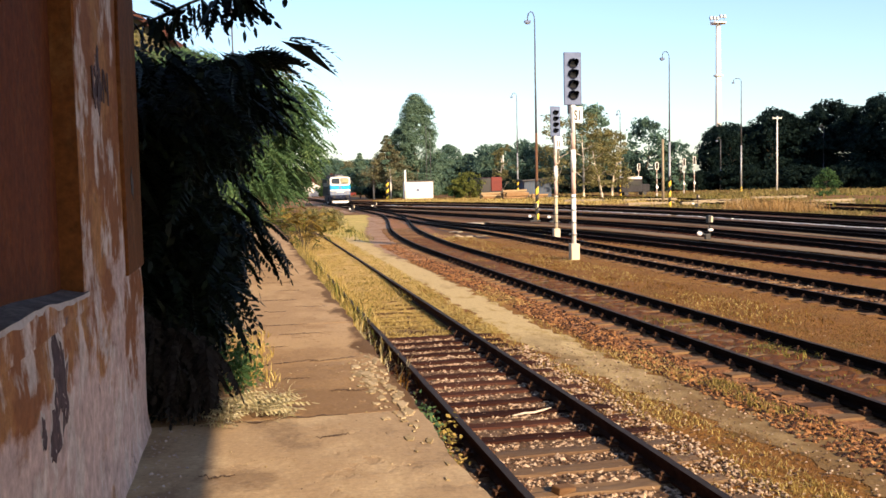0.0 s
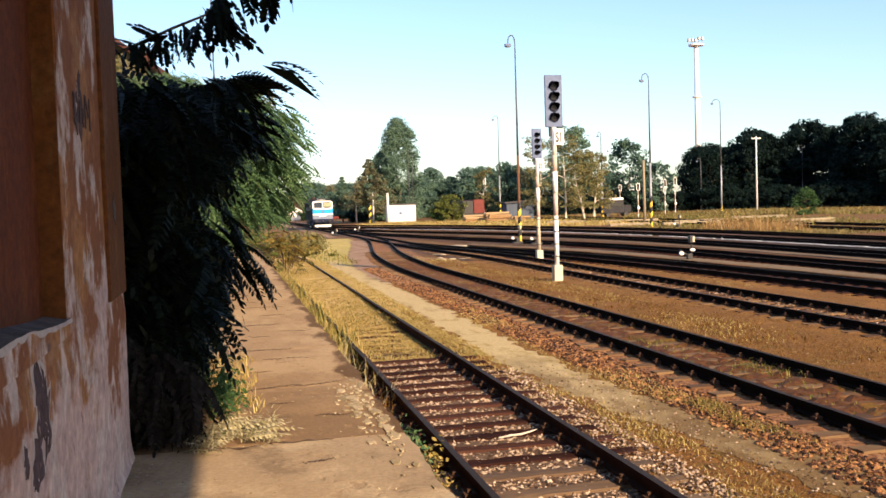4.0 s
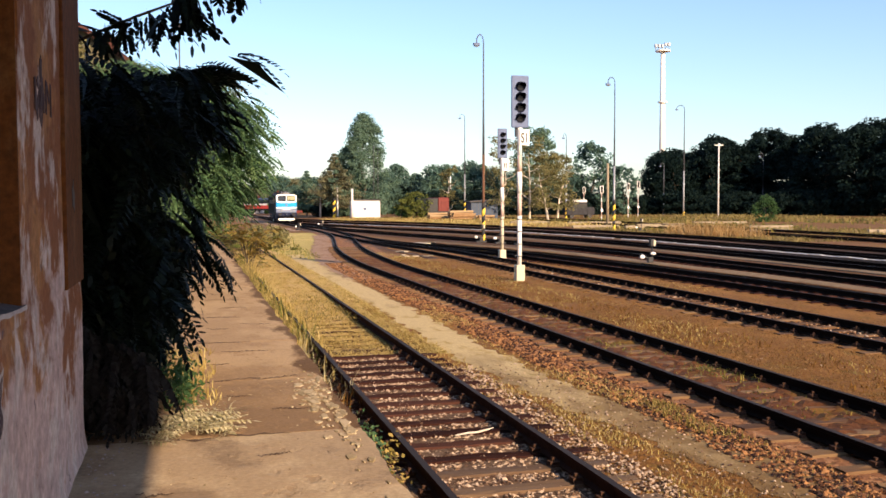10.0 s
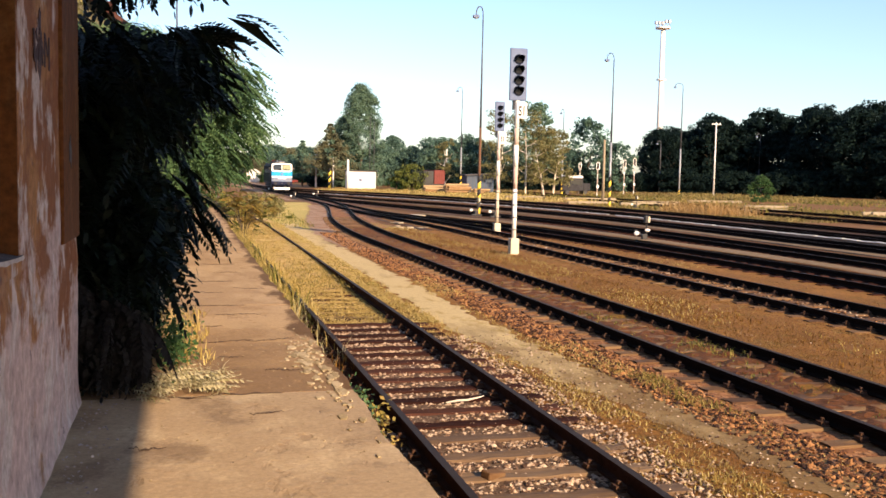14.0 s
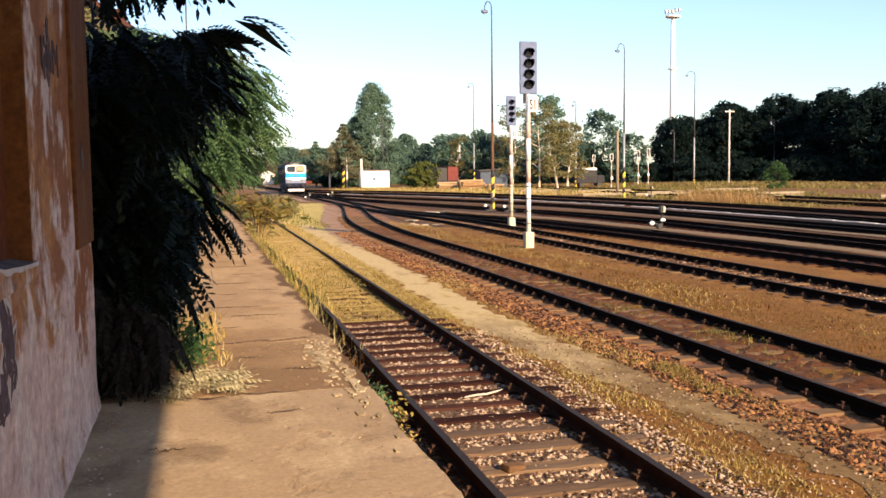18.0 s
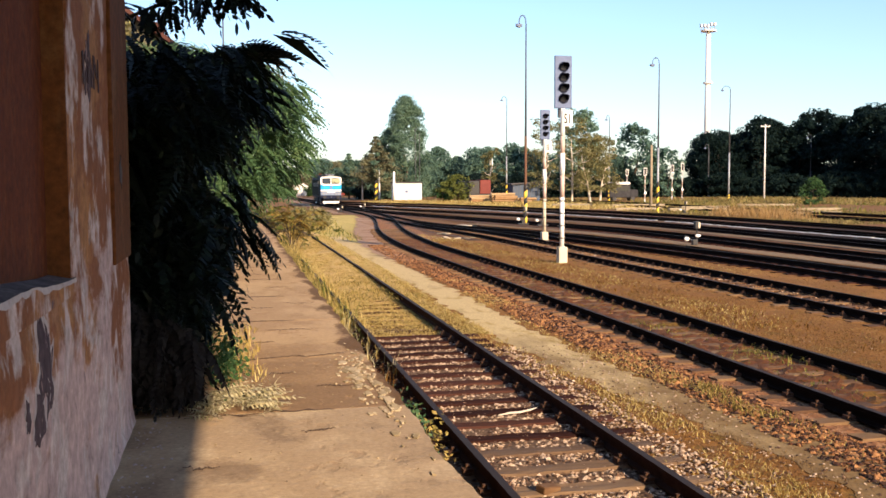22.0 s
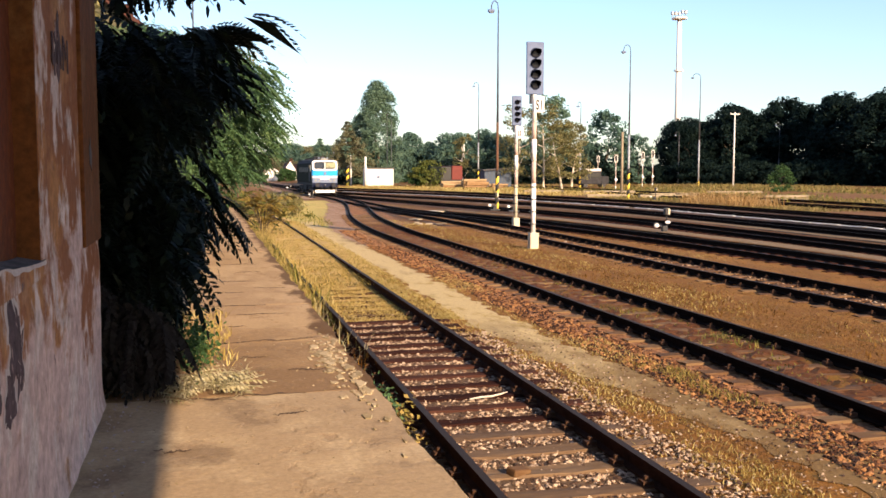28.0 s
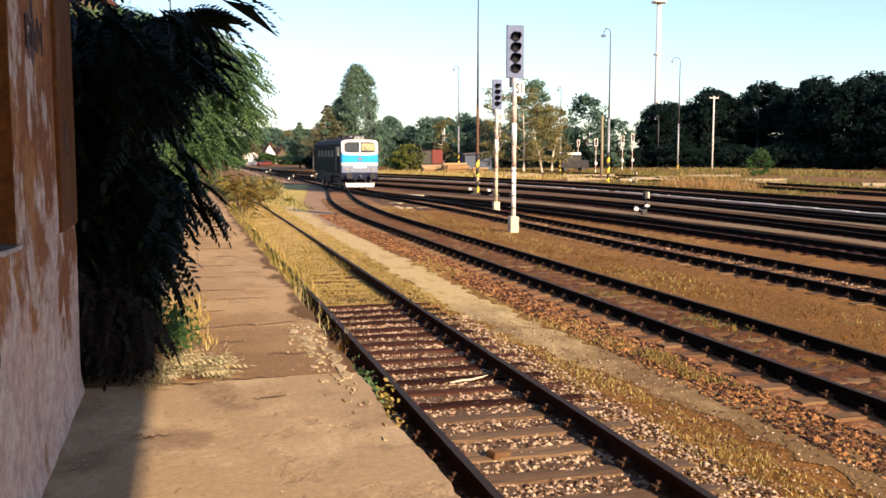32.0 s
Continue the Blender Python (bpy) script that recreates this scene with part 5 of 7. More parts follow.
def slab_pile(label, x, y, items, mat, category="slabs"):
    for k, (dx, dy, lx, ly, lz, rot) in enumerate(items):
        bm = bmesh.new()
        box(bm, (-lx / 2, -ly / 2, 0), (lx / 2, ly / 2, lz), 0.02)
        ob = part("concrete_slab" if category == "slabs" else "timber_baulk", bm, mat)
        ob.matrix_basis = pose(x + dx, y + dy, -1.16 + level(x, y), 0, 0, rot)
        tagged(ob, label, category[:-1], group="loose " + category)


slab_pile("pale concrete slab lying between tracks", 15.7, 64.8, [(0, 0, 0.9, 1.6, 0.08, 24), (0.7, 0.3, 0.6, 1.3, 0.07, -16), (-0.9, -0.5, 0.4, 0.8, 0.07, 30)], CREAM)
slab_pile("pale broken concrete block beside the track", 10.9, 46.4, [(-0.5, 0.2, 0.30, 0.4, 0.06, 20), (0.0, 0.0, 0.34, 0.24, 0.07, -10), (0.48, -0.1, 0.22, 0.3, 0.05, 35), (0.85, 0.2, 0.24, 0.2, 0.06, 5), (1.3, -0.2, 0.14, 0.2, 0.05, 60), (-0.3, 1.6, 0.25, 0.2, 0.05, 15), (0.3, 4.6, 0.5, 0.6, 0.06, 40)], PALEBLOCK)
slab_pile("weathered timber baulk lying in dry grass", 45.5, 88, [(0, 0, 6.5, 0.35, 0.3, 4), (-5, 3.0, 5.0, 0.3, 0.28, -3), (5, 8, 6, 0.35, 0.25, 2), (11, -4, 5, 0.35, 0.3, 0), (1.5, 18, 7, 0.3, 0.3, 3), (-6, 20, 5, 0.35, 0.35, 0), (16, 14, 7, 0.3, 0.3, -4)], POLEWOOD, "baulks")
slab_pile("pale timber baulk stacked near the yard's edge", 51.0, 76, [(0, 0, 4.5, 0.5, 0.2, 2), (0.4, 0.6, 4.0, 0.4, 0.18, 0), (9.5, -7.0, 9.0, 0.3, 0.3, -3), (9.5, -8.2, 9.0, 0.3, 0.3, -3)], POLEWOOD, "baulks")

# white stick on the siding's sleepers
stick = tagged(part("stick", pipe([Vector(q) for q in ((-0.24, -0.05, 0.0), (-0.10, -0.03, 0.012), (0.04, 0.0, 0.008), (0.17, 0.04, 0.02), (0.26, 0.08, 0.03))], [0.008, 0.013, 0.013, 0.011, 0.006], 8), BLEACHED, smooth=True), "bleached bare stick lying across the sleepers", "stick")
stick.matrix_basis = pose(3.16, 10.45, -1.092)
plug = tagged(part("brick_piece", box(bmesh.new(), (-0.10, -0.06, 0), (0.10, 0.06, 0.07), 0.015), RUSTSLEEPER), "ochre-brown broken brick lying between sleepers", "brick")
plug.matrix_basis = pose(2.62, 7.75, -1.125, 5, 8, 25)


# ---- far buildings and vehicles ----
hut = thing("white_hut", "small whitewashed flat-roofed hut beside the tracks", "hut", (28.6, 159.5, -1.15), -4)
bm = bmesh.new()
box(bm, (-2.4, -1.6, 0), (2.4, 1.8, 2.95), 0.04)
part("wall", bm, LIMEWASH, hut)
bm = bmesh.new()
box(bm, (-2.6, -1.8, 2.95), (2.6, 2.0, 3.12), 0.02)
part("roof", bm, TARPAPER, hut)
bm = bmesh.new()
box(bm, (-0.45, -1.64, 1.3), (0.05, -1.60, 1.75))
part("window", bm, GREYPAINT, hut)

shed2 = thing("store_shed", "blue-grey sheet-metal store with dark flat roof", "shed", (43.6, 140.5, -1.15), -6)
bm = bmesh.new()
box(bm, (-2.1, -1.5, 0), (2.1, 2.5, 2.75), 0.03)
part("wall", bm, BLUEHUT, shed2)
bm = bmesh.new()
box(bm, (-2.4, -1.9, 2.75), (2.4, 2.8, 2.95), 0.02)
for v in bm.verts:
    v.co.z += v.co.x * 0.06
part("roof", bm, TARPAPER, shed2)
for k in range(8):
    bm = bmesh.new()
    box(bm, (-2.02 + k * 0.53, -1.54, 0.05), (-1.96 + k * 0.53, -1.50, 2.6))
    part("batten", bm, DARKSTEEL, shed2)

wagon = thing("goods_wagon", "oxide-red covered goods wagon standing in the yard", "wagon", (38.0, 147.5, -0.95), 0)
bm = bmesh.new()
box(bm, (0.0, -1.4, 1.0), (1.75, 6.5, 3.2), 0.05)
part("body", bm, WAGONRED, wagon)
# Black half of the body stands for the wagon's shaded side.
bm = bmesh.new()
box(bm, (-1.75, -1.2, 1.0), (0.0, 6.5, 3.05), 0.05)
part("shaded_side", bm, BLACK, wagon, "wagon side painted black for shade")
bm = bmesh.new()
box(bm, (-1.7, -1.3, 0.75), (1.7, 6.4, 1.0))
part("underframe", bm, BLACK, wagon)
for wx in (-0.75, 0.75):
    for wy in (0.2, 5.0):
        part("wheel", tube(bmesh.new(), (wx - 0.06, wy, 0.47), (wx + 0.06, wy, 0.47), 0.47, n=16), DARKSTEEL, wagon)
for k in range(5):
    bm = bmesh.new()
    box(bm, (0.1 + k * 0.38, -1.44, 1.05), (0.15 + k * 0.38, -1.40, 3.1))
    part("rib", bm, WAGONRED, wagon)

for (cx, cy, n, L, seed) in ((38.6, 134.5, 4, 3.2, 3), (35.6, 137.0, 3, 2.8, 4), (41.5, 133.0, 2, 2.2, 5)):
    pile = thing("log_pile", "pile of cut orange-brown logs in the yard", "log pile", (cx, cy, -1.15), 0, group="log piles")
    g = np.random.default_rng(seed)
    for row in range(n):
        for k in range(n + 1 - row):
            rr = g.uniform(0.17, 0.23)
            y0 = (k - (n - row) / 2) * 0.42
            part("log", tube(bmesh.new(), (-L / 2 + g.uniform(-0.5, 0.3), y0 + g.uniform(-0.12, 0.12), 0.2 + row * 0.34 + g.uniform(-0.03, 0.06)), (L / 2 + g.uniform(-0.4, 0.5), y0 + g.uniform(-0.12, 0.12), 0.2 + row * 0.34 + g.uniform(-0.05, 0.10)), rr, rr * g.uniform(0.75, 0.95), 9), CUTWOOD, pile)

van = thing("parked_van", "far pale van with a dark lower body", "van", (60.5, 143, -1.15), 0)
bm = bmesh.new()
box(bm, (-2.3, -0.9, 0.5), (1.3, 0.9, 2.9), 0.15)
box(bm, (1.2, -0.88, 0.5), (2.6, 0.88, 1.8), 0.2)
part("body", bm, ROOFGREY, van)
bm = bmesh.new()
box(bm, (-1.6, -0.95, 2.6), (1.2, 0.95, 3.0), 0.08)
part("roof", bm, WHITE, van)
for wx in (-1.4, 1.7):
    for wy in (-0.85, 0.7):
        part("wheel", tube(bmesh.new(), (wx, wy, 0.35), (wx, wy + 0.15, 0.35), 0.35, n=14), BLACK, van)
bm = bmesh.new()
box(bm, (-2.0, -0.92, 1.5), (1.0, -0.90, 2.2))
part("window", bm, WINDOW, van)


def house(label, at, turn, w, d, h, rh, wallmat=None, eave=0.3, cols=2):
    """A gabled house; gable ends face local -y and +y."""
    o = thing("house", label, "house", at, turn, group="far houses")
    part("wall", poly(bmesh.new(), [(-w / 2, -d / 2, 0), (w / 2, -d / 2, 0), (w / 2, -d / 2, h), (0, -d / 2, h + rh), (-w / 2, -d / 2, h)], (0, d, 0)), wallmat or LIMEWASH, o)
    for s in (-1, 1):
        e = Vector((s * (w / 2 + eave), 0, h - rh * 2 * eave / w))
        bm = bmesh.new()
        poly(bm, [(e.x, -d / 2 - eave, e.z), (0, -d / 2 - eave, h + rh), (0, -d / 2 - eave, h + rh + 0.2), (e.x, -d / 2 - eave, e.z + 0.2)], (0, d + 2 * eave, 0))
        part("roof", bm, ROOFTILE, o)
    part("chimney", box(bmesh.new(), (w * 0.12, -0.3, h + rh * 0.6), (w * 0.12 + 0.55, 0.3, h + rh + 0.7)), ROOFTILE, o)
    for fl in range(int(h // 2.6)):
        for k in range(cols):
            x = w * ((k + 0.5) / cols - 0.5)
            win = part("window", box(bmesh.new(), (x - 0.5, -d / 2 - 0.05, 0.9 + fl * 2.7), (x + 0.5, -d / 2 + 0.02, 2.2 + fl * 2.7)), WINDOW, o)
            part("sill", box(bmesh.new(), (x - 0.6, -d / 2 - 0.12, 0.82 + fl * 2.7), (x + 0.6, -d / 2, 0.9 + fl * 2.7)), WHITE, win)
    return o


house("low whitewashed house beside the line with small yard", (15.9, 245, -1.3), 6, 3.9, 7, 2.5, 1.2, None, 0.3, 1)
house("far white house with steep red gable roof", (22.6, 266, -1.3), 2, 3.4, 7, 2.5, 2.8, None, 0.12, 1)
house("far white house with red roof among trees", (27.6, 290, -1.3), 14, 3.2, 8, 2.6, 1.8, OLDWALL)
house("station house with weathered cream walls and red tiled roof", (-4.6, 47, -0.05), 3, 8.0, 14, 5.7, 2.8, OLDWALL, 0.5, 3)


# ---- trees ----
tree("tree", "tall poplar-like tree with layered airy crown", (31.1, 174.5, -1.15), 18.6, 5.0, 0.6, HAZEBLUE, 61, 0.21, 270, 150, "tall")
tree("tree", "second stem of the tall airy tree", (28.4, 176.5, -1.15), 12.5, 4.4, 0.4, HAZEBLUE, 2, 0.21, 180, 140, "tall")


def tiered_pine(label, at, h, crown_r, z0, seed, mats, tiers=12, twigs=34, leaf=0.24):
    """A pine: a straight trunk with whorls of spreading branches, each a flat spray of needle tufts, with gaps between."""
    g = np.random.default_rng(seed)
    t = thing("pine", label, "tree", at, group="pines")
    part("trunk", pipe([Vector((0, 0, 0)), Vector((0.06, 0.03, h * 0.4)), Vector((0.0, 0.1, h * 0.75)), Vector((0.05, 0.05, h))], [h * 0.022, h * 0.018, h * 0.010, 0.02], 8), PINEBARK, t, smooth=True)
    clouds = {m: ([], []) for m in mats}
    for k in range(tiers):
        u = k / (tiers - 1)
        z = z0 + (h - z0) * u ** 0.92 + g.uniform(-0.25, 0.25) * (1 - u)
        reach = crown_r * (0.62 + 0.38 * math.sin(math.pi * min(1.0, u + 0.25))) * (1.0 - 0.86 * u ** 1.6)
        n = 5 + int(g.integers(0, 3))
        for b in range(n):
            a = 6.283 * (b + g.uniform(-0.3, 0.3)) / n + k * 0.9
            r_ = reach * g.uniform(0.6, 1.12)
            end = Vector((math.cos(a) * r_, math.sin(a) * r_, z + r_ * g.uniform(-0.10, 0.16)))
            part("branch", pipe([Vector((0, 0, z)), Vector((0, 0, z)).lerp(end, 0.55) + Vector((0, 0, -0.06 * r_)), end], [0.07 * (1 - 0.6 * u), 0.05 * (1 - 0.6 * u), 0.015], 5), PINEBARK, t)
            m = mats[0] if g.uniform() < 0.62 else mats[1 + int(g.integers(0, len(mats) - 1))]
            v = g.uniform(0.3, 1.05, twigs * 3)
            c = np.array((0, 0, z))[None] + v[:, None] * (np.array(end) - np.array((0, 0, z)))[None]
            c = c + g.normal(0, 1, (len(v), 3)) * np.array((0.30, 0.30, 0.24)) * (0.5 + 0.26 * r_) * (0.4 + 0.6 * (1 - u))
            clouds[m][0].append(c)
            clouds[m][1].append(np.tile((math.cos(a) * 0.3, math.sin(a) * 0.3, 0.9), (len(v), 1)))
    for m, (c, o) in clouds.items():
        if c:
            v, f = leaf_cloud(np.concatenate(c), np.concatenate(o), leaf, g, 1.9)
            raw("needles", v, f, m, t)
    return t


tiered_pine("browning pine with tiers of spreading branches beside the hut", (24.6, 167.5, -1.15), 11.0, 4.6, 2.4, 3, (RUSTLEAF, HAZEBLUE, RUSTLEAF), 14, 46)
tiered_pine("darker conifer behind the browning pine", (21.4, 182, -1.15), 8.4, 3.0, 1.4, 4, (HAZEBLUE, HAZELEAF), 12, 38)
tree("shrub", "rounded yellow-green shrub by the hut", (34.2, 147, -1.15), 4.2, 2.6, 0.2, OLIVELEAF, 5, 0.22, 55, 40, category="shrub")
tree("shrub", "green shrub beside the rounded shrub", (32.6, 149, -1.15), 2.6, 1.8, 0.1, LEAF, 6, 0.2, 34, 40, category="shrub")
b1 = tree("birch", "birch with white trunk and yellowing airy crown", (49.0, 134, -1.15), 12.4, 3.2, 2.2, GOLDLEAF, 7, 0.22, 60, 40, "column", BIRCHBARK, "birches", 0.2)
b2 = tree("birch", "leaning birch with white trunk and thin yellow crown", (51.6, 133.3, -1.15), 10.0, 2.9, 1.8, GOLDLEAF, 8, 0.2, 90, 50, "column", BIRCHBARK, "birches", 0.18)
b3 = copy_thing(b1, pose(46.2, 138, -1.15, 0, 0, 140))
b4 = copy_thing(b2, pose(54.6, 137, -1.15, 0, 0, 200))
tree("birch", "slim yellowing birch behind the store", (41.0, 150, -1.15), 8.5, 2.0, 1.0, GOLDLEAF, 9, 0.22, 40, 40, "column", BIRCHBARK, "birches", 0.15)
tree("tree", "broad green tree rising behind the birches", (67.5, 182, -1.15), 17.2, 5.6, 4.0, HAZEBLUE, 11, 0.45, 90, 44)
tree("tree", "rounded green tree in the wood's edge", (79, 180, -1.15), 14.2, 5.2, 1.0, HAZELEAF, 12, 0.45, 90, 44)
tree("tree", "lower rounded green tree in the wood's edge", (84.6, 178, -1.15), 9.4, 4.2, 0.6, HAZELEAF, 13, 0.45, 80, 44)
protos = [tree("tree", "dense broad tree in the dark wood", (108, 192, -1.15), 13.0, 5.6, 0.5, SHADELEAF, 20, 0.34, 120, 90, group="wood behind the yard"),
          tree("tree", "dense dark tree in the wood", (117, 186, -1.15), 13.5, 5.2, 0.4, SHADELEAF, 21, 0.34, 120, 90, group="wood behind the yard"),
          tree("tree", "dense spreading tree in the dark wood", (99, 188, -1.15), 13.0, 5.6, 0.4, SHADELEAF, 22, 0.34, 130, 90, "flat", group="wood behind the yard")]
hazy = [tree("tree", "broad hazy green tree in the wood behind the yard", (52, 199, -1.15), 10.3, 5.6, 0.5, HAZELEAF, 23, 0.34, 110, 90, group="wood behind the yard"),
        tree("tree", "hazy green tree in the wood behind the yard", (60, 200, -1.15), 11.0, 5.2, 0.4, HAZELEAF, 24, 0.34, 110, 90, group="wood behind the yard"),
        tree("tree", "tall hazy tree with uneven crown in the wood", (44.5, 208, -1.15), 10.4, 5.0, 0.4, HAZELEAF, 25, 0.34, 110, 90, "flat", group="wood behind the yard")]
g = np.random.default_rng(5)
spots = []
for x, y, s in ((42, 206, .95), (48, 204, 1.0), (56, 201, 1.0), (64, 202, 1.05), (71, 203, 1.0), (77, 198, .85), (82, 196, .9),
                (38, 222, 1.0), (45, 226, 1.1), (53, 224, 1.05), (61, 222, 1.1), (33, 226, .95),
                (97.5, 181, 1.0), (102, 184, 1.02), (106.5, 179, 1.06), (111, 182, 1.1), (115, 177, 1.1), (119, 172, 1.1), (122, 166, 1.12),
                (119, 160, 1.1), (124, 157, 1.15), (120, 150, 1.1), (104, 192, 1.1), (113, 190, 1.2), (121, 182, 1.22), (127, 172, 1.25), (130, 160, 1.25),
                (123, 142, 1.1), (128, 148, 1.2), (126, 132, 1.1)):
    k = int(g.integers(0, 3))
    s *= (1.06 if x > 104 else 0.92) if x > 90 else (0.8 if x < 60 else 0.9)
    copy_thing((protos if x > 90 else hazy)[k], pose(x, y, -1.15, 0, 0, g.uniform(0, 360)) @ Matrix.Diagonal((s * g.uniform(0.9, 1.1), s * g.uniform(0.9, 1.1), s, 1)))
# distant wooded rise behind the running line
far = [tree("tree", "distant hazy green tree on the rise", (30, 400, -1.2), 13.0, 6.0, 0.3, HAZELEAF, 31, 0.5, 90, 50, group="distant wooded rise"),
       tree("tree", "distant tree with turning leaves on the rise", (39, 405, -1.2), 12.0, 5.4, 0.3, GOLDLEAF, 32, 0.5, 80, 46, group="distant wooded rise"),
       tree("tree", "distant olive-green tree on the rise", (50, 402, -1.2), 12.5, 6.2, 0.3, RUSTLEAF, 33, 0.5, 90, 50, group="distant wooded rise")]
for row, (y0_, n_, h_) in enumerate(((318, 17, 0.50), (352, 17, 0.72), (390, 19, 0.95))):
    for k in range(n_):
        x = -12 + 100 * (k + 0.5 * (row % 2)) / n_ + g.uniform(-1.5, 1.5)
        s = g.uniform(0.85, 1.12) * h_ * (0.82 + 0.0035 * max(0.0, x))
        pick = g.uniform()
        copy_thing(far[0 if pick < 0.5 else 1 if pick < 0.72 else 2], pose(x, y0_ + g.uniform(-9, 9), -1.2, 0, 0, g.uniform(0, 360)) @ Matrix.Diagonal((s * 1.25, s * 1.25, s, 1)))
# shrubs in the gardens before the far houses
garden = tree("shrub", "green garden shrub before the far houses", (19.3, 238, -1.3), 3.0, 2.4, 0.0, LEAF, 34, 0.28, 60, 50, group="garden shrubs", category="shrub")
for x, y, s in ((24.6, 236, 0.8), (27.2, 240, 1.1), (30.0, 238, 0.9), (13.2, 236, 0.7), (33.0, 243, 1.2), (21.6, 252, 0.9)):
    copy_thing(garden, pose(x, y, -1.3, 0, 0, 70 * x) @ Matrix.Diagonal((s * 1.2, s * 1.2, s, 1)))
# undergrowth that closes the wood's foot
hedge = tree("shrub", "dark undergrowth shrub at the wood's foot", (47.5, 180, -1.15), 4.2, 3.6, 0.0, SHADELEAF, 41, 0.3, 70, 70, group="undergrowth", category="shrub")
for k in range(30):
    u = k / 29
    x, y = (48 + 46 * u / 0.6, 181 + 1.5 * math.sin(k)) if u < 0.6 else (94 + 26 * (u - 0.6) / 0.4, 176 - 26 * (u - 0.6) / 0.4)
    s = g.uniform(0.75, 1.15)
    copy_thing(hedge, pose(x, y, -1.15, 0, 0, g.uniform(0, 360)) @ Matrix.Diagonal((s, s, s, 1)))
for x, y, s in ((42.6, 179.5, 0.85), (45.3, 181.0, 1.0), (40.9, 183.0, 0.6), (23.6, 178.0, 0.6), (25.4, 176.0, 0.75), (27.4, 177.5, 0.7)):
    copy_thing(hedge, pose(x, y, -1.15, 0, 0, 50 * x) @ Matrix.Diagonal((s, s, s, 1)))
tree("shrub", "small green bush standing in tall dry grass", (71.8, 108.1, -1.15), 3.3, 1.8, 0.1, LEAF, 42, 0.16, 50, 44, category="shrub")

# the overhanging trees beside the platform
def feathery_tree(label, at, h, crown_r, z0, mat, seed, boughs=70, per=26, size=(0.5, 0.95)):
    """A tree whose crown is made of boughs in loose storeys, each set with drooping pinnate leaves."""
    g = np.random.default_rng(seed)
    t = thing("tree", label, "tree", at, group="feathery trees")
    for k, bm in enumerate(limbs(h * 0.9, h * 0.016, crown_r, g, n=9, first=max(0.2, z0 / h))):
        part("limb" if k else "trunk", bm, BARK, t, smooth=True)
    base, dirs, drop, sizes = [], [], [], []
    bulge = g.uniform(0.86, 1.08, 12)
    for k in range(boughs):
        u = (int(9 * k / boughs) + 0.5 + g.normal(0, 0.16)) / 9
        a = g.uniform(0, 6.283)
        reach = crown_r * (math.sin(math.pi * (0.06 + 0.88 * u)) ** 0.8 if u < 0.5 else math.sin(math.pi * (0.14 + 0.72 * u)) ** 0.6) * bulge[int(a / 6.284 * 6) + (6 if u > 0.5 else 0)] * g.uniform(0.82, 1.0)
        z = z0 + (h - z0) * u
        for q in range(per):
            v = math.sqrt(g.uniform(0.12, 1.0))
            t_ = a + g.normal(0, 0.16) / max(0.35, v)
            base.append((reach * v * math.cos(t_), reach * v * math.sin(t_), z + g.normal(0, 0.07) + 0.16 * v - 0.30 * v * v))
            o = a + g.normal(0, 0.65)
            dirs.append((math.cos(o), math.sin(o)))
            drop.append(g.uniform(0.0, 0.6))
            sizes.append(g.uniform(*size))
    v, f = fronds(base, dirs, drop, sizes, seed, n_leaf=12, leaflet=0.074, broad=0.5, sags=(0.2, 0.6))
    raw("crown", v, f, mat, t)
    return t


far_robinia = feathery_tree("sunlit feathery tree overhanging the platform's far part", (-1.6, 22.5, -0.05), 4.75, 3.0, 1.7, ROBINIA, 58, 180, 36)
feathery_tree("green feathery tree behind the hanging foliage", (-0.66, 16.2, -0.05), 3.7, 2.3, 1.3, ROBINIA, 51, 200, 38)
g = np.random.default_rng(63)
p = np.array((2.35, -1.2, 3.95)) + g.normal(0, 1, (420, 3)) * np.array((0.22, 0.25, 0.20))
v, f = leaf_cloud(p, np.tile((0.3, -0.6, 0.5), (len(p), 1)), 0.05, g)
raw("yellowing_leaves", v, f, GOLDLEAF, far_robinia, "yellowing leaf cluster")
tree("tree", "leafy tree with a few yellow leaves by the platform", (-4.4, 33, -0.05), 7.3, 1.75, 1.5, GOLDLEAF, 52, 0.13, 170, 60)


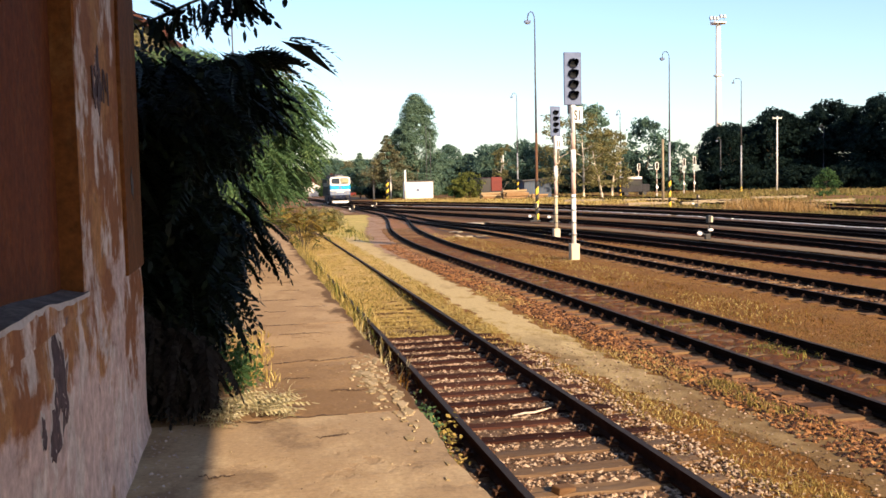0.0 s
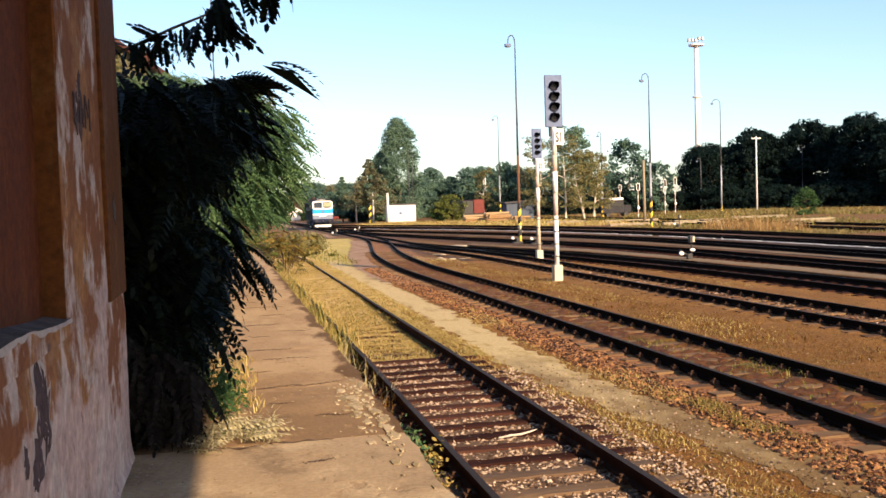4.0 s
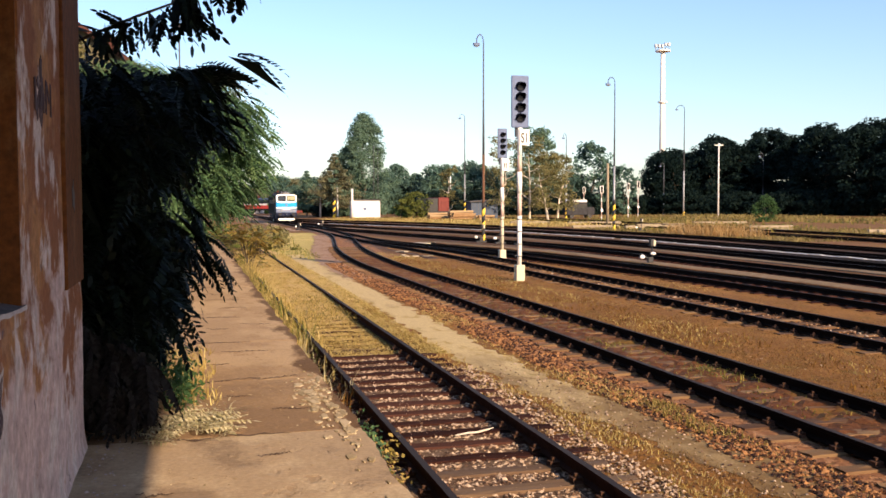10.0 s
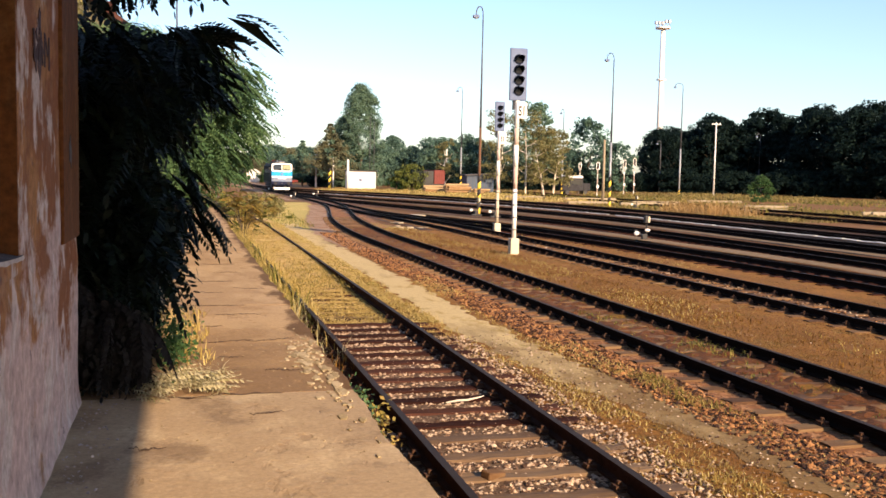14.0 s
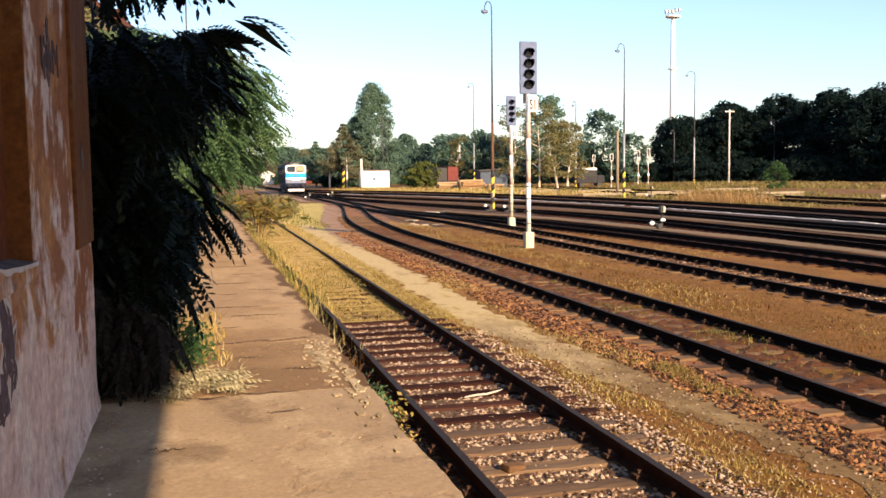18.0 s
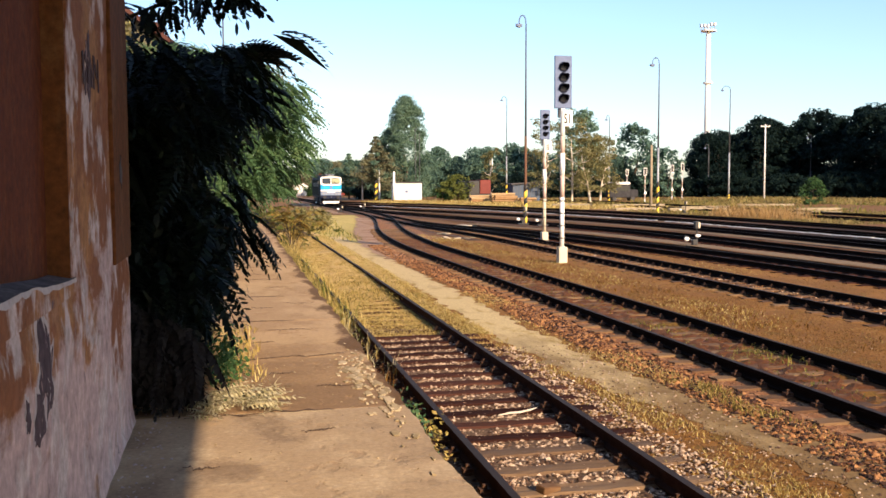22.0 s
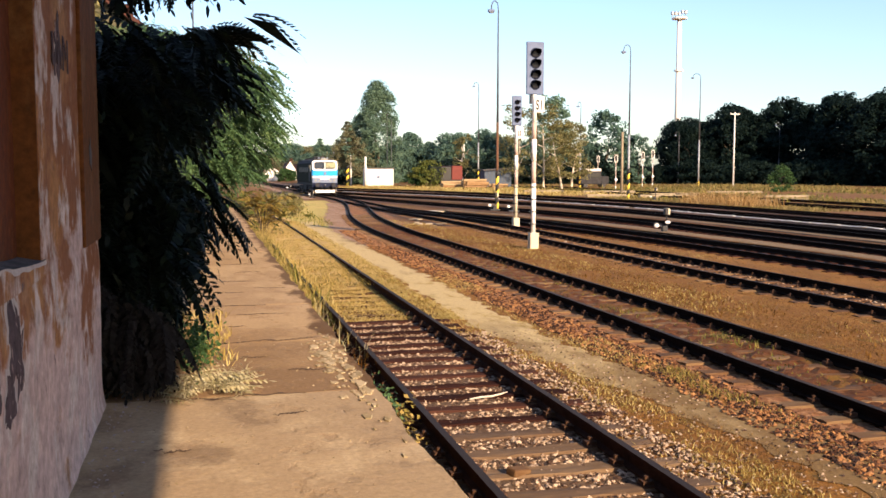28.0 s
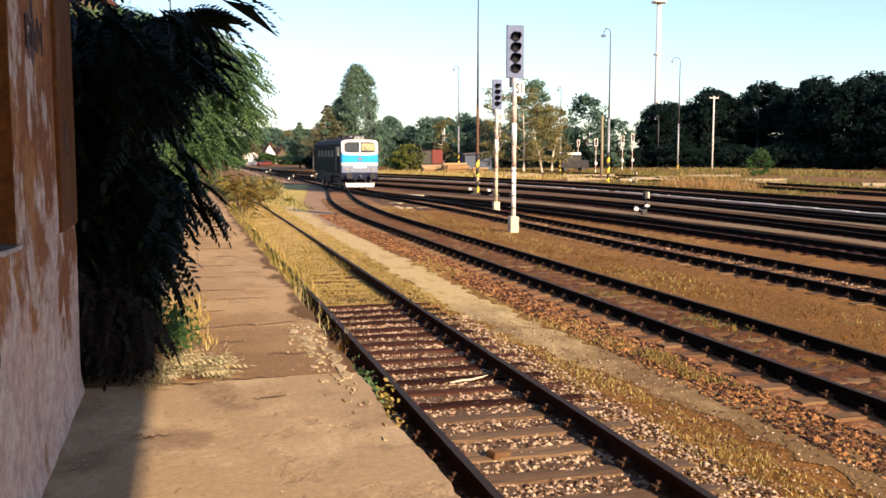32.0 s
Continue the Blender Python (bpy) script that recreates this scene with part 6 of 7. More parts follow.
def straggly_shrub(label, at, h, reach, stems, mat, seed, per=9):
    """A thin shrub: arching bare stems with feathery leaves along them and gaps between."""
    g = np.random.default_rng(seed)
    s = thing("shrub", label, "shrub", at)
    base, dirs, drop, size = [], [], [], []
    for k in range(stems):
        a = g.uniform(0, 6.283)
        out, up = reach * g.uniform(0.35, 1.0), h * g.uniform(0.55, 1.0)
        pts = [Vector((math.cos(a) * (0.12 + out * u ** 1.5), math.sin(a) * (0.12 + out * u ** 1.5), up * math.sin(u * 1.75) * 1.01)) for u in (0.0, 0.25, 0.5, 0.75, 1.0)]
        bm = bmesh.new()
        for i, (p_, q_) in enumerate(zip(pts, pts[1:])):
            tube(bm, p_, q_, 0.016 - 0.003 * i, 0.013 - 0.003 * i, 5)
        part("stem", bm, BARK, s)
        for _ in range(per):
            u = g.uniform(0.25, 1.0) * 3.999
            c = pts[int(u)].lerp(pts[int(u) + 1], u % 1)
            base.append(tuple(c))
            t_ = a + g.uniform(-1.5, 1.5)
            dirs.append((math.cos(t_), math.sin(t_)))
            drop.append(g.uniform(-0.6, 0.5))
            size.append(g.uniform(0.5, 1.1))
    v, f = fronds(base, dirs, drop, size, seed, n_leaf=14, leaflet=0.13, broad=0.45)
    v[:, 2] = np.maximum(v[:, 2], 0.02)
    raw("leaves", v, f, mat, s)
    return s


straggly_shrub("straggly sunlit shrub with turning leaves growing over the siding", (2.2, 38.5, -1.14), 1.95, 1.35, 18, AUTUMN, 53)
straggly_shrub("low green shrub beside the straggly one", (2.3, 38.0, -1.14), 1.5, 1.9, 6, OLIVELEAF, 59, 6)
straggly_shrub("straggly yellowing shrub at the siding's end", (1.35, 43.5, -1.14), 1.9, 1.3, 22, OLIVELEAF, 54)
straggly_shrub("thin yellow-green shrub in the overgrown siding", (3.3, 47.5, -1.14), 1.2, 1.3, 16, GREENGRASS, 56)
tree("shrub", "reddish dry shrub beyond the siding", (4.4, 60.0, -1.2), 1.2, 1.8, 0.0, GOLDLEAF, 55, 0.12, 60, 46, category="shrub")

# hanging pinnate foliage at the shed's corner
acacia = thing("foliage_bush", "large overhanging bush with feathery pinnate leaves, mostly shaded", "bush", (0, 0, 0))
g = np.random.default_rng(77)
for k in range(9):
    b = Vector((-1.5 + g.uniform(-0.5, 0.5), 8.3 + g.uniform(-0.6, 0.8), -0.05))
    top = Vector((-0.75 + g.uniform(-0.7, 0.85), 7.9 + g.uniform(-0.7, 1.2), 2.0 + g.uniform(-0.3, 0.6)))
    part("stem", pipe([b, b.lerp(top, 0.5) + Vector((-0.15, 0, 0.25)), top], [0.035, 0.026, 0.010], 6), BARK, acacia, smooth=True)


def inside_bush(x, y, z):
    """The bush's outline: a mound leaning over the platform, drawn in at its foot, with a hollow under its top."""
    edge = -0.46 + 0.61 * smooth((z - 0.10) / 1.15) - 0.46 * math.exp(-((z - 1.74) / 0.34) ** 2) + 0.04 * smooth((z - 2.1) / 0.3)
    return x < edge + 0.05 * math.sin(7 * z + 2 * y) + 0.04 * math.sin(17 * z + 5 * y)


def fan(g, p, q, n, a0, a1, l0, l1, spread=0.05):
    """Pinnate leaves starting along a line p..q, pointing at angles a0..a1 (degrees, across the view) with lengths l0..l1."""
    out = []
    p, q = np.array(p), np.array(q)
    for k in range(n):
        s = p + (q - p) * (k + g.uniform(0.2, 0.8)) / n + g.normal(0, spread, 3)
        a, ln = radians(g.uniform(a0, a1)), g.uniform(l0, l1)
        out.append((*s, *(s + ln * np.array((math.cos(a), g.uniform(-0.35, 0.15), math.sin(a))))))
    return out


base, dirs, drop, size = [], [], [], []
while len(base) < 3000:
    x, y, z = g.uniform(-2.4, 0.5), g.uniform(6.95, 10.2), g.uniform(0.2, 2.66)
    top_z = 2.54 + 0.05 * math.sin(4 * x) + 0.16 * smooth((x + 1.2) / 0.9) - 0.02 * (y - 7.5) - 0.25 * max(0, -1.5 - x)
    if z > top_z or not inside_bush(x + (0.16 if z > 1.4 else 0.22), y, z) or (x > -0.2 and 1.8 < z < 2.3):
        continue
    base.append((x, y, z))
    a = g.normal(-0.7, 0.8)
    dirs.append((math.cos(a), math.sin(a)))
    drop.append(g.uniform(0.15, 0.75) if z < 2.2 else g.uniform(0.05, 0.6))
    size.append(g.uniform(0.7, 1.15))
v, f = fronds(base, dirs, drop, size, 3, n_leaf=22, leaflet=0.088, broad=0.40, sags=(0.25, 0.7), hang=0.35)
raw("crown", v, f, SHADEFROND, acacia)
# withered brown leaves hanging at the front of its foot
base, dirs, drop, size = [], [], [], []
while len(base) < 210:
    x, z = g.uniform(-0.9, -0.22), g.uniform(0.32, 0.86)
    y = 6.60 + g.uniform(-0.06, 0.2) + 0.35 * (z - 0.35)
    if z > 0.9 - 0.5 * (x + 0.9):
        continue
    base.append((x, y, z))
    a = g.normal(-1.1, 1.0)
    dirs.append((math.cos(a), math.sin(a)))
    drop.append(g.uniform(0.55, 1.5))
    size.append(min(g.uniform(0.55, 0.95), 1.75 * z))
v, f = fronds(base, dirs, drop, size, 5, n_leaf=20, leaflet=0.095, broad=0.42, sags=(0.2, 0.8), hang=0.9)
v[:, 2] = np.maximum(v[:, 2], 0.012)
raw("withered_fronds", v, f, DEADFROND, acacia, "withered brown-grey hanging leaves")
# close foliage inside the mound, coloured near black for its deep shade
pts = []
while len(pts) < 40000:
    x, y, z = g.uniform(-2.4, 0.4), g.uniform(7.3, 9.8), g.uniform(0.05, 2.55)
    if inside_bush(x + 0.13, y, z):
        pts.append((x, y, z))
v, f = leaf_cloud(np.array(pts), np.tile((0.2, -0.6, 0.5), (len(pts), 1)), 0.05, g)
raw("inner_foliage", v, f, SHADEFROND, acacia)
# outer sprays against the sky and over the path
rows_ = fan(g, (-0.9, 8.4, 2.52), (0.1, 8.3, 2.58), 14, -15, 35, 0.22, 0.36)
rows_ += fan(g, (0.16, 8.3, 2.5), (0.08, 8.3, 2.2), 16, -55, -5, 0.32, 0.48)
rows_ += fan(g, (-0.12, 8.25, 1.75), (0.02, 8.2, 1.35), 12, -70, -35, 0.28, 0.42)
rows_ += fan(g, (0.05, 8.2, 1.30), (0.12, 8.1, 1.18), 9, -66, -32, 0.34, 0.46)
rows_ += fan(g, (-0.06, 8.1, 1.15), (-0.40, 7.9, 0.5), 14, -100, -65, 0.2, 0.3)
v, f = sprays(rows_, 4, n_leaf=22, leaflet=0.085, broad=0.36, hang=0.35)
raw("outer_sprays", v, f, SHADEFROND, acacia)
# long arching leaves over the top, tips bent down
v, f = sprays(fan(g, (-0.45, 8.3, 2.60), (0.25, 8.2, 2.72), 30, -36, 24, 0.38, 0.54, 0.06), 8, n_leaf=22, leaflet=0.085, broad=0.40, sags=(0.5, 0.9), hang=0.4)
raw("arching_sprays", v, f, SHADEFROND, acacia)
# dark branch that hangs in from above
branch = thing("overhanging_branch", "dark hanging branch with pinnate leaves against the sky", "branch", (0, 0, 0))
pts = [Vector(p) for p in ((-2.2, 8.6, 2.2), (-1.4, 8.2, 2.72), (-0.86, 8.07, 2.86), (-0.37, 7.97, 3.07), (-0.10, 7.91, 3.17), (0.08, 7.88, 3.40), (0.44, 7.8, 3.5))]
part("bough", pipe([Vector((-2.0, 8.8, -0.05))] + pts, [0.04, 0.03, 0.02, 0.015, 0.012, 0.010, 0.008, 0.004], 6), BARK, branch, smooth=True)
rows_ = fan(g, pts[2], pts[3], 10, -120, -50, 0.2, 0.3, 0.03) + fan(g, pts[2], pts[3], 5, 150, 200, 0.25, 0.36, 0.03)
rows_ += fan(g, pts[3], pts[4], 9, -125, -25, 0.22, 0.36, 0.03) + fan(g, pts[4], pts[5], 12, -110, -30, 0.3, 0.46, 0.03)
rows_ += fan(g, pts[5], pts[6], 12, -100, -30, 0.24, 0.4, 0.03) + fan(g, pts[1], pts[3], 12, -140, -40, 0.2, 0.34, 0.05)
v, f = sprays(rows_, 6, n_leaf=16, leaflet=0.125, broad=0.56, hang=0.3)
raw("leaves", v, f, SHADEFROND, branch)


# ---- grass, weeds and stones ----
def scatter(n, x0, x1, y0, y1, z, seed, near=1.0):
    g = np.random.default_rng(seed)
    y = y0 + (y1 - y0) * g.uniform(0, 1, n) ** near
    return np.stack([g.uniform(x0, x1, n), y, np.full(n, z)], 1), g


def clumped(p, g, scale, keep):
    """Keeps points where noise is high, so that tufts and bare spots form."""
    k = np.array([noise.noise((a * scale, b * scale * 0.6, 3.3)) for a, b, _ in p])
    return p[k + g.uniform(-0.25, 0.25, len(p)) > keep]


def off_path(p, g, half):
    """Drops points on the trodden middle of the footpath."""
    return p[np.abs(p[:, 0] - np.array([path_x(q) for q in p[:, 1]])) > half + g.uniform(-0.12, 0.12, len(p))]


p, g = scatter(52000, 1.95, 4.45, 16.4, 48, BED_Z + 0.015, 1, 1.4)
p = clumped(p, g, 1.4, -0.35)
bare = np.abs((p[:, 1] - 17.05 + 0.325) % 0.65 - 0.325) < 0.06
p = p[~bare | (p[:, 0] > 4.2) | (g.uniform(0, 1, len(p)) < np.clip((p[:, 1] - 16.0) / 6.0, 0.15, 1.0))]
p[:, 2] += [0.11 * smooth((q - 20.0) / 9.0) for q in p[:, 1]]
blades("siding_grass", "dry yellow grass grown over the siding", p, g.uniform(0.015, 0.06, len(p)), DRYGRASS, 2, 2.5, 0.0055)
p, g = scatter(7000, 2.0, 4.3, 21.0, 46, BED_Z + 0.10, 101, 1.1)
p = clumped(p, g, 0.55, 0.02)
blades("siding_grass", "yellow-green grass patches in the overgrown siding", p, g.uniform(0.02, 0.09, len(p)), WEEDGRASS, 102, 2.0, 0.008)
p, g = scatter(30000, 3.8, 4.95, 5.0, 45, BED_Z, 3, 1.4)
p = clumped(off_path(p, g, 0.42), g, 1.2, -0.15)
p = p[(p[:, 0] > 4.42 + 0.1 * np.sin(p[:, 1] * 2.3)) | (g.uniform(0, 1, len(p)) < np.clip((p[:, 1] - 11.0) / 7.0, 0.15, 1.0))]
blades("verge_grass", "short dry grass between the siding and the path", p, g.uniform(0.015, 0.06, len(p)), DRYGRASS, 4, 2.2, 0.005)
p, g = scatter(18000, 5.15, 6.1, 5.0, 26, BED_Z, 5, 1.7)
p = clumped(off_path(p, g, 0.44), g, 1.0, 0.02)
blades("track_weeds", "green weeds beside the running track", p, g.uniform(0.015, 0.06, len(p)), DRYGRASS, 6, 2.2, 0.005)
p, g = scatter(2600, 5.75, 6.2, 7.6, 11.6, BED_Z, 35)
p = clumped(p, g, 1.3, 0.0)
blades("track_weeds", "yellow-green weeds on the track shoulder", p, g.uniform(0.02, 0.11, len(p)), WEEDGRASS, 36, 1.5, 0.005)
p, g = scatter(30000, 9.1, 10.7, 6, 46, SOIL_Z, 7, 1.4)
p = clumped(p, g, 0.7, -0.25)
blades("brown_turf", "short brown dry turf between the tracks", p, g.uniform(0.015, 0.06, len(p)), BROWNGRASS, 8, 1.6, 0.010)
for x0_, x1_, y0_, y1_, n_, sd in ((8.65, 11.75, 5, 20, 40000, 201), (8.7, 11.7, 20, 42, 20000, 203), (13.75, 16.05, 10, 40, 16000, 205)):
    p, g = scatter(n_, x0_, x1_, y0_, y1_, BED_Z + 0.004, sd, 1.2)
    p = clumped(p, g, 2.2, -0.18)
    blades("fine_turf", "fine short gold-brown turf between the tracks", p, g.uniform(0.008, 0.035, len(p)), TURFGRASS, sd + 1, 1.8, 0.0045 if y0_ < 15 else 0.008)
p, g = scatter(7000, 13.6, 15.4, 10, 40, SOIL_Z, 9, 1.4)
p = clumped(p, g, 0.7, -0.1)
blades("brown_turf", "short brown dry turf beyond the third track", p, g.uniform(0.015, 0.06, len(p)), BROWNGRASS, 10, 1.6, 0.012)
p, g = scatter(5200, 9.1, 10.8, 6, 44, BED_Z, 71, 1.4)
p = clumped(p, g, 1.6, 0.08)
blades("dry_tufts", "darker dry tufts in the turf between the tracks", p, g.uniform(0.03, 0.11, len(p)), BROWNGRASS, 72, 1.5, 0.010)
p, g = scatter(1500, 6.95, 8.25, 6, 26, BED_Z, 73, 1.4)
p = clumped(p, g, 1.1, 0.2)
blades("track_weeds", "small green weeds between the running rails", p, g.uniform(0.03, 0.10, len(p)), GREENGRASS, 74, 1.3, 0.008)
for x0_, x1_, n_, sd in ((9.0, 10.8, 7000, 91), (13.5, 15.5, 6000, 93)):
    p, g = scatter(n_, x0_, x1_, 8, 50, BED_Z, sd, 1.3)
    p = clumped(p, g, 0.5, 0.05)
    blades("dry_turf", "sparse golden grass patches between the tracks", p, g.uniform(0.02, 0.08, len(p)), DRYGRASS, sd + 1, 1.8, 0.009)
p, g = scatter(9000, 3.95, 6.0, 4.0, 12.2, BED_Z, 95)
p = off_path(p, g, 0.22)
p = clumped(p, g, 1.3, 0.05)
p = p[(p[:, 0] > 4.42) | (g.uniform(0, 1, len(p)) < 0.25)]
blades("verge_grass", "short dry brown grass where the footpath fades out", p, g.uniform(0.012, 0.045, len(p)), TURFGRASS, 96, 2.0, 0.004)
p, g = scatter(1600, 6.98, 8.3, 6, 30, RAIL_Z - 0.165, 97, 1.4)
p = clumped(p, g, 0.9, 0.1)
blades("track_weeds", "low yellow moss and grass between the running rails", p, g.uniform(0.015, 0.06, len(p)), GREENGRASS, 98, 2.0, 0.009)
for x_, y_, n_ in ((7.9, 13.4, 130), (8.05, 12.6, 60), (7.5, 16.5, 60)):
    g = np.random.default_rng(int(y_ * 10))
    p = np.stack([x_ + g.normal(0, 0.13, n_), y_ + g.normal(0, 0.32, n_), np.full(n_, RAIL_Z - 0.17)], 1)
    blades("track_weeds", "green tuft growing between the running rails", p, g.uniform(0.03, 0.13, n_), GREENGRASS, int(y_ * 11), 1.5, 0.006)
# weeds against the platform edge
p, g = scatter(5000, 1.22, 1.75, 15.5, 42, -1.08, 11, 1.2)
p = clumped(p, g, 0.8, 0.1)
blades("edge_weeds", "tall dry weeds along the platform edge", p, (0.16 + 0.5 * g.uniform(0, 1, len(p)) ** 2) * (0.8 + 0.04 * (p[:, 1] - 12)), YARDGRASS, 12, 0.9, 0.008)
p, g = scatter(4300, 1.25, 2.35, 17.2, 46, -1.12, 81, 1.2)
p = clumped(p, g, 0.9, -0.12)
blades("edge_weeds", "tall straw-yellow grass overgrowing the rail beside the platform", p, (0.10 + 0.42 * g.uniform(0, 1, len(p)) ** 1.7) * (0.75 + 0.03 * (p[:, 1] - 14)), DRYGRASS, 82, 1.1, 0.009)
p, g = scatter(1300, 1.3, 2.2, 17.5, 40, -1.12, 83, 1.2)
p = clumped(p, g, 0.8, 0.05)
blades("edge_weeds", "yellow-green weeds overgrowing the rail beside the platform", p, 0.12 + 0.5 * g.uniform(0, 1, len(p)) ** 1.5, GREENGRASS, 84, 1.0, 0.012)
for y_ in (9.6, 11.2, 12.4, 13.4):
    p, g = scatter(70, 1.28, 1.75, y_ - 0.25, y_ + 0.3, -1.1, int(y_ * 10))
    blades("edge_weeds", "dry grass tuft between platform edge and rail", p, g.uniform(0.08, 0.34, len(p)), STRAW, int(y_ * 7), 1.2, 0.005)
for y_, n_, mt in ((11.4, 90, STRAW), (12.3, 130, BROWNGRASS), (12.9, 90, STRAW), (13.9, 60, DRYGRASS), (14.9, 70, DRYGRASS), (16.0, 110, GREENGRASS)):
    p, g = scatter(n_, 1.3, 2.15, y_ - 0.4, y_ + 0.45, -1.1, int(y_ * 31))
    p = p[(p[:, 0] < 1.75) | (g.uniform(0, 1, len(p)) < 0.35)]
    blades("edge_weeds", "dry reddish and straw tufts leaning over the near rail", p, 0.08 + 0.32 * g.uniform(0, 1, len(p)) ** 1.6, mt, int(y_ * 17), 1.5, 0.005)
p, g = scatter(260, 1.22, 1.55, 9.4, 12.5, -1.08, 13)
p = p[np.abs(p[:, 1] - 11.9) < 0.5]
blades("edge_weeds", "dry stalks beside the platform edge", p, g.uniform(0.6, 1.25, len(p)), STRAW, 14, 0.45, 0.005)
g = np.random.default_rng(15)
for cx, cy, cz, n, mt, lab in ((1.40, 7.6, -0.55, 650, ROBINIA, "dark green leafy weed growing between platform and rail"), (1.38, 8.2, -0.62, 600, ROBINIA, "dark green leafy weed growing between platform and rail"),
                               (1.37, 9.1, -0.8, 600, LEAF, "low green weed growing between platform and rail"), (1.44, 7.02, -0.46, 210, WEEDGRASS, "pale yellow-green weed growing beside the platform edge")):
    p = np.array((cx, cy, cz)) + g.normal(0, 1, (n, 3)) * np.array((0.06, 0.20, 0.13))
    v, f = leaf_cloud(p, np.tile((0.3, -0.3, 0.8), (len(p), 1)), 0.03, g)
    tagged(raw("green_weed", v, f, mt), lab, "weed", kind="stuff")
p, g = scatter(700, -0.35, 0.28, 7.6, 10.5, -0.006, 17)
p = p[(p[:, 0] < 0.18 + 0.05 * np.sin(p[:, 1] * 5))]
blades("platform_grass", "dry grass tuft growing at the foot of the bush", p, g.uniform(0.03, 0.14, len(p)), DRYGRASS, 18, 1.4, 0.005)
g = np.random.default_rng(19)
p = np.array((-0.09, 7.8, 0.13)) + g.normal(0, 1, (800, 3)) * np.array((0.08, 0.35, 0.10))
p = p[p[:, 2] > 0.01]
v, f = leaf_cloud(p, np.tile((0.3, -0.3, 0.8), (len(p), 1)), 0.03, g)
tagged(raw("platform_weed", v, f, LEAF), "green leafy weed at the foot of the bush", "weed", kind="stuff")
base, dirs = [], []
while len(base) < 75:
    x, y = g.uniform(-0.36, 0.16), g.uniform(6.4, 7.5)
    if abs(y - 6.9 - 0.5 * x) < 0.42 - 0.8 * max(0, x):
        base.append((x, y, 0.02 + g.uniform(0, 0.05)))
        dirs.append((g.uniform(0.2, 1), g.uniform(-0.9, 0.5)))
v, f = fronds(base, dirs, g.uniform(-0.35, 0.1, len(base)), g.uniform(0.28, 0.62, len(base)), 24, n_leaf=12, leaflet=0.11, broad=0.26, sags=(0.0, 0.4), hang=0.5)
v[:, 2] = 0.008 + np.abs(v[:, 2]) * 0.9
tagged(raw("dead_leaves", v, f, STRAW), "withered straw-coloured fronds lying on the platform", "dead leaves", kind="stuff")
p, g = scatter(150, -0.35, 0.3, 6.4, 7.9, 0.004, 99)
blades("dead_stalks", "bleached dry stalks lying on the platform beside the bush", p, g.uniform(0.01, 0.05, len(p)), STRAW, 100, 7.0, 0.004, "stalks")
# yard fields
p, g = scatter(14000, 37.6, 90, 70, 150, SOIL_Z, 61, 1.2)
p = clumped(p, g, 0.11, 0.0)
blades("yard_weeds", "low green and brown weeds across the disused yard", p, 0.08 + 0.4 * g.uniform(0, 1, len(p)) ** 2, GREENGRASS, 62, 1.8, 0.05, "weeds")
p, g = scatter(30000, 37.6, 62, 55, 125, SOIL_Z, 25, 1.2)
p = clumped(p, g, 0.16, -0.22)
blades("yard_grass", "rough dry grass across the disused yard", p, 0.05 + 0.22 * g.uniform(0, 1, len(p)) ** 2, YARDGRASS, 26, 2.2, 0.035)
p, g = scatter(8200, 37.6, 45.5, 62, 80, SOIL_Z, 27)
p = p[(np.hypot((p[:, 0] - 40.2) / 2.2, (p[:, 1] - 68) / 5) + g.uniform(-0.4, 0.4, len(p))) < 1]
blades("tall_grass", "clump of tall golden grass", p, 0.25 + 1.15 * g.uniform(0, 1, len(p)) ** 1.5, STRAWGOLD, 28, 1.3, 0.018)
p, g = scatter(12000, 50, 110, 105, 165, SOIL_Z, 29)
p = clumped(p, g, 0.07, -0.2)
blades("far_grass", "tall grey-gold grass before the wood", p, 0.12 + 0.5 * g.uniform(0, 1, len(p)) ** 1.7, YARDGRASS, 30, 2.0, 0.06)
p, g = scatter(9000, 20, 46, 95, 155, SOIL_Z, 31)
p = p[p[:, 0] > 13.5 + (155 - p[:, 1]) * 0.33]
p[:, 2] += [level(a, b) for a, b, _ in p]
blades("far_grass", "short gold grass round the logs and hut", p, g.uniform(0.1, 0.45, len(p)), DRYGRASS, 32, 1.2, 0.05)
p, g = scatter(5000, -1.0, 9.5, 46, 100, SOIL_Z, 33)
p = p[p[:, 0] < 6.2 + 0.05 * (p[:, 1] - 46)]
p[:, 2] += [level(a, b) for a, b, _ in p]
blades("green_turf", "yellow-green turf at the siding's far end", p, g.uniform(0.05, 0.16, len(p)), GREENGRASS, 34, 0.8, 0.03)


def bed_stones(xf, lo, hi, y0, y1, n, z, r0, r1, seed, near=1.7):
    g = np.random.default_rng(seed)
    y = y0 + (y1 - y0) * g.uniform(0, 1, n) ** near
    x = np.array([xf(q) for q in y]) + g.uniform(lo, hi, n)
    return np.stack([x, y, np.full(n, z) + g.uniform(-0.01, 0.015, n)], 1), g.uniform(r0, r1, n)


c, r = bed_stones(SIDING, -0.70, 0.70, 3.5, 17.2, 17000, BED_Z - 0.004, 0.013, 0.038, 41)
stones("siding_ballast", "pale broken ballast stones between the siding's sleepers", c, r, STONE, 42)
c, r = bed_stones(SIDING, 0.82, 1.55, 3.5, 15.0, 6800, BED_Z + 0.006, 0.011, 0.033, 43)
stones("shoulder_ballast", "pale ballast stones on the siding's shoulder", c, r, STONE, 44)
c, r = bed_stones(SIDING, -1.45, -0.82, 3.5, 17.0, 1800, BED_Z + 0.005, 0.014, 0.034, 45)
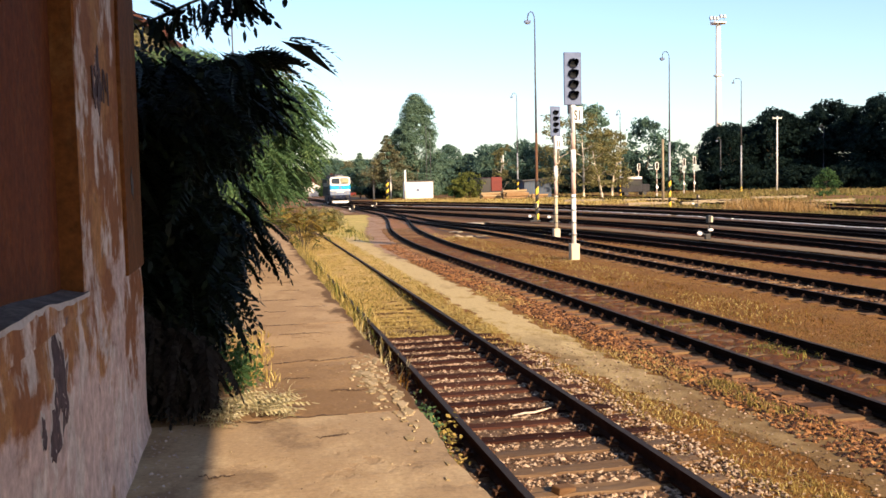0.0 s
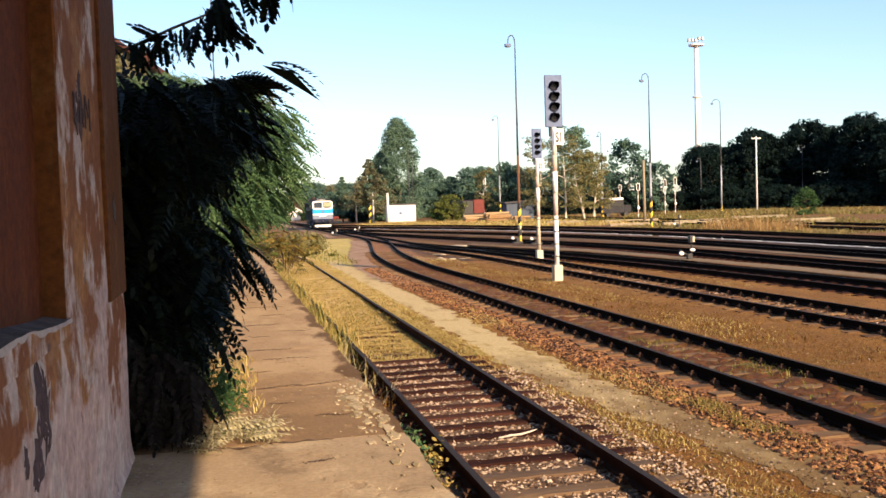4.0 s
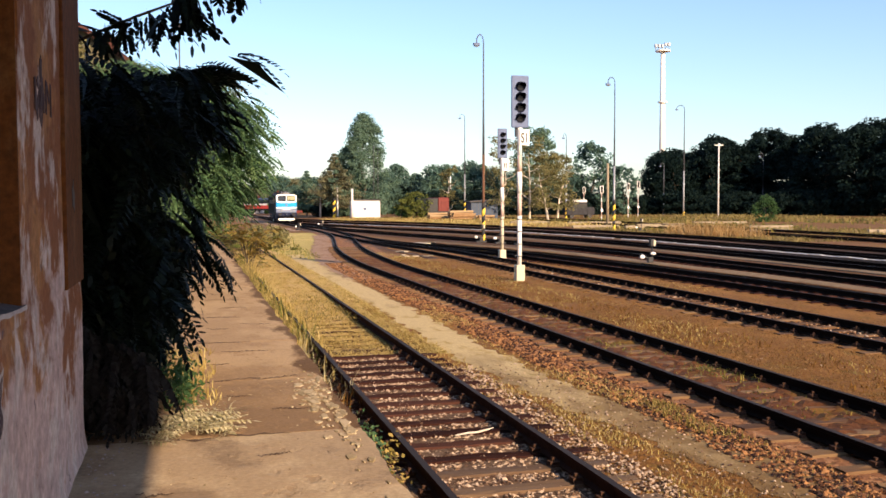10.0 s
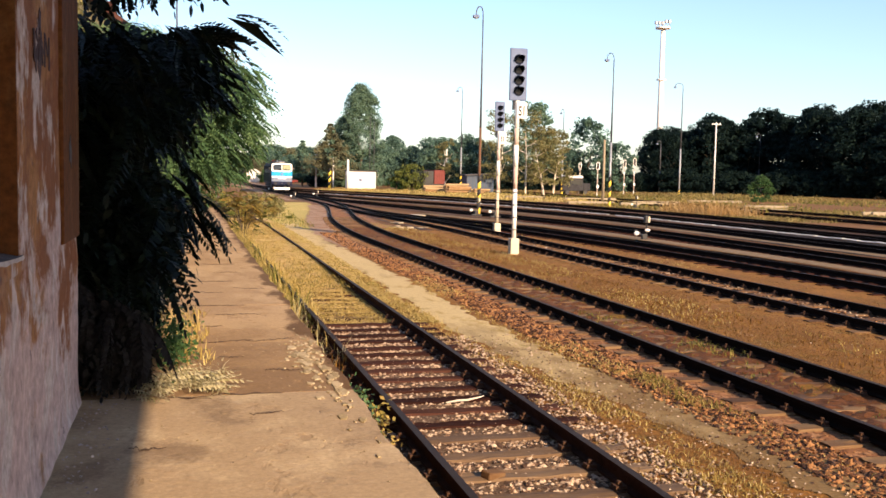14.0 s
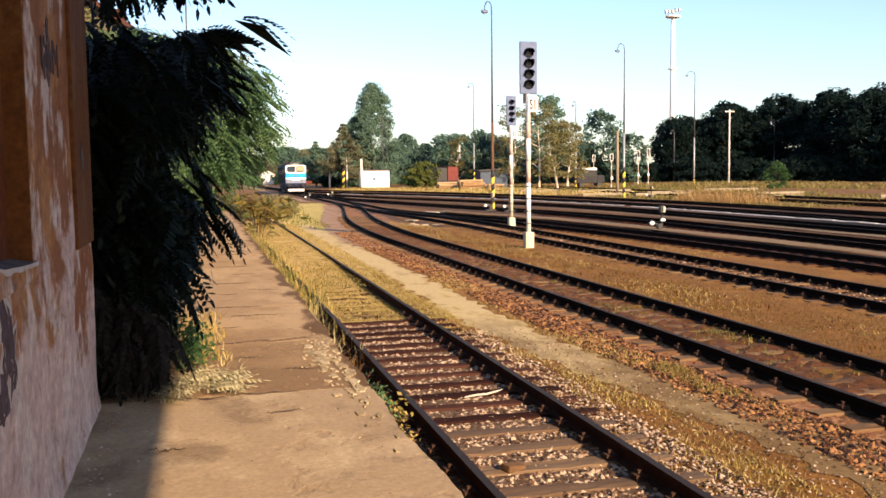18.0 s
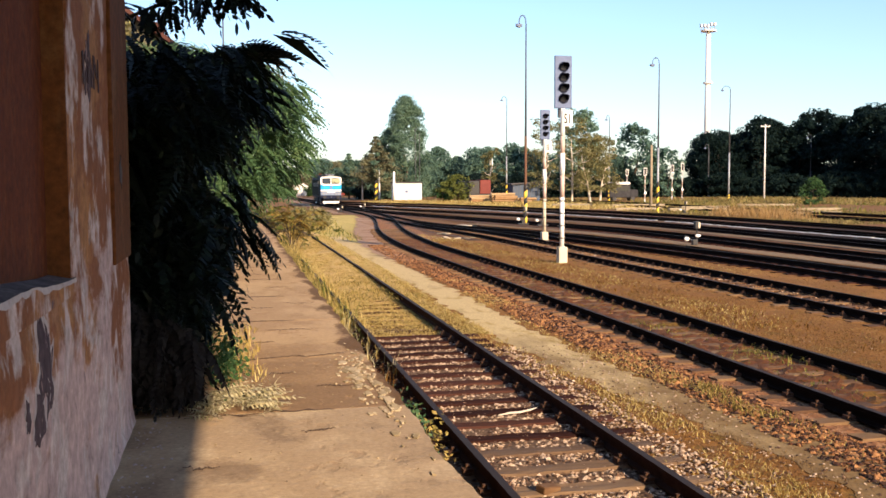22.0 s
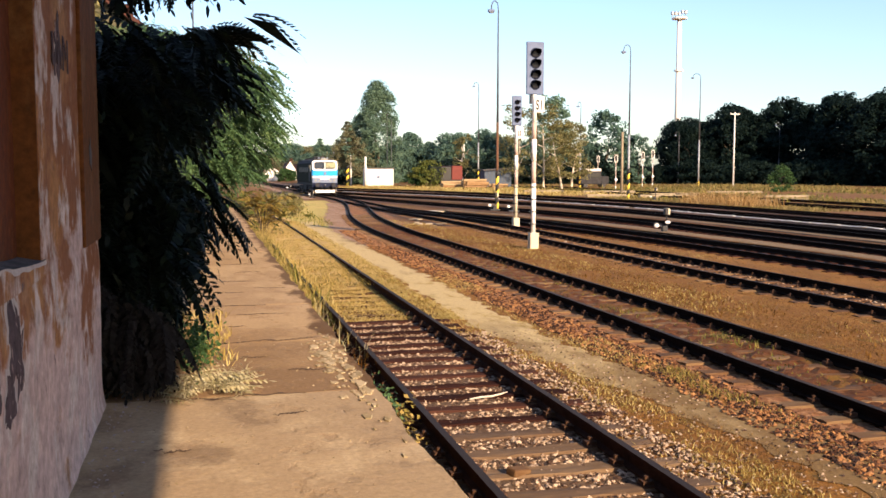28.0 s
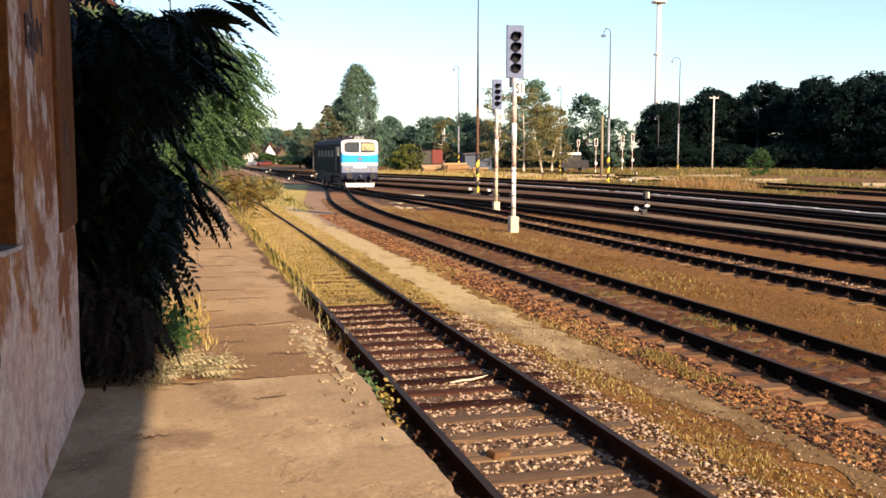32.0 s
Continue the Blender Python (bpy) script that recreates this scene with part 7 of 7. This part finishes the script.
stones("shoulder_ballast", "ballast stones below the platform edge", c, r, STONE, 46)
c, r = bed_stones(lambda y: 4.6, -0.75, 0.95, 3.6, 15, 3200, BED_Z + 0.004, 0.008, 0.022, 55)
stones("loose_stones", "small brown and pale stones strewn over the verge", c, r, STONE, 56)
xf2 = TRACKS[0][1]
c, r = bed_stones(xf2, -2.05, -1.27, 4.5, 42, 12500, BED_Z - 0.002, 0.018, 0.046, 47, 1.5)
stones("shoulder_ballast", "rust-brown ballast stones beside the running track", c, r, RUSTSTONE, 48)
c, r = bed_stones(xf2, -1.30, -0.82, 4.5, 40, 6500, BED_Z - 0.020, 0.016, 0.036, 147, 1.5)
stones("shoulder_ballast", "rust-brown ballast stones between the sleeper ends", c, r, RUSTSTONE, 148)
c, r = bed_stones(xf2, -0.68, 0.68, 6, 34, 6000, BED_Z - 0.01, 0.02, 0.042, 49)
stones("track_ballast", "rust-brown ballast stones between the running rails", c, r, RUSTSTONE, 50)
c, r = bed_stones(TRACKS[1][1], -0.68, 0.68, 12, 40, 2600, BED_Z + 0.005, 0.02, 0.045, 51)
stones("track_ballast", "grey-brown ballast stones on the third track", c, r, RUSTSTONE, 52)
c, r = bed_stones(TRACKS[1][1], -0.68, 1.2, 12, 44, 1100, BED_Z + 0.012, 0.018, 0.045, 57)
stones("track_ballast", "pale stones scattered on the third track", c, r, STONE, 58)
c, r = bed_stones(lambda y: 10.0, -1.0, 1.0, 6, 40, 1500, SOIL_Z + 0.01, 0.012, 0.03, 53)
stones("loose_stones", "loose pale stones in the dry turf", c, r, STONE, 54)

g = np.random.default_rng(91)
c = np.stack([-0.62 + np.abs(g.normal(0, 0.13, 150)), g.uniform(4.2, 7.2, 150), np.full(150, 0.0)], 1)
stones("plaster_crumbs", "crumbs of fallen plaster along the wall's foot", c, g.uniform(0.004, 0.013, 150), RIM, 92)
c = np.stack([g.uniform(-0.4, 1.1, 190), 3.2 + 6 * g.uniform(0, 1, 190), np.full(190, 0.0)], 1)
stones("grit", "pale grit scattered on the platform", c, g.uniform(0.003, 0.009, 190), LICHEN, 94)

# ---- moving: diesel locomotive and far railcar ----
def wheelset(parent, y, r, gauge=1.5):
    ax = thing("wheelset", "", "", (0, y, r))
    ax.parent = parent
    part("axle", tube(bmesh.new(), (-gauge / 2, 0, 0), (gauge / 2, 0, 0), 0.08, n=10), DARKSTEEL, ax)
    for s in (-1, 1):
        bm = bmesh.new()
        tube(bm, (s * (gauge / 2 - 0.07), 0, 0), (s * (gauge / 2 + 0.07), 0, 0), r, n=24)
        tube(bm, (s * (gauge / 2 + 0.07), 0, 0), (s * (gauge / 2 + 0.10), 0, 0), r * 0.35, n=12)
        for k in range(4):
            a = k * math.pi / 2
            box(bm, (s * (gauge / 2 + 0.08) - 0.02, math.cos(a) * r * 0.55 - 0.05, math.sin(a) * r * 0.55 - 0.05), (s * (gauge / 2 + 0.08) + 0.02, math.cos(a) * r * 0.55 + 0.05, math.sin(a) * r * 0.55 + 0.05))
        part("wheel", bm, DARKSTEEL, ax)
    return ax


def locomotive():
    """Cab front faces local -y at y = 0; z = 0 on the rail head."""
    L = thing("diesel_locomotive", "blue and white four-axle diesel locomotive with wide cab windows", "locomotive")
    W, LEN = 1.36, 16.5
    bm = bmesh.new()
    box(bm, (-W, 0.55, 1.25), (W, LEN - 0.55, 3.55), 0.08)
    part("body_side", bm, SIDEPAINT, L, "body side coloured near-black green for shade")
    bm = bmesh.new()
    poly(bm, [(-W + 0.02, 0.5, 3.5), (W - 0.02, 0.5, 3.5), (W - 0.28, 0.5, 3.88), (0.6, 0.5, 4.06), (-0.6, 0.5, 4.06), (-W + 0.28, 0.5, 3.88)], (0, LEN - 1.0, 0))
    part("roof", bm, ROOFGREY, L)
    bm = bmesh.new()
    box(bm, (-W - 0.012, 0.6, 2.05), (W + 0.012, LEN - 0.6, 2.35), 0.005)
    part("side_stripe", bm, SIDEPAINT, L)
    bm = bmesh.new()
    box(bm, (-W - 0.008, 0.6, 2.45), (W + 0.008, LEN - 0.6, 3.1), 0.005)
    part("side_band", bm, SIDEPAINT, L)
    for k in range(5):
        for s in (-1, 1):
            part("side_grille", box(bmesh.new(), (s * (W + 0.02) - 0.015, 4.0 + k * 1.9, 2.5), (s * (W + 0.02) + 0.015, 5.2 + k * 1.9, 3.05), 0.01), BLACK, L)
    for s in (-1, 1):
        part("cab_door", box(bmesh.new(), (s * (W + 0.02) - 0.02, 2.3, 1.4), (s * (W + 0.02) + 0.02, 3.0, 3.3), 0.01), NAVY, L)
        part("cab_side_window", box(bmesh.new(), (s * (W + 0.02) - 0.02, 1.0, 2.55), (s * (W + 0.02) + 0.02, 1.95, 3.3), 0.02), WINDOW, L)

    def lamp(x, z, r, front):
        part("headlight", tube(bmesh.new(), (x, front, z), (x, front - 0.06, z), r, n=14), LAMPGLOW, L, "round headlight")

    # cab front: lower nose, window band with raked frame
    bm = bmesh.new()
    box(bm, (-W, 0.12, 1.2), (W, 0.7, 1.86), 0.08)
    part("nose_lower", bm, SILVER, L, "silver-grey lower nose")
    bm = bmesh.new()
    box(bm, (-W, 0.08, 1.84), (W, 0.7, 2.08), 0.05)
    part("nose_white_band", bm, WHITE, L)
    bm = bmesh.new()
    box(bm, (-W - 0.01, 0.05, 2.06), (W + 0.01, 0.8, 2.76), 0.06)
    part("nose_blue_band", bm, BLUE, L, "bright blue band under the windows")
    n = 24
    ring_o, ring_i = [], []
    for i in range(n):
        a = 2 * math.pi * (i + 0.5) / n
        ex = 0.32
        cx = abs(math.cos(a)) ** ex * math.copysign(1, math.cos(a))
        cz = abs(math.sin(a)) ** ex * math.copysign(1, math.sin(a))
        ring_o.append((W * 1.0 * cx, 3.26 + 0.60 * cz))
        ring_i.append((W * 0.87 * cx, 3.27 + 0.42 * cz))
    bm = bmesh.new()
    fo = [bm.verts.new((x, 0.0 + 0.12 * (z - 2.7), z)) for x, z in ring_o]
    fi = [bm.verts.new((x, 0.0 + 0.12 * (z - 2.7), z)) for x, z in ring_i]
    bo = [bm.verts.new((x, 0.7, z)) for x, z in ring_o]
    bi = [bm.verts.new((x, 0.14 + 0.12 * (z - 2.7), z)) for x, z in ring_i]
    for i in range(n):
        j = (i + 1) % n
        bm.faces.new((fo[i], fo[j], fi[j], fi[i]))
        bm.faces.new((fo[i], bo[i], bo[j], fo[j]))
        bm.faces.new((fi[i], fi[j], bi[j], bi[i]))
    bmesh.ops.recalc_face_normals(bm, faces=bm.faces[:])
    part("window_frame", bm, WHITE, L, "white rounded windscreen surround")
    bm = bmesh.new()
    poly(bm, [(x, 0.13 + 0.12 * (z - 2.7), z) for x, z in ring_i], (0, 0.02, 0))
    part("windscreen", bm, WINDOW, L, "dark windscreen")
    bm = bmesh.new()
    box(bm, (-0.05, 0.0, 2.84), (0.05, 0.2, 3.7), 0.01)
    part("window_pillar", bm, WHITE, L)
    bm = bmesh.new()
    box(bm, (0.14, 0.10, 3.02), (1.15, 0.122, 3.58), 0.01)
    part("sun_blind", bm, BLIND, L, "pale cream blind behind the windscreen")
    for s in (-1, 1):
        part("wiper", tube(bmesh.new(), (s * 0.65, 0.02, 2.82), (s * 0.3, 0.08, 3.3), 0.018, n=5), BLACK, L)
        part("mirror", box(bmesh.new(), (s * 1.62 - 0.09, 0.5, 2.9), (s * 1.62 + 0.09, 0.56, 3.3), 0.02), BLACK, L)
        lamp(s * 1.0, 1.55, 0.12, 0.10)
        lamp(s * 0.62, 1.5, 0.10, 0.10)
    lamp(0.0, 3.98, 0.13, 0.45)
    lamp(-0.28, 3.98, 0.10, 0.45)
    lamp(0.28, 3.98, 0.10, 0.45)
    bm = bmesh.new()
    box(bm, (-0.5, 0.08, 1.66), (0.5, 0.11, 1.80), 0.01)
    part("number_board", bm, WHITE, L, "pale board")
    bm = bmesh.new()
    box(bm, (-0.14, 0.03, 2.2), (0.14, 0.06, 2.5), 0.03)
    part("badge", bm, SILVER, L, "pale round badge")
    # buffer beam, buffers, plough
    bm = bmesh.new()
    box(bm, (-1.35, 0.05, 0.75), (1.35, 0.5, 1.3), 0.04)
    part("buffer_beam", bm, NAVY, L)
    for s in (-1, 1):
        b = part("buffer", tube(bmesh.new(), (s * 0.88, 0.05, 1.05), (s * 0.88, -0.40, 1.05), 0.12, n=14), ROOFGREY, L)
        part("buffer_head", tube(bmesh.new(), (s * 0.88, -0.40, 1.05), (s * 0.88, -0.47, 1.05), 0.24, n=18), ROOFGREY, b)
        part("brake_hose", tube(bmesh.new(), (s * 0.42, 0.0, 0.95), (s * 0.36, -0.22, 0.5), 0.035, n=7), BLACK, L)
        part("step", box(bmesh.new(), (s * 1.38 - 0.1, 0.15, 0.45), (s * 1.38 + 0.1, 0.55, 0.52)), NAVY, L)
    part("coupling_hook", box(bmesh.new(), (-0.06, -0.30, 0.95), (0.06, 0.05, 1.10), 0.02), DARKSTEEL, L)
    bm = bmesh.new()
    poly(bm, [(-1.02, -0.02, 0.16), (1.02, -0.02, 0.16), (1.10, 0.05, 0.46), (-1.10, 0.05, 0.46)], (0, 0.05, 0))
    part("snow_plough", bm, WHITE, L, "white snow plough")
    part("handrail", tube(bmesh.new(), (-1.25, 0.0, 2.0), (1.25, 0.0, 2.0), 0.02, n=6), WHITE, L)
    # running gear
    bm = bmesh.new()
    box(bm, (-1.3, 0.6, 0.95), (1.3, LEN - 0.6, 1.28))
    part("underframe", bm, ROOFGREY, L)
    bm = bmesh.new()
    box(bm, (-1.25, 6.6, 0.35), (1.25, 10.2, 1.0), 0.1)
    part("fuel_tank", bm, ROOFGREY, L)
    for yc in (3.6, 12.9):
        for s in (-1, 1):
            part("bogie_frame", box(bmesh.new(), (s * 1.1 - 0.1, yc - 1.9, 0.45), (s * 1.1 + 0.1, yc + 1.9, 0.85), 0.03), ROOFGREY, L)
        for yy in (yc - 1.2, yc + 1.2):
            axles.append(wheelset(L, yy, 0.5))
    # roof fittings
    bm = bmesh.new()
    box(bm, (-0.5, 5.2, 4.04), (0.5, 6.6, 4.34), 0.05)
    part("exhaust_housing", bm, ROOFGREY, L)
    for yy in (3.2, 8.4, 10.8, 13.2):
        part("roof_fan", tube(bmesh.new(), (0, yy, 4.04), (0, yy, 4.20), 0.62, n=20), ROOFGREY, L)
    for x in (-0.55, -0.1, 0.35):
        part("roof_horn", tube(bmesh.new(), (x, 1.2, 4.12), (x, 0.8, 4.12), 0.05, 0.09, 10), SILVER, L)
    part("antenna", box(bmesh.new(), (-0.25, 2.0, 4.05), (0.25, 2.3, 4.32), 0.03), ROOFGREY, L)
    # the body stands a little lower over its wheels
    for ob in L.children_recursive:
        if ob.type == "MESH" and ob.parent.name.split(".")[0] != "wheelset":
            ob.data.transform(Matrix.Translation((0, 0, 0.11)) @ Matrix.Diagonal((1.01, 1, 0.955, 1)))
    return L


axles = []
loco = locomotive()


def railcar():
    """A short two-axle railcar, front at local y = 0 facing -y."""
    R = thing("railcar", "far red, white and blue two-axle railcar", "railcar")
    W, LEN = 1.5, 13.9
    for nm, z0, z1, mt in (("lower_body", 0.95, 1.75, TRAINRED), ("white_band", 1.75, 2.15, WHITE), ("window_band", 2.15, 3.0, NAVY)):
        bm = bmesh.new()
        box(bm, (-W, 0, z0), (W, LEN, z1), 0.03)
        part(nm, bm, mt, R)
    bm = bmesh.new()
    poly(bm, [(-W, -0.02, 2.98), (W, -0.02, 2.98), (W - 0.2, -0.02, 3.3), (0.7, -0.02, 3.46), (-0.7, -0.02, 3.46), (-W + 0.2, -0.02, 3.3)], (0, LEN + 0.04, 0))
    part("roof", bm, BLUEHUT, R, "blue-grey roof")
    for k in range(9):
        for s in (-1, 1):
            part("window", box(bmesh.new(), (s * (W + 0.01) - 0.015, 0.9 + k * 1.4, 2.2), (s * (W + 0.01) + 0.015, 1.9 + k * 1.4, 2.9), 0.02), WINDOW, R)
    for yy in (-0.02, LEN + 0.0):
        for x in (-0.72, 0.72):
            part("cab_window", box(bmesh.new(), (x - 0.55, yy - 0.01, 2.15), (x + 0.55, yy + 0.03, 2.95), 0.02), WINDOW, R)
            part("headlight", box(bmesh.new(), (x - 0.15, yy - 0.02, 1.3), (x + 0.15, yy + 0.04, 1.5), 0.02), WHITE, R)
    part("underframe", box(bmesh.new(), (-1.3, 0.2, 0.55), (1.3, LEN - 0.2, 0.98)), BLACK, R)
    for yy in (2.9, 10.9):
        axles2.append(wheelset(R, yy, 0.42))
    return R


axles2 = []
dmu = railcar()


def small_car():
    """A small hatchback, bonnet towards local -x, standing on z = 0."""
    c = thing("car", "small dull red hatchback driving past the far houses", "car")
    hull = [(-1.95, 0.35), (-1.95, 0.75), (-1.7, 0.88), (-0.95, 0.95), (1.85, 0.98), (1.95, 0.8), (1.95, 0.35)]
    bm = poly(bmesh.new(), [(x, -0.8, z) for x, z in hull], (0, 1.6, 0))
    bmesh.ops.bevel(bm, geom=bm.edges[:], offset=0.05, segments=2, affect="EDGES")
    part("body", bm, WAGONRED, c)
    cabin = [(-0.95, 0.94), (-0.35, 1.42), (1.25, 1.45), (1.8, 0.97)]
    bm = poly(bmesh.new(), [(x, -0.7, z) for x, z in cabin], (0, 1.4, 0))
    bmesh.ops.bevel(bm, geom=bm.edges[:], offset=0.04, segments=2, affect="EDGES")
    part("cabin", bm, WINDOW, c, "dark glazed cabin")
    part("roof", box(bmesh.new(), (-0.32, -0.69, 1.42), (1.22, 0.69, 1.47), 0.02), WAGONRED, c)
    for x in (-1.25, 1.2):
        for y in (-0.82, 0.64):
            part("wheel", tube(bmesh.new(), (x, y, 0.3), (x, y + 0.18, 0.3), 0.3, n=16), BLACK, c)
    for y in (-0.6, 0.6):
        part("headlight", box(bmesh.new(), (-1.98, y - 0.15, 0.62), (-1.92, y + 0.15, 0.76), 0.02), WHITE, c)
    return c


far_car = small_car()


# ---- pieces of the setting: sleepers and rail fastenings ----
def sleeper_mesh(name, mat, seed, lx=1.25, w=0.125):
    """A timber sleeper: worn, uneven arrises, a hollowed top and ragged ends."""
    n = 14
    ring = ((-1.0, -0.16), (-1.0, -0.025), (-0.86, 0.0), (-0.3, 0.0), (0.3, 0.0), (0.86, 0.0), (1.0, -0.025), (1.0, -0.16))
    vs, fs = [], []
    for k in range(n + 1):
        x = -lx + 2 * lx * k / n
        for q, (u, z) in enumerate(ring):
            edge = 0.016 * noise.noise((x * 3.1, u * 2, seed)) + 0.008 * noise.noise((x * 9, u * 3, seed + 5))
            dz = 0.0 if z < -0.1 else 0.012 * noise.noise((x * 2.2, u * 1.5, seed + 2)) + 0.006 * noise.noise((x * 8, u * 4, seed + 9)) - (0.012 if q in (2, 5) and noise.noise((x * 4, u, seed + 3)) > 0.25 else 0.0)
            end = 0.03 * noise.noise((u * 3, z * 9, seed + k)) if k in (0, n) else 0.0
            vs.append((x + end, u * w * (1 + 0.05 * noise.noise((x * 1.4, seed, 0))) + edge, z + dz))
    m = len(ring)
    for k in range(n):
        fs += [(k * m + q, k * m + q + 1, (k + 1) * m + q + 1, (k + 1) * m + q) for q in range(m - 1)]
    fs += [tuple(range(m))[::-1], tuple(range(n * m, n * m + m))]
    me = bpy.data.meshes.new(name)
    me.from_pydata(vs, [], fs)
    me.materials.append(mat)
    return me


def plate_mesh():
    bm = bmesh.new()
    box(bm, (-0.16, -0.08, 0.0), (0.16, 0.08, 0.016), 0.003)
    for x in (-0.105, 0.105):
        tube(bm, (x, 0, 0.012), (x, 0, 0.085), 0.03, 0.024, 7)
        box(bm, (x - 0.05, -0.05, 0.02), (x + 0.05, 0.05, 0.05))
    me = bpy.data.meshes.new("fastening")
    bm.to_mesh(me)
    bm.free()
    me.materials.append(CLIP)
    return me


PLATE = plate_mesh()


def lay(parent, xf, y0, y1, step, meshes, seed, chairs_to, z=None, xjit=0.06):
    g = np.random.default_rng(seed)
    z = (RAIL_Z - 0.160) if z is None else z
    y = y0
    while y < y1:
        yy = y + g.uniform(-0.03, 0.03)
        slope = math.degrees(math.atan(xf(yy + 0.5) - xf(yy - 0.5)))
        s = new("sleeper", meshes[int(g.integers(0, len(meshes)))])
        s.parent = parent
        s.matrix_basis = pose(xf(yy) + g.uniform(-xjit, xjit), yy, z + level(xf(yy), yy), 0, 0, -slope + g.uniform(-1.2, 1.2))
        if yy < chairs_to:
            for off in (-0.753, 0.753):
                c = new("fastening", PLATE)
                c.parent = parent
                c.matrix_basis = pose(xf(yy) + off, yy, RAIL_Z - 0.158, 0, 0, -slope)
        y += step


dark_s = [sleeper_mesh("sleeper", SLEEPER, k) for k in range(5)]
grey_s = [sleeper_mesh("sleeper", GREYSLEEPER, 10 + k) for k in range(5)]
rust_s = [sleeper_mesh("sleeper", RUSTSLEEPER, 20 + k) for k in range(5)]
lay(siding, SIDING, -12.0, 9.0, 0.6, grey_s, 1, 9.0)
lay(siding, SIDING, 9.55, 17.0, 0.56, dark_s, 2, 17.0)
lay(siding, SIDING, 17.05, 46, 0.65, dark_s, 3, 0, RAIL_Z - 0.176)
for nm, xf, y0, y1, t, dark in made_tracks:
    if nm == "second":
        lay(t, xf, -8.0, 60, 0.62, rust_s, 4, 32)
    elif nm == "third":
        lay(t, xf, 6.0, 58, 0.64, rust_s, 5, 42)
    elif nm in ("fourth", "fifth"):
        lay(t, xf, 8.0, 55, 0.66, dark_s, 6, 0)


def motions():
    """The locomotive stands until 19 s, then gains speed towards the platform."""
    go, start = 19.0, 130.0
    way_y = (130.0, 129.6, 128.6, 126.9, 124.5, 121.8, 118.6, 114.8, 110.0, 104.3, 97.4, 89.2, 80.3, 70.8)

    def front(t):
        u = min(max(t - go, 0.0), 12.999)
        k, f = int(u), u - int(u)
        a, b, c, d = (way_y[min(max(k + q, 0), 13)] for q in (-1, 0, 1, 2))
        d = 2 * c - b if k == 12 else d
        return b + 0.5 * f * (c - a + f * (2 * a - 5 * b + 4 * c - d + f * (3 * (b - c) + d - a)))

    times = [0.0, go] + [19.5 + 0.5 * k for k in range(26)]
    third = TRACKS[1][1]

    def at(t):
        y = front(t)
        return pose(third(y), y, RAIL_Z + level(third(y), y), 0, 0, -math.degrees(math.atan((third(y + 12) - third(y)) / 12)))

    walk(loco, [(t, at(t)) for t in times])
    for k, ax in enumerate(axles):
        y0 = ax.location.y
        ax.matrix_basis = pose(0, y0, 0.5)
        fine = [0.0, go] + [go + i / 30 for i in range(1, 391)]
        walk(ax, [(t, pose(0, y0, 0.5, math.degrees((start - front(t)) / 0.5), 0, 0)) for t in fine])
    way = [(0.0, -17.0, 271.0), (4.0, -2.5, 252.0), (9.0, 17.1, 227.0), (11.5, 29.0, 212.3), (13.0, 34.8, 204.0), (14.5, 40.2, 196.5), (16.5, 47.6, 190.8), (18.0, 56.5, 189.6), (20.0, 65.0, 189.8), (23.0, 70.0, 190.6), (27.0, 72.0, 191.2), (32.0, 72.6, 191.4)]
    rows = []
    for i, (t, x, y) in enumerate(way):
        a, b = way[max(0, i - 1)], way[min(len(way) - 1, i + 1)]
        rows.append((t, pose(x, y, RAIL_Z, 0, 0, math.degrees(math.atan2(b[1] - a[1], -(b[2] - a[2]))))))
    walk(dmu, rows)
    walk(far_car, [(t, pose(x, 228 + 0.3 * (23.9 - x), -1.40, 0, 0, 42)) for t, x in ((0.0, 23.9), (29.4, 23.9), (30.0, 23.6), (30.5, 23.0), (31.0, 22.0), (31.5, 20.3), (32.0, 18.6))])


motions()
